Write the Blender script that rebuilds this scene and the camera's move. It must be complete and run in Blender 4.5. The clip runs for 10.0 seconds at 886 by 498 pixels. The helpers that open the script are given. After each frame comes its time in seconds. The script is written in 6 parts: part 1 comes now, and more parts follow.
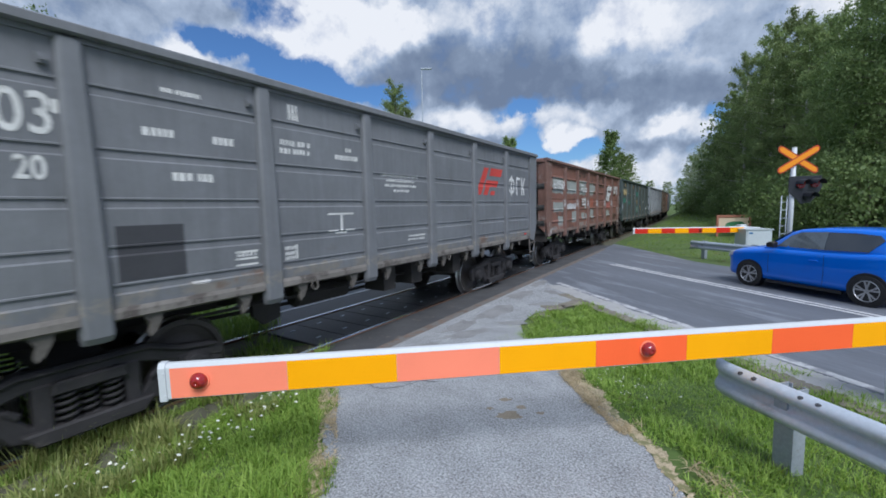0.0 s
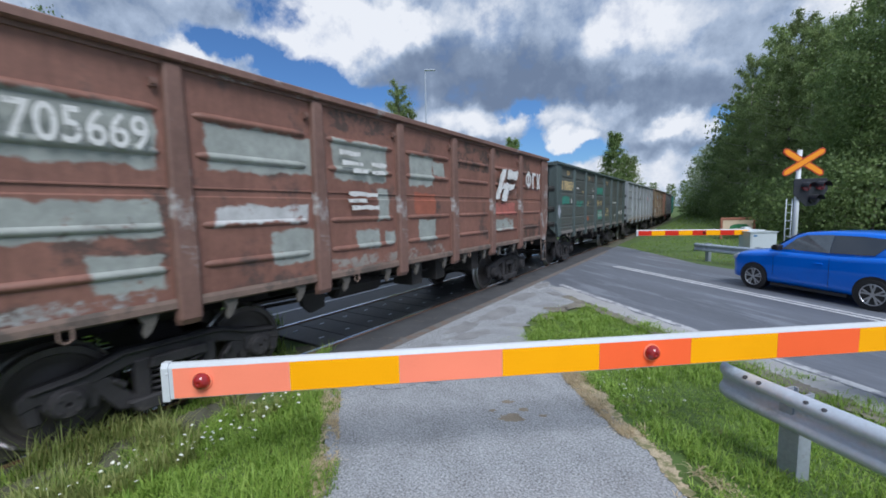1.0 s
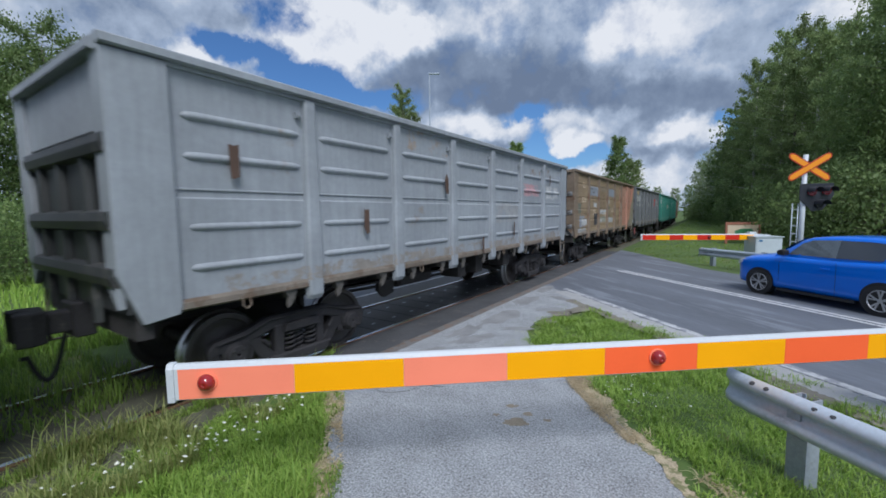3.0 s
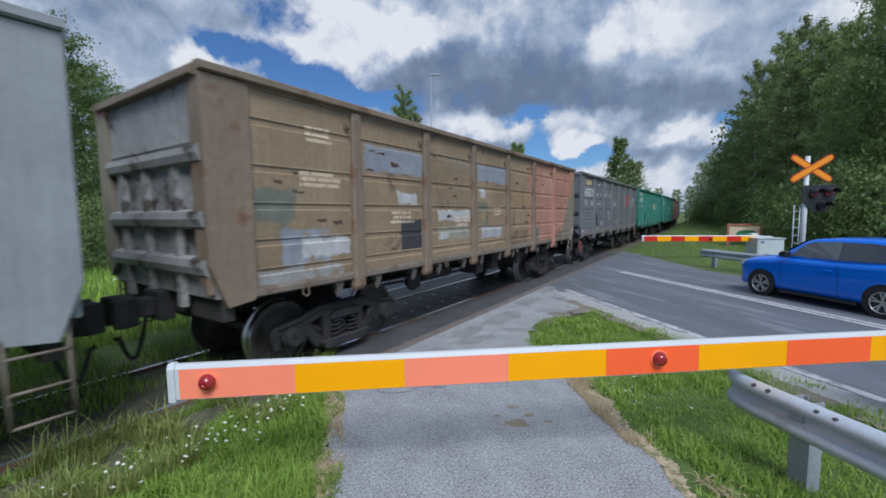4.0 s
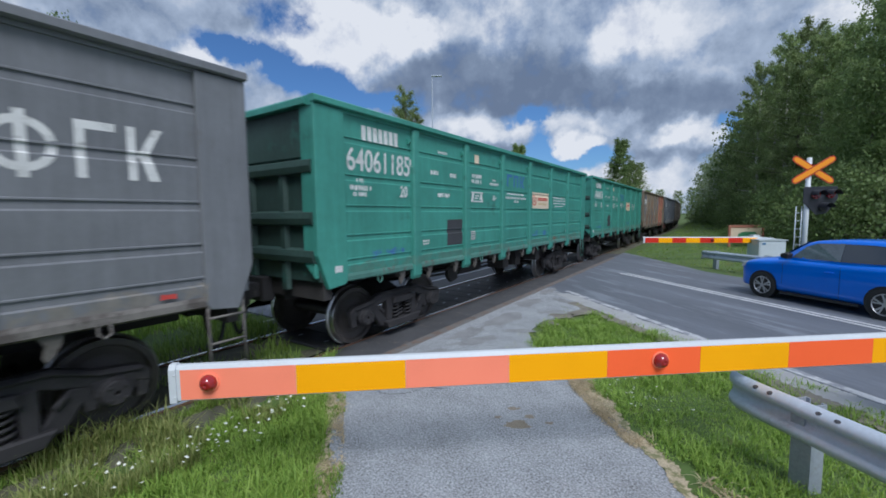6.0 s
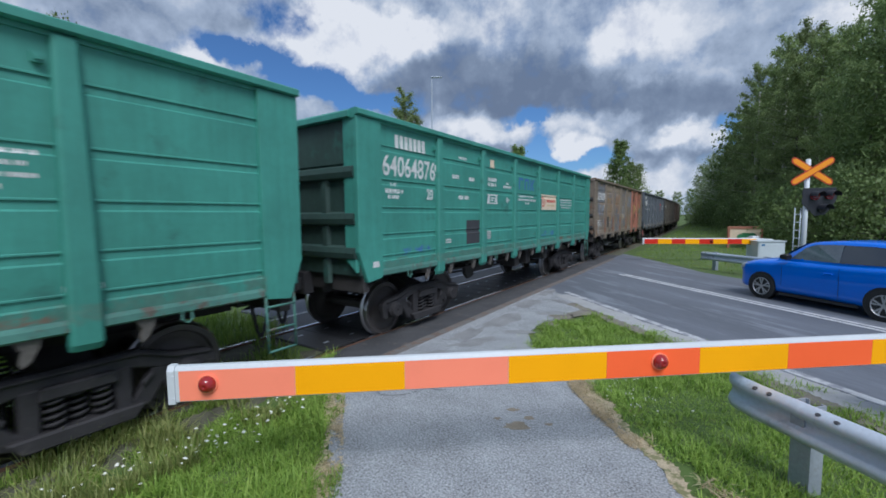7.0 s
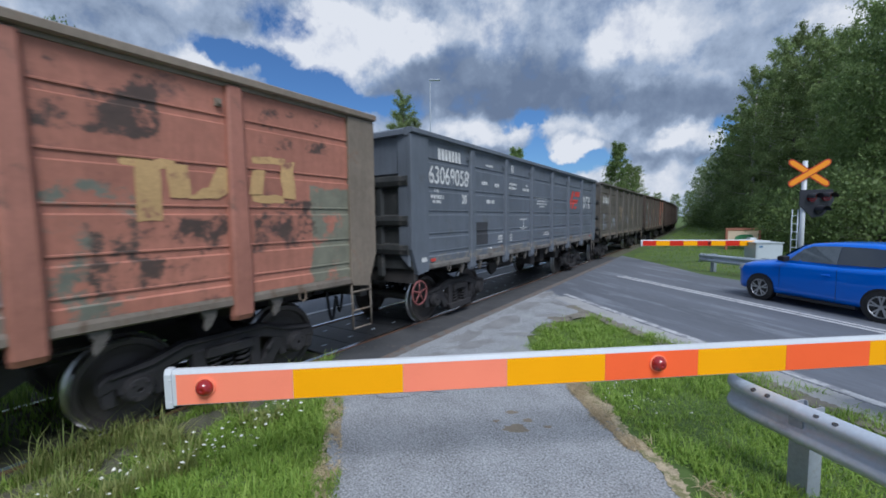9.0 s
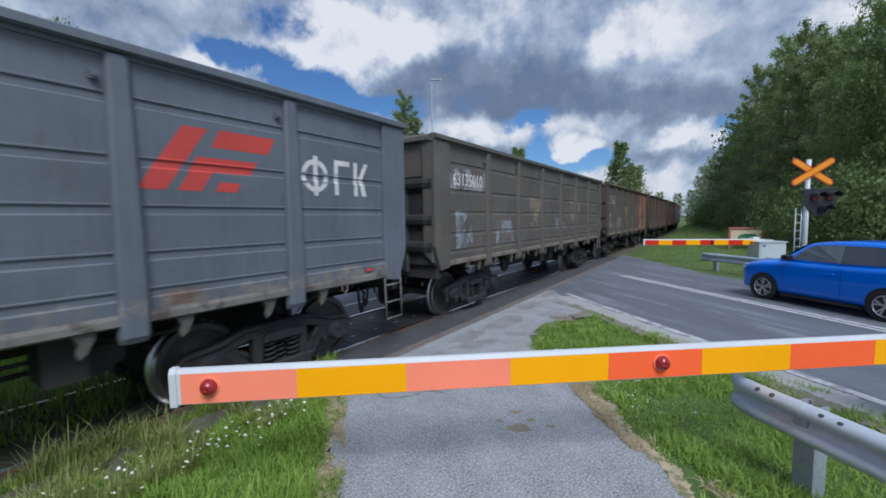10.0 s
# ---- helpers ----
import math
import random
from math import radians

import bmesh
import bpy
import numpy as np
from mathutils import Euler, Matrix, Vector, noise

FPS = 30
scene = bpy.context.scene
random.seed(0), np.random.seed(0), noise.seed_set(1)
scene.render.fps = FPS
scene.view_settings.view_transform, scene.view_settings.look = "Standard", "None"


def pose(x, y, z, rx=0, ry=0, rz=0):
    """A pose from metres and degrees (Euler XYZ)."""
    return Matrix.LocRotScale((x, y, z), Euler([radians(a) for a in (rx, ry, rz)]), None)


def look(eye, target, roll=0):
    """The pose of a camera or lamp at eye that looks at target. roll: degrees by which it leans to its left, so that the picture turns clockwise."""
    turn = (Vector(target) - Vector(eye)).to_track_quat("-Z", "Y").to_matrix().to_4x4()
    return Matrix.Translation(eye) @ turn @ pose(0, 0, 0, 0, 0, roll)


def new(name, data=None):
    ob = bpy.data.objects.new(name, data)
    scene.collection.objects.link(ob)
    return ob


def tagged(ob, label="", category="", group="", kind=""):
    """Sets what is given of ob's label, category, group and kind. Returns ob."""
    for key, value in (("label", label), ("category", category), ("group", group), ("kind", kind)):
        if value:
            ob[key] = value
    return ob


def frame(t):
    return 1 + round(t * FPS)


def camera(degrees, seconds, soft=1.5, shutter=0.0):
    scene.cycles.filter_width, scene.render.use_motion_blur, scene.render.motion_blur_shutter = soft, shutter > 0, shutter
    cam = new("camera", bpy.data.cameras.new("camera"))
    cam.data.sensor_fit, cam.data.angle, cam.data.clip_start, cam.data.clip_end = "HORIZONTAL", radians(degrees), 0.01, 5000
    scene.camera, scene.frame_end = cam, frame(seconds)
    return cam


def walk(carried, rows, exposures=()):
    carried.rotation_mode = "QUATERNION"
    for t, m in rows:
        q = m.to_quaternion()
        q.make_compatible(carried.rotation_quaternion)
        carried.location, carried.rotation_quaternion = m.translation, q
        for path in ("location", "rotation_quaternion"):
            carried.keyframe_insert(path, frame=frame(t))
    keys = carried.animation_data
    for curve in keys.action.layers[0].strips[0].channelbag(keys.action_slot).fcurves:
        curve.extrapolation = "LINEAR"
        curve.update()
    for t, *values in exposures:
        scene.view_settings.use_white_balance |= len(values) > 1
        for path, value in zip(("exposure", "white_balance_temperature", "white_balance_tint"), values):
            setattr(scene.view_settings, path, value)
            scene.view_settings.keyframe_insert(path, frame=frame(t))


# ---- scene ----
# the camera: held by hand beside the path, turning a little
cam = camera(95.15, 10.0, soft=1.75, shutter=0.09)
EYE = [
    (0.0, 5.890, 0.000, 2.153, 33.13, 5.68, 1.25), (0.5, 5.889, 0.002, 2.156, 33.33, 5.65, 1.12),
    (1.0, 5.882, 0.003, 2.157, 33.50, 5.53, 1.00), (1.5, 5.881, 0.004, 2.156, 33.64, 5.34, 0.92),
    (2.0, 5.878, 0.000, 2.157, 33.77, 5.24, 0.82), (2.5, 5.870, -0.004, 2.156, 33.86, 5.14, 0.76),
    (4.0, 5.864, -0.003, 2.154, 34.07, 4.97, 0.56), (4.5, 5.862, -0.004, 2.153, 34.16, 4.89, 0.51),
    (5.0, 5.863, -0.005, 2.154, 34.21, 4.88, 0.50), (5.5, 5.864, -0.005, 2.154, 34.22, 4.86, 0.50),
    (7.0, 5.863, -0.003, 2.153, 34.13, 4.66, 0.45), (7.5, 5.860, 0.001, 2.153, 34.05, 4.59, 0.44),
    (8.0, 5.860, 0.003, 2.153, 33.97, 4.49, 0.50), (8.5, 5.863, 0.003, 2.154, 33.95, 4.41, 0.54),
    (9.0, 5.868, 0.000, 2.154, 33.95, 4.33, 0.58), (9.5, 5.867, -0.004, 2.153, 34.04, 4.30, 0.64),
    (10.0, 5.860, -0.006, 2.151, 34.21, 4.35, 0.70),
]


def aim(x, y, z, turn, dip, lean):
    a, b = radians(turn), radians(dip)
    way = Vector((-math.sin(a) * math.cos(b), math.cos(a) * math.cos(b), -math.sin(b)))
    return look((x, y, z), Vector((x, y, z)) + way, -lean)


walk(cam, [(t, aim(*row)) for t, *row in EYE], [(0.0, 0.06, 6050, 10), (2.5, 0.0, 6050, 10), (4.0, -0.10, 6000, 10), (10.0, -0.10, 5950, 10)])

# ---- light: broken cloud, the sun behind it ----
SUN_TURN, SUN_HEIGHT = radians(130), radians(52)
SUN_WAY = Vector((math.cos(SUN_HEIGHT) * math.sin(SUN_TURN), math.cos(SUN_HEIGHT) * math.cos(SUN_TURN), math.sin(SUN_HEIGHT)))


def wire(nt, a, b, out=0, into=0):
    nt.links.new(a.outputs[out], b.inputs[into])


def node(nt, kind, **values):
    n = nt.nodes.new(kind)
    for key, value in values.items():
        if key in n.inputs:
            n.inputs[key].default_value = value
    return n


def ramp(nt, source, stops, out=0, mode="LINEAR"):
    r = nt.nodes.new("ShaderNodeValToRGB")
    r.color_ramp.interpolation = mode
    while len(r.color_ramp.elements) < len(stops):
        r.color_ramp.elements.new(0.5)
    for e, (at, c) in zip(r.color_ramp.elements, stops):
        e.position = at
        e.color = (c, c, c, 1) if isinstance(c, (int, float)) else (*c, 1)
    nt.links.new(source.outputs[out], r.inputs[0])
    return r


def maths(nt, op, a, b=0.0, c=0.0, clamp=False):
    m = nt.nodes.new("ShaderNodeMath")
    m.operation, m.use_clamp = op, clamp
    for i, v in enumerate((a, b, c)):
        if isinstance(v, (int, float)):
            m.inputs[i].default_value = v
        else:
            nt.links.new(v, m.inputs[i])
    return m.outputs[0]


def blend(nt, fac, a, b, mode="MIX"):
    m = nt.nodes.new("ShaderNodeMix")
    m.data_type, m.blend_type = "RGBA", mode
    for i, v in ((0, fac), (6, a), (7, b)):
        if isinstance(v, (int, float)):
            m.inputs[i].default_value = v
        elif isinstance(v, tuple):
            m.inputs[i].default_value = (*v, 1)
        else:
            nt.links.new(v, m.inputs[i])
    return m.outputs[2]


# banks of cloud and gaps between them: (turn left of north, height, half width, half height, strength); then bright tops and dark bellies
CLOUD_SPOTS = [
    (54.4, 24.0, 2.6, 2.9, -0.5), (60.1, 19.1, 4.4, 1.9, -0.8), (55.0, 18.7, 4.7, 1.9, -0.7), (50.2, 16.9, 5.4, 1.9, -0.75),
    (45.1, 15.5, 4.5, 1.7, -0.7), (21.3, 10.4, 3.7, 4.3, -0.7), (22.8, 13.4, 4.5, 1.3, -0.45), (17.6, 7.7, 5.0, 1.8, -0.6),
    (-0.3, 9.4, 1.7, 1.6, -0.7), (13.3, 7.5, 3.4, 1.6, -0.4), (40.6, 14.7, 4.6, 1.6, -0.4), (28.1, 11.6, 6.2, 2.2, 0.6),
    (32.8, 12.6, 4.7, 1.6, 0.5), (23.5, 10.5, 2.7, 1.6, 0.3), (15.5, 11.6, 4.9, 1.3, 0.6), (9.4, 10.4, 5.2, 1.3, 0.5),
    (3.6, 8.7, 3.5, 1.7, 0.7), (16.5, 9.4, 2.1, 1.0, 0.6), (64.4, 16.1, 2.9, 2.4, 0.7), (7.4, 6.1, 5.7, 1.0, 0.3)]
CLOUD_TONES = [
    (7.3, 4.1, 9.0, 2.6, 0.3), (23.3, 5.1, 8.0, 2.0, 0.2),
    (44.9, 22.2, 8.1, 3.7, 0.55), (36.9, 23.1, 4.6, 2.4, 0.45), (50.6, 23.6, 4.2, 2.4, 0.4), (48.0, 18.5, 3.6, 1.8, 0.35),
    (26.6, 24.7, 3.8, 3.6, 0.22), (9.7, 19.6, 3.8, 4.2, 0.4), (5.5, 21.5, 5.3, 2.8, 0.3), (3.0, 17.0, 2.8, 2.9, 0.2),
    (28.1, 12.5, 6.2, 1.7, 0.5), (15.5, 12.0, 4.9, 1.1, 0.45), (3.0, 9.0, 2.9, 1.4, 0.55), (16.5, 9.4, 2.1, 1.0, 0.5),
    (64.4, 16.4, 2.9, 2.4, 0.5), (-9.7, 18.5, 2.8, 2.4, 0.4), (-1.1, 14.8, 1.8, 1.4, 0.25), (56.2, 20.6, 2.6, 1.8, 0.2),
    (29.7, 17.1, 12.9, 3.6, -0.42), (38.9, 19.2, 4.6, 2.4, -0.25), (17.0, 15.0, 11.2, 2.8, -0.36), (5.2, 12.8, 6.6, 2.2, -0.34),
    (-3.5, 11.2, 4.4, 3.5, -0.25), (22.9, 19.5, 4.4, 2.6, -0.12), (66.9, 21.1, 9.8, 2.7, -0.12), (71.9, 21.5, 5.7, 2.0, -0.1),
    (58.1, 22.1, 3.8, 1.5, -0.2), (6.8, 7.2, 6.2, 0.9, -0.3), (25.1, 9.4, 5.3, 0.9, -0.25), (-2.2, 18.7, 3.0, 2.7, -0.12)]


def make_world():
    world = bpy.data.worlds.new("world")
    scene.world = world
    world.use_nodes = True
    nt = world.node_tree
    nt.nodes.clear()
    out = nt.nodes.new("ShaderNodeOutputWorld")
    back = nt.nodes.new("ShaderNodeBackground")
    sky = nt.nodes.new("ShaderNodeTexSky")
    sky.sky_type, sky.sun_disc = "NISHITA", False
    sky.sun_elevation, sky.sun_rotation = SUN_HEIGHT, SUN_TURN
    sky.air_density, sky.dust_density = 1.0, 0.6
    co = nt.nodes.new("ShaderNodeTexCoord")
    sep = nt.nodes.new("ShaderNodeSeparateXYZ")
    wire(nt, co, sep, 0, 0)
    # the turn and the height of each way, in degrees, ragged by two scales of noise
    puff = node(nt, "ShaderNodeTexNoise", Scale=7.0, Detail=9.0, Roughness=0.58)
    lump = node(nt, "ShaderNodeTexNoise", Scale=15.0, Detail=8.0, Roughness=0.6)
    for n in (puff, lump):
        wire(nt, co, n, 0, 0)
    rag = nt.nodes.new("ShaderNodeSeparateColor")
    nt.links.new(puff.outputs["Color"], rag.inputs[0])
    turn = maths(nt, "MULTIPLY", maths(nt, "ARCTAN2", maths(nt, "MULTIPLY", sep.outputs[0], -1.0), sep.outputs[1]), 57.2958)
    turn = maths(nt, "ADD", turn, maths(nt, "MULTIPLY", maths(nt, "SUBTRACT", rag.outputs[0], 0.5), 15.0))
    height = maths(nt, "MULTIPLY", maths(nt, "ARCSINE", sep.outputs[2]), 57.2958)
    height = maths(nt, "ADD", height, maths(nt, "MULTIPLY", maths(nt, "SUBTRACT", rag.outputs[1], 0.5), 9.0))

    def spots(value, rows, wider):
        for at, high, wide, tall_, power in rows:
            a = maths(nt, "DIVIDE", maths(nt, "SUBTRACT", turn, at), wide * wider)
            b = maths(nt, "DIVIDE", maths(nt, "SUBTRACT", height, high), tall_ * wider)
            far = maths(nt, "ADD", maths(nt, "MULTIPLY", a, a), maths(nt, "MULTIPLY", b, b))
            near = maths(nt, "POWER", maths(nt, "SUBTRACT", 1.0, far, clamp=True), 1.5)
            value = maths(nt, "ADD", value, maths(nt, "MULTIPLY", near, power))
        return value

    cover = maths(nt, "MULTIPLY_ADD", maths(nt, "SUBTRACT", lump.outputs[0], 0.5), 0.95, 0.76)
    cover = spots(cover, CLOUD_SPOTS, 1.33)
    mask = ramp(nt, puff, [(0.28, 0.0), (0.50, 0.55), (0.74, 1.0)])
    nt.links.new(cover, mask.inputs[0])
    # thin edges and tops are white, thick bellies grey-blue
    bright = maths(nt, "MULTIPLY_ADD", maths(nt, "SUBTRACT", lump.outputs[0], 0.5), 0.95, 0.54)
    bright = maths(nt, "ADD", bright, maths(nt, "MULTIPLY", maths(nt, "SUBTRACT", rag.outputs[2], 0.5), 0.5))
    bright = spots(bright, CLOUD_TONES, 1.6)
    tone = ramp(nt, puff, [(0.05, (0.19, 0.245, 0.35)), (0.30, (0.27, 0.335, 0.45)), (0.58, (0.47, 0.55, 0.68)), (0.95, (0.96, 0.96, 0.975))])
    nt.links.new(bright, tone.inputs[0])
    white = nt.nodes.new("ShaderNodeVectorMath")
    white.operation = "SCALE"
    nt.links.new(tone.outputs[0], white.inputs[0])
    white.inputs["Scale"].default_value = 8.6
    blue = blend(nt, 1.0, sky.outputs[0], (0.52, 0.76, 1.05), "MULTIPLY")
    mix = blend(nt, mask.outputs[0], blue, white.outputs[0])
    nt.links.new(mix, back.inputs[0])
    back.inputs[1].default_value = 0.1
    wire(nt, back, out)
    lamp = bpy.data.lights.new("sun", "SUN")
    lamp.energy, lamp.angle, lamp.color = 3.3, radians(28), (1.0, 0.97, 0.94)
    sun = new("sun", lamp)
    sun.matrix_basis = look(SUN_WAY * 60, (0, 0, 0))


make_world()


# ---- materials ----
def material(name, colour, rough=0.6, metal=0.0, vary=0.25, scale=6.0, relief=0.15, stain=None, amount=0.0, stretch=(1, 1, 1), seed=0.0, coat=0.0, gloss=0.5, broadly=0.6, grain=None):
    """A surface with broad and fine variation, and a second colour in patches."""
    m = bpy.data.materials.new(name)
    m.use_nodes = True
    nt = m.node_tree
    b = nt.nodes["Principled BSDF"]
    co = nt.nodes.new("ShaderNodeTexCoord")
    mp = nt.nodes.new("ShaderNodeMapping")
    mp.inputs["Scale"].default_value = stretch
    mp.inputs["Location"].default_value = (seed * 3.7, seed * 1.3, seed * 2.1)
    if grain is not None:
        # drawn out along one way
        mp.vector_type = "TEXTURE"
        mp.inputs["Rotation"].default_value = (0, 0, radians(grain))
        mp.inputs["Scale"].default_value = (7, 1, 1)
    wire(nt, co, mp, 3, 0)
    broad = node(nt, "ShaderNodeTexNoise", Scale=scale * 0.25, Detail=5.0, Roughness=0.6)
    fine = node(nt, "ShaderNodeTexNoise", Scale=scale * 6, Detail=4.0, Roughness=0.65)
    wire(nt, mp, broad), wire(nt, mp, fine)
    both = maths(nt, "ADD", maths(nt, "MULTIPLY", broad.outputs[0], broadly), maths(nt, "MULTIPLY", fine.outputs[0], 1 - broadly))
    light = maths(nt, "MULTIPLY_ADD", maths(nt, "SUBTRACT", both, 0.5), vary * 4, 1.0)
    grey = nt.nodes.new("ShaderNodeCombineXYZ")
    for i in range(3):
        nt.links.new(light, grey.inputs[i])
    col = blend(nt, 1.0, colour, grey.outputs[0], "MULTIPLY")
    if stain:
        spots = node(nt, "ShaderNodeTexNoise", Scale=scale * 0.6, Detail=8.0, Roughness=0.7)
        wire(nt, mp, spots)
        edge = 0.72 - 0.45 * amount
        where = ramp(nt, spots, [(edge - 0.03, 0.0), (edge + 0.05, 1.0)])
        col = blend(nt, where.outputs[0], col, stain)
    nt.links.new(col, b.inputs["Base Color"])
    b.inputs["Roughness"].default_value = rough
    b.inputs["Metallic"].default_value = metal
    b.inputs["Coat Weight"].default_value = coat
    b.inputs["Specular IOR Level"].default_value = gloss
    if relief:
        bump = nt.nodes.new("ShaderNodeBump")
        bump.inputs["Strength"].default_value = relief
        bump.inputs["Distance"].default_value = 0.02
        nt.links.new(both, bump.inputs["Height"])
        wire(nt, bump, b, 0, "Normal")
    return m


# ---- small builders ----
def box(bm, x0, x1, y0, y1, z0, z1):
    v = [bm.verts.new((x, y, z)) for z in (z0, z1) for x, y in ((x0, y0), (x1, y0), (x1, y1), (x0, y1))]
    for f in ((3, 2, 1, 0), (4, 5, 6, 7), (0, 1, 5, 4), (1, 2, 6, 5), (2, 3, 7, 6), (3, 0, 4, 7)):
        bm.faces.new([v[i] for i in f])
    return v


def prism(bm, outline, axis, a, b):
    """A flat outline, swept from a to b along an axis; the outline gives the two other coordinates in order."""
    def place(p, q, s):
        return {"x": (s, p, q), "y": (p, s, q), "z": (p, q, s)}[axis]
    low = [bm.verts.new(place(p, q, a)) for p, q in outline]
    high = [bm.verts.new(place(p, q, b)) for p, q in outline]
    n = len(outline)
    bm.faces.new(low[::-1]), bm.faces.new(high)
    for i in range(n):
        bm.faces.new((low[i], low[(i + 1) % n], high[(i + 1) % n], high[i]))


def lathe(bm, outline, axis, at, n=24):
    """A closed outline of (along, radius), turned round an axis through at."""
    rings = []
    for i in range(n):
        a = 2 * math.pi * i / n
        ring = []
        for s, r in outline:
            u, w = r * math.cos(a), r * math.sin(a)
            p = {"x": (s, u, w), "y": (u, s, w), "z": (u, w, s)}[axis]
            ring.append(bm.verts.new((p[0] + at[0], p[1] + at[1], p[2] + at[2])))
        rings.append(ring)
    k = len(outline)
    for i in range(n):
        a, b = rings[i], rings[(i + 1) % n]
        for j in range(k):
            bm.faces.new((a[j], a[(j + 1) % k], b[(j + 1) % k], b[j]))


def tube(bm, path, radius, n=8, flat=1.0):
    rings = []
    for i, p in enumerate(path):
        p = Vector(p)
        way = (Vector(path[min(i + 1, len(path) - 1)]) - Vector(path[max(i - 1, 0)])).normalized()
        side = way.cross(Vector((0, 0, 1)))
        side = side.normalized() if side.length > 0.01 else Vector((1, 0, 0))
        rise = side.cross(way)
        r = radius[i] if isinstance(radius, (list, tuple)) else radius
        rings.append([bm.verts.new(p + r * (math.cos(2 * math.pi * j / n) * side + flat * math.sin(2 * math.pi * j / n) * rise)) for j in range(n)])
    for a, b in zip(rings, rings[1:]):
        for j in range(n):
            bm.faces.new((a[j], a[(j + 1) % n], b[(j + 1) % n], b[j]))
    bm.faces.new(rings[0][::-1]), bm.faces.new(rings[-1])


def sheet(bm, rows):
    """A grid of points, row by row, as one skin."""
    vs = [[bm.verts.new(p) for p in row] for row in rows]
    for a, b in zip(vs, vs[1:]):
        for i in range(len(a) - 1):
            bm.faces.new((a[i], a[i + 1], b[i + 1], b[i]))
    return vs


def finish(bm, name, bevel=0.0, smooth=False):
    bmesh.ops.recalc_face_normals(bm, faces=bm.faces)
    if bevel:
        sharp = [e for e in bm.edges if len(e.link_faces) == 2 and e.calc_face_angle() > 0.6]
        bmesh.ops.bevel(bm, geom=sharp, offset=bevel, segments=1, affect="EDGES", clamp_overlap=True)
    me = bpy.data.meshes.new(name)
    bm.to_mesh(me)
    bm.free()
    if smooth:
        for f in me.polygons:
            f.use_smooth = True
    return me


def part(name, bm, mat, parent=None, label="", bevel=0.0, smooth=False, m=None):
    """Links a bmesh, or a mesh made before, as one mesh object under a thing or a part."""
    me = bm if isinstance(bm, bpy.types.Mesh) else finish(bm, name, bevel, smooth)
    if not me.materials:
        me.materials.append(mat)
    ob = new(name, me)
    if me.materials[0] != mat:
        ob.material_slots[0].link = "OBJECT"
        ob.material_slots[0].material = mat
    ob.parent = parent
    if m is not None:
        ob.matrix_basis = m
    if label:
        tagged(ob, label)
    return ob


def made(fill, *args, bevel=0.0, smooth=False, name="mesh", **kw):
    bm = bmesh.new()
    fill(bm, *args, **kw)
    return finish(bm, name, bevel, smooth)


def thing(name, label, category, group="", m=None):
    ob = tagged(new(name), label, category, group)
    ob.empty_display_size = 0.2
    if m is not None:
        ob.matrix_basis = m
    return ob


# ---- surfaces of the place ----
M_GRASS = material("grass_ground", (0.075, 0.125, 0.03), 0.9, vary=0.5, scale=3.0, relief=0.6, stain=(0.16, 0.14, 0.06), amount=0.25)
M_PATH = material("path_asphalt", (0.28, 0.295, 0.315), 0.9, vary=1.1, scale=9.0, relief=0.7, broadly=0.18, stain=(0.245, 0.255, 0.27), amount=0.2)
M_ROAD = material("road_asphalt", (0.115, 0.128, 0.155), 0.7, vary=0.35, scale=3.0, relief=0.25, stain=(0.18, 0.20, 0.235), amount=0.34, broadly=0.5, grain=-43.3)
M_LINE = material("road_paint", (0.58, 0.59, 0.61), 0.7, vary=0.3, scale=9.0, relief=0.1, stain=(0.26, 0.27, 0.30), amount=0.32)
M_EDGELINE = material("worn_edge_paint", (0.44, 0.455, 0.48), 0.75, vary=0.4, scale=6.0, relief=0.1, stain=(0.24, 0.25, 0.28), amount=0.5)
M_MAT = material("crossing_rubber", (0.028, 0.03, 0.034), 0.55, vary=0.4, scale=8.0, relief=0.3)
M_APRON = material("crossing_asphalt", (0.062, 0.064, 0.07), 0.8, vary=0.5, scale=6.0, relief=0.3, stain=(0.12, 0.105, 0.10), amount=0.25)
M_RUSTEDGE = material("rusty_edge", (0.15, 0.11, 0.092), 0.85, vary=0.5, scale=8.0, relief=0.3, stain=(0.15, 0.145, 0.14), amount=0.55)
M_BALLAST = material("ballast", (0.085, 0.085, 0.06), 0.95, vary=0.7, scale=12.0, relief=0.9)
M_RAIL = material("rail_steel", (0.62, 0.63, 0.65), 0.25, metal=1.0, vary=0.1, scale=8.0, relief=0.03)
M_RAILSIDE = material("rail_rust", (0.16, 0.085, 0.055), 0.8, vary=0.4, scale=12.0, relief=0.3)
M_STRAW = material("dry_verge", (0.44, 0.37, 0.26), 0.95, vary=0.7, scale=16.0, relief=0.8, stain=(0.20, 0.20, 0.10), amount=0.48, broadly=0.4)
M_GALV = material("galvanised_steel", (0.47, 0.53, 0.61), 0.40, metal=0.2, vary=0.25, scale=5.0, relief=0.05, stain=(0.30, 0.345, 0.41), amount=0.25)
M_SOIL = material("bare_gravelly_soil", (0.19, 0.175, 0.15), 0.95, vary=0.6, scale=14.0, relief=0.7, stain=(0.11, 0.13, 0.05), amount=0.3)
M_GALVPOST = material("weathered_galvanised_post", (0.33, 0.37, 0.43), 0.55, metal=0.2, vary=0.35, scale=6.0, relief=0.06, stain=(0.24, 0.24, 0.24), amount=0.3)
M_CONCRETE = material("concrete", (0.34, 0.345, 0.355), 0.85, vary=0.25, scale=8.0, relief=0.3)

UWAY, NWAY = (0.728, -0.685), (0.685, 0.728)


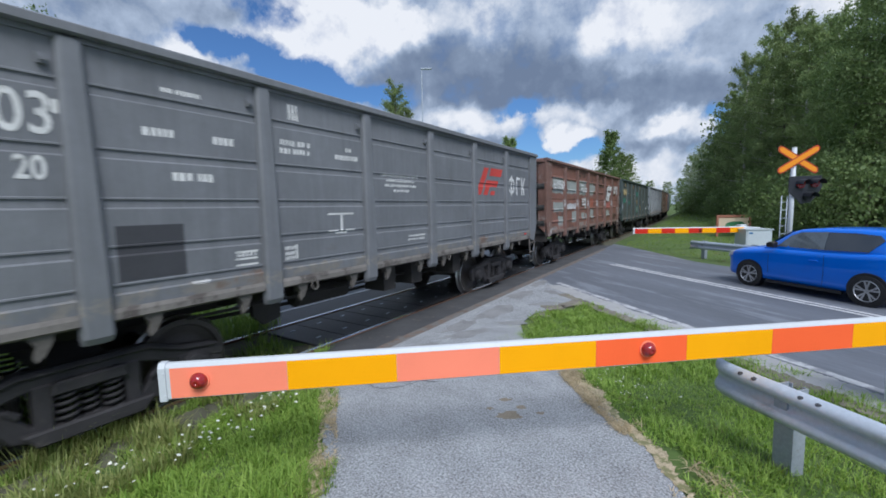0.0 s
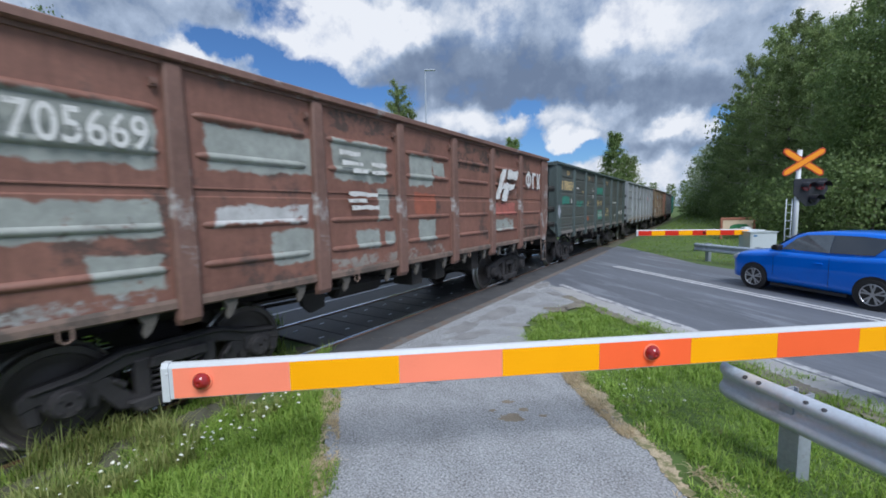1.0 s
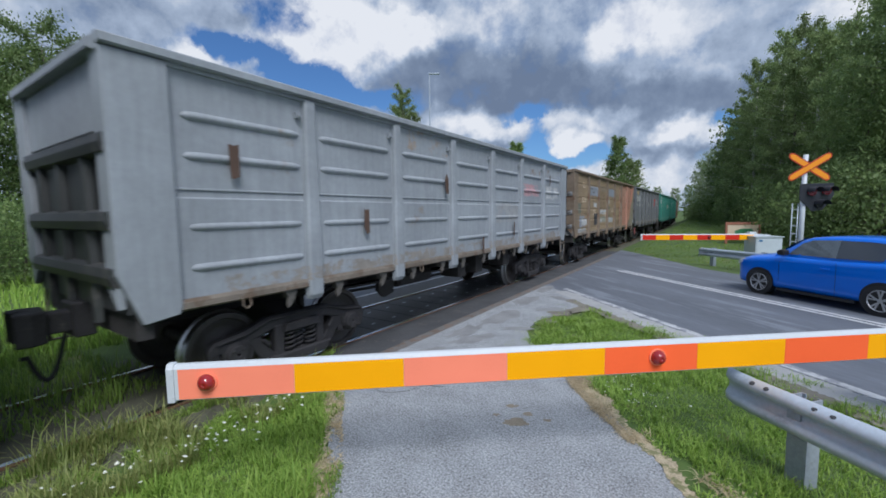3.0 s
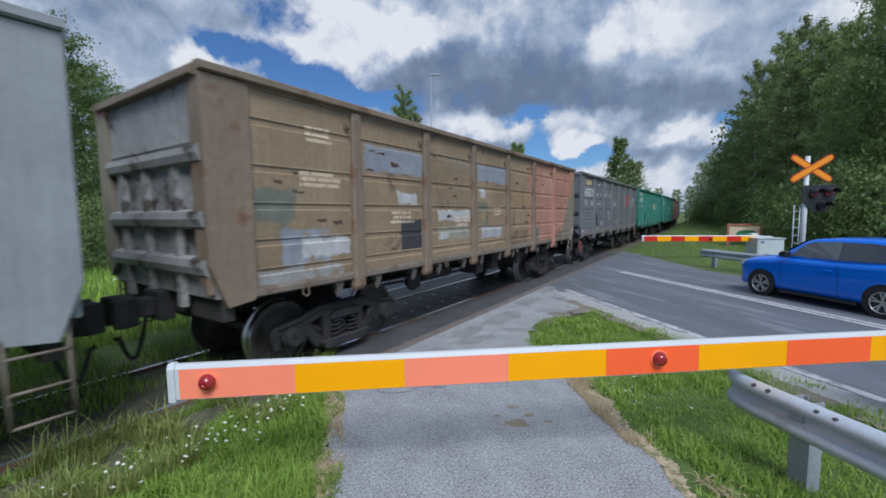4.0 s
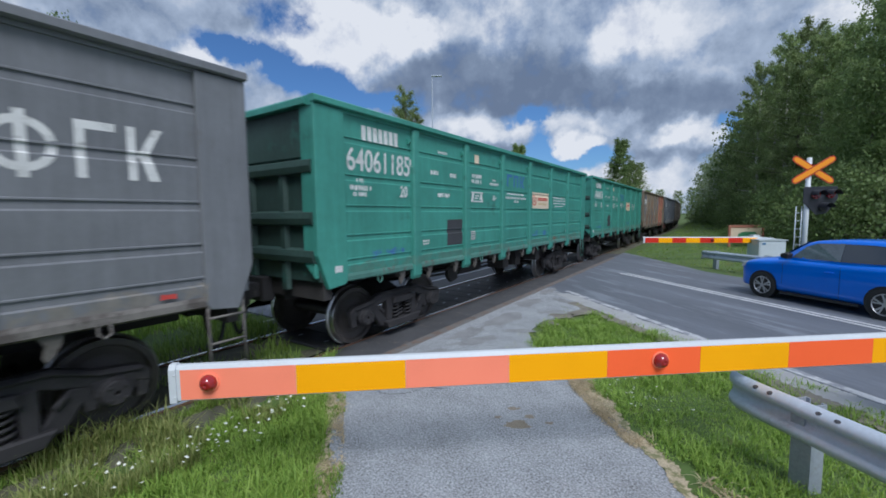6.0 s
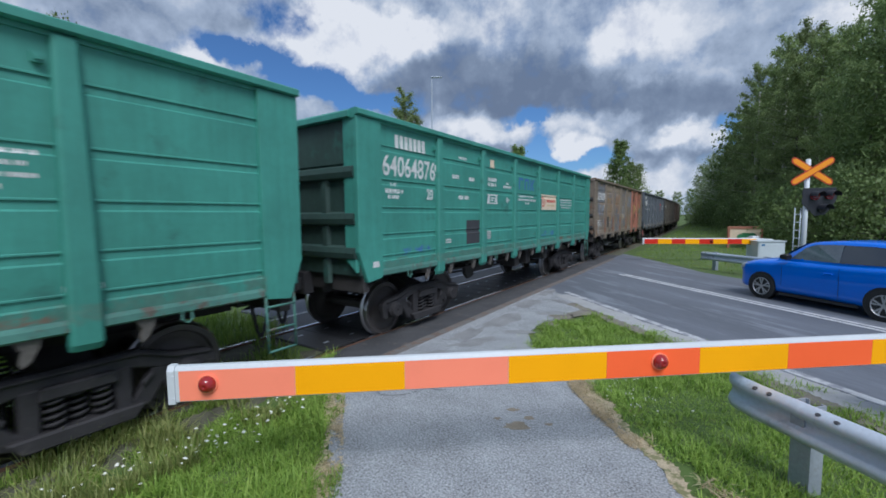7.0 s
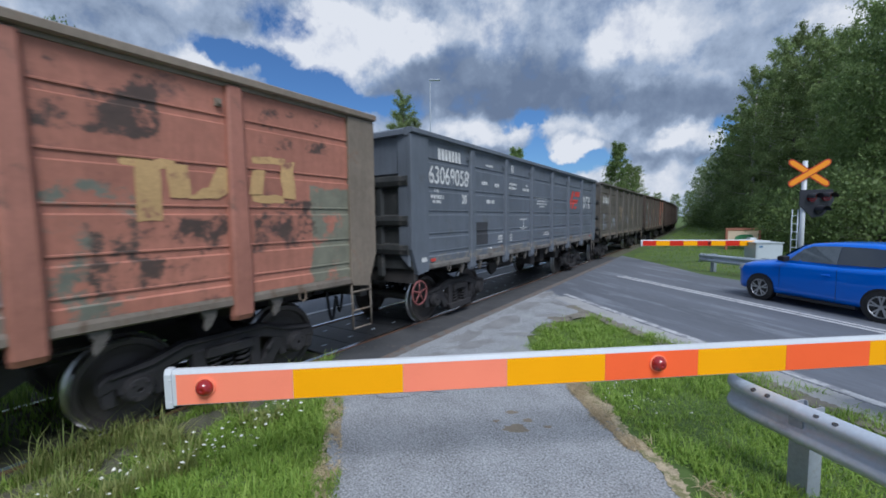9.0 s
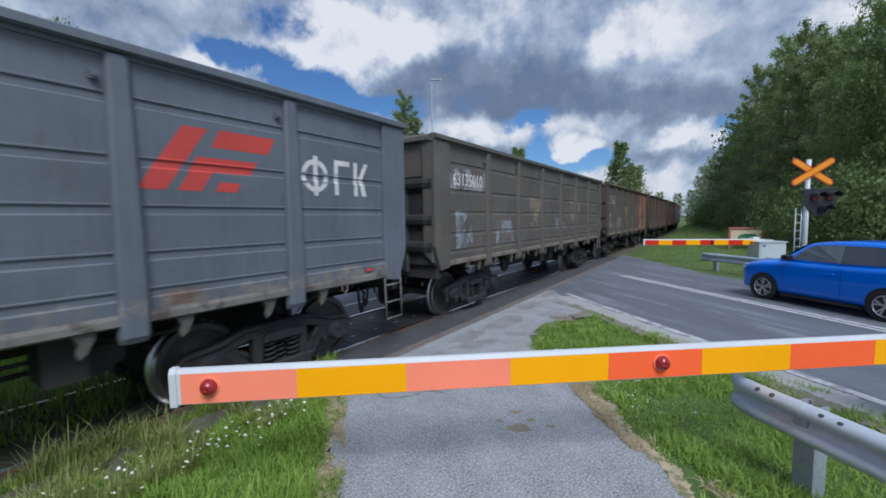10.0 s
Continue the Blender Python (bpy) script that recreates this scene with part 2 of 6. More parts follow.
def un(u, n, z=0.0):
    """A place from metres along the road and across it."""
    return (UWAY[0] * u + NWAY[0] * n, UWAY[1] * u + NWAY[1] * n, z)


CURVE_START, CURVE_R = 40.0, 700.0


def track_pose(s, x=0.0, z=0.0):
    """The pose at s metres up the track: straight over the crossing, then a wide bend."""
    if s <= CURVE_START:
        return pose(x, s, z)
    a = (s - CURVE_START) / CURVE_R
    m = pose(-CURVE_R * (1 - math.cos(a)), CURVE_START + CURVE_R * math.sin(a), 0, 0, 0, math.degrees(a))
    return m @ Matrix.Translation((x, 0, z))


def ground_height(x, y):
    n = NWAY[0] * x + NWAY[1] * y
    z = -0.035 + 0.02 * noise.noise((x * 0.8, y * 0.8, 0.0))
    dip = max(0.0, min(1.0, (2.3 - abs(x)) / 0.6))
    out = max(0.0, min(1.0, (3.3 - y) / 0.6)) if y < 12 else max(0.0, min(1.0, (y - 22) / 2))
    z -= 0.12 * dip * out
    if n > 18.5 and x > 1.5:
        z += min(1.2, (n - 18.5) * 0.02)
    if x < -6:
        z -= 0.1
    return z


def build_ground():
    def fill(bm):
        xs = sorted({*[-2500, -1200, -600, -300, -160, -90, -60, -40, -30, -22, -16, -12, -9, -7.5, 12, 14, 17, 20, 26, 34, 45, 60, 90, 160, 300, 600, 1200, 2500], *[-6 + 0.4 * i for i in range(44)]})
        ys = sorted({*[-2500, -900, -300, -120, -60, -30, -16, -9, -6, 26, 30, 36, 44, 55, 70, 90, 120, 160, 220, 300, 450, 700, 1200, 2500], *[-4 + 0.4 * i for i in range(74)]})
        sheet(bm, [[(x, y, ground_height(x, y) if abs(x) < 100 and abs(y) < 130 else -0.05) for x in xs] for y in ys])
    tagged(part("ground", made(fill, smooth=True, name="ground"), M_GRASS), "green grassy ground with some dry patches", "ground", kind="structure")


def slab(name, points, z, mat, label, thick=0.05):
    bm = bmesh.new()
    prism(bm, points, "z", z - thick, z)
    bmesh.ops.triangulate(bm, faces=bm.faces)
    return tagged(part(name, bm, mat), label, name, kind="structure")


def p2(u, n):
    return un(u, n)[:2]


def path_edge(u):
    """Where the path's edge towards the road lies, across it: it bends in a little."""
    return float(np.interp(u, (-0.6, 0.1, 0.8, 1.4, 2.0, 3.0), (6.85, 6.73, 6.67, 6.55, 6.40, 6.32)))


def build_road():
    slab("road", [p2(60, 9.55), p2(-6.8, 9.55), (1.62, 11.75), (1.62, 24.0), p2(-13.5, 18.2), p2(-8.0, 16.6), p2(0, 16.5), p2(60, 16.5)], 0.0, M_ROAD, "grey asphalt road running up to the crossing")
    slab("road", [(-1.78, 5.0), (-1.78, 21.0), p2(-20, 17.2), p2(-90, 17.2), p2(-90, 8.8), p2(-12, 8.8), (-3.2, 5.0)], 0.0, M_ROAD, "grey asphalt road beyond the crossing")
    slab("path", [p2(30, 3.75), p2(-1.33, 3.75), (1.62, 11.75), p2(-3.7, 9.55), (3.45, 8.75), (3.0, 7.9), (3.05, 6.9), (3.45, 6.2), *[p2(u, path_edge(u)) for u in (-0.6, 0.1, 0.8, 1.4, 2.0, 3.0)], p2(30, 6.32)], -0.002, M_PATH, "worn light grey asphalt footpath")
    for name, n0, n1, u0, u1 in (("centre", 13.36, 13.45, 60, -8.5), ("centre", 13.56, 13.65, 60, -8.5), ("edge", 9.75, 9.90, 60, -5.9)):
        slab("road_marking", [p2(u0, n0), p2(u1, n0), p2(u1, n1), p2(u0, n1)], 0.004, M_EDGELINE if name == "edge" else M_LINE, "worn white painted road line", 0.008)
    slab("apron", [(1.0, 3.64), (1.6, 3.64), (1.6, 23.0), (0.86, 23.0), (0.86, 4.2)], 0.001, M_APRON, "dark asphalt strip beside the rail")
    slab("edge_strip", [(1.6, 3.7), (1.78, 3.7), (1.78, 21.0), (1.6, 21.0)], 0.003, M_RUSTEDGE, "rusty brown edge strip along the crossing")
    slab("edge_strip", [(-1.84, 4.6), (-1.74, 4.6), (-1.74, 21.0), (-1.84, 21.0)], 0.006, M_LINE, "pale edge strip along the crossing")
    slab("apron", [(-1.74, 4.6), (-0.84, 4.3), (-0.84, 22.0), (-1.74, 21.0)], 0.001, M_MAT, "dark rubber strip outside the far rail")
    # rubber panels between the rails
    deck = tagged(new("crossing_deck"), "black rubber crossing panels between the rails", "crossing deck", kind="structure")
    me = made(lambda bm: box(bm, -0.70, 0.70, 0.006, 0.594, -0.06, 0.0), bevel=0.012, name="rubber_panel")
    hook = made(lambda bm: box(bm, -0.05, 0.05, -0.012, 0.012, 0.0, 0.006), name="clip")
    for i in range(30):
        y = 4.2 + 0.6 * i
        part("rubber_panel", me, M_MAT, deck, m=pose(0, y, 0.002))
        for x in (-0.34, 0.36):
            part("clip", hook, M_GALV, deck, m=pose(x, y + 0.3, 0.0025, 0, 0, 90))


def build_track():
    ballast = bmesh.new()
    steps = [-60 + 4 * i for i in range(75)]
    sheet(ballast, [[track_pose(s, x) @ Vector((0, 0, z)) for x, z in ((-2.6, -0.3), (-1.6, -0.06), (-0.84, -0.028), (0, -0.04), (0.84, -0.028), (1.15, -0.07), (1.6, -0.3))] for s in steps])
    tagged(part("ballast", ballast, M_BALLAST), "dark grey gravel bed under the rails", "ballast", kind="structure")
    for x in (-0.795, 0.795):
        bm = bmesh.new()
        head = [(-0.035, 0.0), (-0.035, -0.035), (-0.01, -0.05), (-0.01, -0.13), (-0.07, -0.15), (-0.07, -0.17), (0.07, -0.17), (0.07, -0.15), (0.01, -0.13), (0.01, -0.05), (0.035, -0.035), (0.035, 0.0)]
        rows = []
        for s in steps:
            m = track_pose(s, x, 0.014)
            rows.append([m @ Vector((p, 0, q)) for p, q in head + head[:1]])
        sheet(bm, rows)
        ob = part("rail", bm, M_RAILSIDE)
        ob.data.materials.append(M_RAIL)
        for f in ob.data.polygons:
            if f.center.z > 0.005:
                f.material_index = 1
        tagged(ob, "steel rail with a bright worn head", "rail", "rails of the track", kind="structure")


def blot(name, label, mat, x, y, r, seed, z, squash=0.6, turn=0.0):
    rng = random.Random(seed)
    pts = []
    for i in range(26):
        a = 2 * math.pi * i / 26
        q = r * (0.75 + 0.5 * noise.noise((math.cos(a) * 1.7 + seed, math.sin(a) * 1.7, seed))) * rng.uniform(0.9, 1.1)
        u, w = q * math.cos(a), q * squash * math.sin(a)
        pts.append((x + u * math.cos(turn) - w * math.sin(turn), y + u * math.sin(turn) + w * math.cos(turn)))
    bm = bmesh.new()
    prism(bm, pts, "z", z - 0.003, z)
    tagged(part(name, bm, mat), label, "stain", kind="structure")


def build_stains():
    M_DIRT = material("dried_mud", (0.23, 0.20, 0.155), 0.95, vary=0.6, scale=18.0, relief=0.5, broadly=0.3)
    M_TAR = material("tar_crack", (0.10, 0.105, 0.115), 0.9, vary=0.5, scale=12.0, relief=0.3)
    M_WORN = material("worn_apron", (0.225, 0.23, 0.24), 0.9, vary=0.7, scale=10.0, relief=0.6, broadly=0.3)
    for i, (x, y, r) in enumerate(((4.24, 3.72, 0.17), (4.05, 4.02, 0.09), (4.50, 3.93, 0.06), (4.28, 3.95, 0.08), (4.0, 3.75, 0.05))):
        blot("mud_stain", "dried brown mud stain on the path", M_DIRT, x, y, r, i + 1, 0.0015, 0.55, 0.6)
    for i, (x, y, r, a) in enumerate(((2.30, 7.6, 0.85, 1.4), (2.1, 9.2, 0.75, 1.5), (2.7, 9.9, 0.45, -0.7), (2.5, 5.9, 0.6, 1.2), (2.15, 6.3, 0.6, 1.5), (2.2, 4.9, 0.55, 1.3), (2.0, 10.8, 0.6, 1.5), (2.9, 8.6, 0.4, 0.8), (2.9, 6.9, 0.35, 0.6))):
        blot("worn_patch", "worn darker patch of asphalt", M_WORN, x, y, r, i + 11, 0.0012, 0.4, a)
    for i, (x, y, r, a) in enumerate(((3.45, 9.0, 0.5, 1.2), (3.2, 8.4, 0.4, 0.9), (3.75, 9.5, 0.4, 0.2), (3.2, 7.6, 0.3, 1.5))):
        blot("bare_soil", "bare gravelly soil at the tip of the verge", M_SOIL, x, y, r, i + 31, 0.002, 0.6, a)
    for i, (x, y, n, a) in enumerate(((2.2, 3.5, 14, 0.65), (2.55, 3.75, 10, 0.9), (2.9, 3.9, 8, 0.5), (3.9, 5.4, 9, 0.3))):
        bm = bmesh.new()
        rng = random.Random(i + 3)
        rows, turn = [], a
        for j in range(n):
            turn += rng.uniform(-0.6, 0.6)
            x, y = x + 0.07 * math.cos(turn), y + 0.07 * math.sin(turn)
            w = 0.008 * rng.uniform(0.4, 1.5)
            rows.append([(x - w * math.sin(turn), y + w * math.cos(turn), 0.0012), (x + w * math.sin(turn), y - w * math.cos(turn), 0.0012)])
        sheet(bm, rows)
        tagged(part("crack", bm, M_TAR), "dark crack in the path's asphalt", "crack", kind="structure")


build_ground()
build_road()
build_track()
build_stains()

# ---- the wagons ----
PITCH, HALF, V, Y0 = 13.92, 6.48, 13.196, 5.57
POSTS = [-4.325 + 1.73 * i for i in range(6)]
M_BLACK = material("bogie_grime", (0.027, 0.026, 0.029), 0.75, vary=0.6, scale=7.0, relief=0.6, stain=(0.075, 0.068, 0.064), amount=0.2)
M_DARK = material("underframe_dirt", (0.032, 0.030, 0.030), 0.85, vary=0.4, scale=5.0, relief=0.3)
M_WHEEL = material("wheel_rust", (0.085, 0.076, 0.072), 0.6, metal=0.3, vary=0.4, scale=8.0, relief=0.2)
M_TREAD = material("wheel_tread", (0.55, 0.55, 0.56), 0.3, metal=1.0, vary=0.15, scale=10.0, relief=0.03)
M_DUST = material("dusty_iron", (0.105, 0.098, 0.09), 0.85, vary=0.5, scale=8.0, relief=0.3, stain=(0.05, 0.045, 0.042), amount=0.35)
M_RED = material("red_paint", (0.20, 0.065, 0.065), 0.6, vary=0.3, scale=8.0)
M_COAL = material("coal_load", (0.02, 0.02, 0.021), 0.8, vary=0.5, scale=8.0, relief=0.9)


def strake_profile(x, lines, lap=0.012):
    """A side made of lapped sheets: each one ends in a small overhang, and the next begins with a rolled ledge."""
    pts, zs = [], [3.60, *lines, 1.28]
    for i, (a, b) in enumerate(zip(zs, zs[1:])):
        if i:
            pts += [(x - 0.005, a), (x - 0.004, a - 0.072), (x + lap * 1.3, a - 0.088)]
        else:
            pts += [(x, a)]
        pts += [(x + 0.006, b + 0.02), (x + lap, b + 0.014), (x + lap, b)]
    return pts + [(x - 0.05, 1.28), (x - 0.05, 3.60)]


SEAMS = (3.27, 2.74, 2.30, 1.87, 1.52)


def flat_panel(bm, y0, y1):
    prism(bm, strake_profile(1.430, SEAMS), "y", y0, y1)


SKIN = [(z, x) for x, z in strake_profile(1.430, SEAMS)[:-2]][::-1]


def skin(z):
    """How far out the lapped side lies at a height."""
    return float(np.interp(z, [p[0] + 1e-5 * i for i, p in enumerate(SKIN)], [p[1] for p in SKIN])) + 0.0022


def plain_panel(bm, y0, y1):
    prism(bm, strake_profile(1.425, (2.42,), 0.012), "y", y0, y1)


def rib_fill(bm, yc, zc):
    n, rows = 5, []
    for y, k in ((-0.70, 0.0), (-0.64, 0.8), (-0.57, 1.0), (0.57, 1.0), (0.64, 0.8), (0.70, 0.0)):
        rows.append([(1.424 + 0.045 * k * math.sin(math.pi * j / n) ** 0.8, yc + y, zc + 0.10 * (j / n - 0.5) * (0.4 + 0.6 * k)) for j in range(n + 1)])
    sheet(bm, rows)


def post_fill(bm):
    rows = []
    for z, x, w in ((1.04, 1.47, 0.10), (1.10, 1.505, 0.11), (1.6, 1.515, 0.112), (2.6, 1.505, 0.10), (3.60, 1.495, 0.085)):
        rows.append([(1.41, -w - 0.015, z), (x - 0.02, -w, z), (x, -w + 0.025, z), (x, w - 0.025, z), (x - 0.02, w, z), (1.41, w + 0.015, z), (1.41, -w - 0.015, z)])
    vs = sheet(bm, rows)
    bmesh.ops.remove_doubles(bm, verts=bm.verts, dist=0.0005)
    bmesh.ops.contextual_create(bm, geom=[e for e in bm.edges if e.is_boundary])


def lug_fill(bm):
    box(bm, 1.41, 1.475, -0.035, 0.03, 3.36, 3.44)
    box(bm, 1.45, 1.50, -0.02, 0.015, 3.38, 3.41)


def corner_fill(bm):
    prism(bm, [(5.96, 3.62), (6.48, 3.62), (6.48, 1.62), (6.30, 1.14), (5.99, 1.18), (5.96, 1.26)], "x", 1.40, 1.485)
    prism(bm, [(1.40, 3.62), (1.18, 3.62), (1.18, 1.5), (1.40, 1.3)], "y", 6.40, 6.47)


def cope_fill(bm):
    prism(bm, [(1.36, 3.59), (1.36, 3.70), (1.40, 3.73), (1.495, 3.73), (1.53, 3.71), (1.53, 3.645), (1.50, 3.632), (1.45, 3.632), (1.45, 3.59)], "y", -6.49, 6.49)


def end_cope_fill(bm):
    prism(bm, [(6.36, 3.60), (6.36, 3.70), (6.40, 3.725), (6.48, 3.725), (6.53, 3.69), (6.53, 3.61)], "x", -1.36, 1.36)


def sill_fill(bm):
    prism(bm, [(1.36, 1.30), (1.455, 1.32), (1.47, 1.28), (1.47, 1.22), (1.40, 1.19), (1.36, 1.19)], "y", -6.1, 6.1)


def bracket_fill(bm):
    prism(bm, [(-0.09, 1.215), (0.09, 1.215), (0.075, 1.14), (0.02, 1.03), (-0.035, 0.985), (-0.05, 1.03), (-0.03, 1.12)], "x", 1.385, 1.43)
    box(bm, 1.30, 1.38, -0.03, 0.05, 1.1, 1.2)


def loop_fill(bm):
    tube(bm, [(1.475, -0.045, 1.245), (1.49, -0.045, 1.14), (1.49, 0.0, 1.105), (1.49, 0.045, 1.14), (1.475, 0.045, 1.245)], 0.011, 6)


def end_wall_fill(bm):
    prism(bm, [(-1.42, 3.62), (1.42, 3.62), (1.42, 1.25), (-1.42, 1.25)], "y", 6.34, 6.40)


def end_sheet_fill(bm):
    prism(bm, [(6.401, 2.94), (6.425, 2.96), (6.425, 3.60), (6.401, 3.60)], "x", -1.18, 1.18)


def end_rib_fill(bm):
    prism(bm, [(6.40, -0.11), (6.49, -0.08), (6.51, 0.0), (6.49, 0.08), (6.40, 0.11)], "x", -1.40, 1.18)


def end_post_fill(bm):
    prism(bm, [(-0.08, 6.40), (-0.05, 6.46), (0.05, 6.46), (0.08, 6.40)], "z", 1.1, 2.76)


def centre_sill_fill(bm):
    box(bm, -0.28, 0.28, -6.18, 6.18, 0.86, 1.12)


def headstock_fill(bm):
    box(bm, -1.40, 1.40, 6.20, 6.335, 0.98, 1.24)


def crossbeam_fill(bm):
    prism(bm, [(-1.38, 1.195), (1.38, 1.195), (1.38, 1.10), (0.5, 0.92), (0.29, 0.90), (0.29, 1.125), (-0.29, 1.125), (-0.29, 0.90), (-0.5, 0.92), (-1.38, 1.10)], "y", -0.1, 0.1)


def floor_fill(bm):
    box(bm, -1.40, 1.40, -6.35, 6.35, 1.20, 1.27)


def load_fill(bm):
    rows = []
    for i in range(40):
        y = -6.32 + 12.64 * i / 39
        rows.append([(x, y, 2.95 + 0.25 * math.cos(x * 0.9) + 0.12 * noise.noise((x * 1.5, y * 1.1, 0)) - 0.25 * (abs(y) / 6.3) ** 4) for x in [-1.37 + 0.274 * j for j in range(11)]])
    sheet(bm, rows)


def coupler_fill(bm):
    box(bm, -0.12, 0.12, 6.40, 6.72, 0.93, 1.15)
    prism(bm, [(-0.20, 6.70), (0.16, 6.66), (0.24, 6.80), (0.22, 6.95), (0.05, 6.93), (0.0, 6.82), (-0.06, 6.93), (-0.22, 6.96), (-0.26, 6.84)], "z", 0.86, 1.20)
    box(bm, -0.2, 0.2, 6.30, 6.50, 0.86, 1.24)


def hose_fill(bm):
    tube(bm, [(0.35 - 0.03 * i, 6.42 + 0.05 * i, 0.98 - 0.62 * math.sin(math.pi * min(i, 8) / 9.5)) for i in range(10)], 0.026, 7)


def brake_fill(bm):
    lathe(bm, [(-0.35, 0.02), (-0.35, 0.19), (-0.30, 0.21), (0.20, 0.21), (0.28, 0.12), (0.30, 0.02)], "y", (0.55, 1.1, 0.86), 14)
    lathe(bm, [(-0.55, 0.02), (-0.55, 0.12), (-0.5, 0.17), (0.5, 0.17), (0.55, 0.12), (0.55, 0.02)], "y", (0.6, -1.2, 0.86), 14)
    tube(bm, [(0.4, -3.2, 0.78), (0.4, -1.0, 0.70), (0.4, 1.8, 0.70), (0.4, 3.3, 0.78)], 0.028, 6)
    tube(bm, [(1.0, -3.4, 0.98), (1.0, 0, 0.93), (1.0, 3.4, 0.98)], 0.02, 6)
    prism(bm, [(-2.6, 1.2), (-2.2, 1.2), (-2.2, 0.72), (-2.45, 0.66), (-2.6, 0.8)], "x", 0.9, 0.98)
    prism(bm, [(2.2, 1.2), (2.6, 1.2), (2.65, 0.8), (2.45, 0.68), (2.2, 0.74)], "x", 0.9, 0.98)
    for y in (-0.3, 0.5, 2.0):
        box(bm, 0.75, 1.2, y, y + 0.32, 0.74, 1.2)


def ladder_fill(bm):
    for y in (5.98, 6.36):
        tube(bm, [(1.44, y, 1.3), (1.46, y, 0.9), (1.46, y, 0.52)], 0.017, 6)
    for z in (0.53, 0.80, 1.08):
        tube(bm, [(1.46, 5.98, z), (1.46, 6.36, z)], 0.015, 6)


def handbrake_fill(bm):
    lathe(bm, [(-0.012, 0.20), (0.012, 0.20), (0.018, 0.218), (0.0, 0.235), (-0.018, 0.218)], "x", (0, 0, 0), 24)
    for i in range(5):
        a = 2 * math.pi * i / 5 + 0.3
        tube(bm, [(0, 0, 0), (0, 0.21 * math.cos(a), 0.21 * math.sin(a))], 0.014, 6)
    lathe(bm, [(-0.16, 0.004), (-0.16, 0.02), (0.02, 0.03), (0.02, 0.004)], "x", (0, 0, 0), 10)


def side_frame_fill(bm):
    """A cast bogie side: an arched top chord, two windows, a spring pocket and a jaw over each axle."""
    x0, x1 = 0.955, 1.09
    top = [(-1.24, 0.60), (-1.16, 0.675), (-0.80, 0.72), (-0.48, 0.83), (0.48, 0.83), (0.80, 0.72), (1.16, 0.675), (1.24, 0.60)]
    low = [(1.24, 0.48), (1.10, 0.52), (0.78, 0.56), (0.40, 0.665), (-0.40, 0.665), (-0.78, 0.56), (-1.10, 0.52), (-1.24, 0.48)]
    prism(bm, top + low, "x", x0, x1)
    prism(bm, [(y, z - 0.012) for y, z in top[1:7]] + [(y, z - 0.055) for y, z in top[6:0:-1]], "x", x1, x1 + 0.035)
    for k in (-1, 1):
        prism(bm, [(k * 0.60, 0.62), (k * 0.80, 0.60), (k * 0.55, 0.24), (k * 0.30, 0.18), (k * 0.30, 0.31), (k * 0.42, 0.36)], "x", x0 + 0.01, x1 - 0.005)
        prism(bm, [(k * 0.25, 0.70), (k * 0.40, 0.70), (k * 0.40, 0.28), (k * 0.27, 0.28)], "x", x0 + 0.01, x1 + 0.02)
        prism(bm, [(k * 0.64, 0.62), (k * 0.70, 0.34), (k * 0.80, 0.34), (k * 0.81, 0.62)], "x", x0 + 0.02, x1 - 0.01)
        prism(bm, [(k * 1.11, 0.58), (k * 1.09, 0.34), (k * 1.20, 0.34), (k * 1.25, 0.58)], "x", x0 + 0.02, x1 - 0.01)
        prism(bm, [(k * 0.46, 0.50), (k * 0.56, 0.58), (k * 0.60, 0.55), (k * 0.50, 0.44)], "x", x1 - 0.005, x1 + 0.03)
    prism(bm, [(-0.50, 0.31), (0.50, 0.31), (0.40, 0.17), (-0.40, 0.17)], "x", x0 - 0.06, x1 + 0.07)
    prism(bm, [(-0.29, 0.59), (0.29, 0.59), (0.26, 0.71), (-0.26, 0.71)], "x", x0 - 0.05, x1 + 0.08)


def axle_box_fill(bm):
    lathe(bm, [(0.93, 0.02), (0.93, 0.15), (1.10, 0.15), (1.12, 0.13), (1.155, 0.125), (1.165, 0.11), (1.165, 0.02)], "x", (0, 0, 0), 16)
    box(bm, 0.95, 1.10, -0.17, 0.17, -0.02, 0.14)
    for i in range(4):
        a = math.pi / 4 + i * math.pi / 2
        box(bm, 1.155, 1.18, 0.085 * math.cos(a) - 0.015, 0.085 * math.cos(a) + 0.015, 0.085 * math.sin(a) - 0.015, 0.085 * math.sin(a) + 0.015)


def spring_fill(bm):
    path = [(0.075 * math.cos(a), 0.075 * math.sin(a), 0.30 + 0.29 * i / 40) for i, a in ((i, 2 * math.pi * i / 9) for i in range(41))]
    tube(bm, path, 0.019, 5)


def bolster_fill(bm):
    prism(bm, [(-1.02, 0.60), (1.02, 0.60), (1.02, 0.72), (0.5, 0.92), (-0.5, 0.92), (-1.02, 0.72)], "y", -0.2, 0.2)
    for y in (-0.5, 0.5):
        prism(bm, [(-0.8, 0.42), (0.8, 0.42), (0.8, 0.5), (-0.8, 0.5)], "y", y - 0.05, y + 0.05)
    for k in (-1, 1):
        prism(bm, [(k * 0.42, 0.3), (k * 0.50, 0.3), (k * 0.46, 0.62), (k * 0.40, 0.66)], "x", 0.66, 0.78)


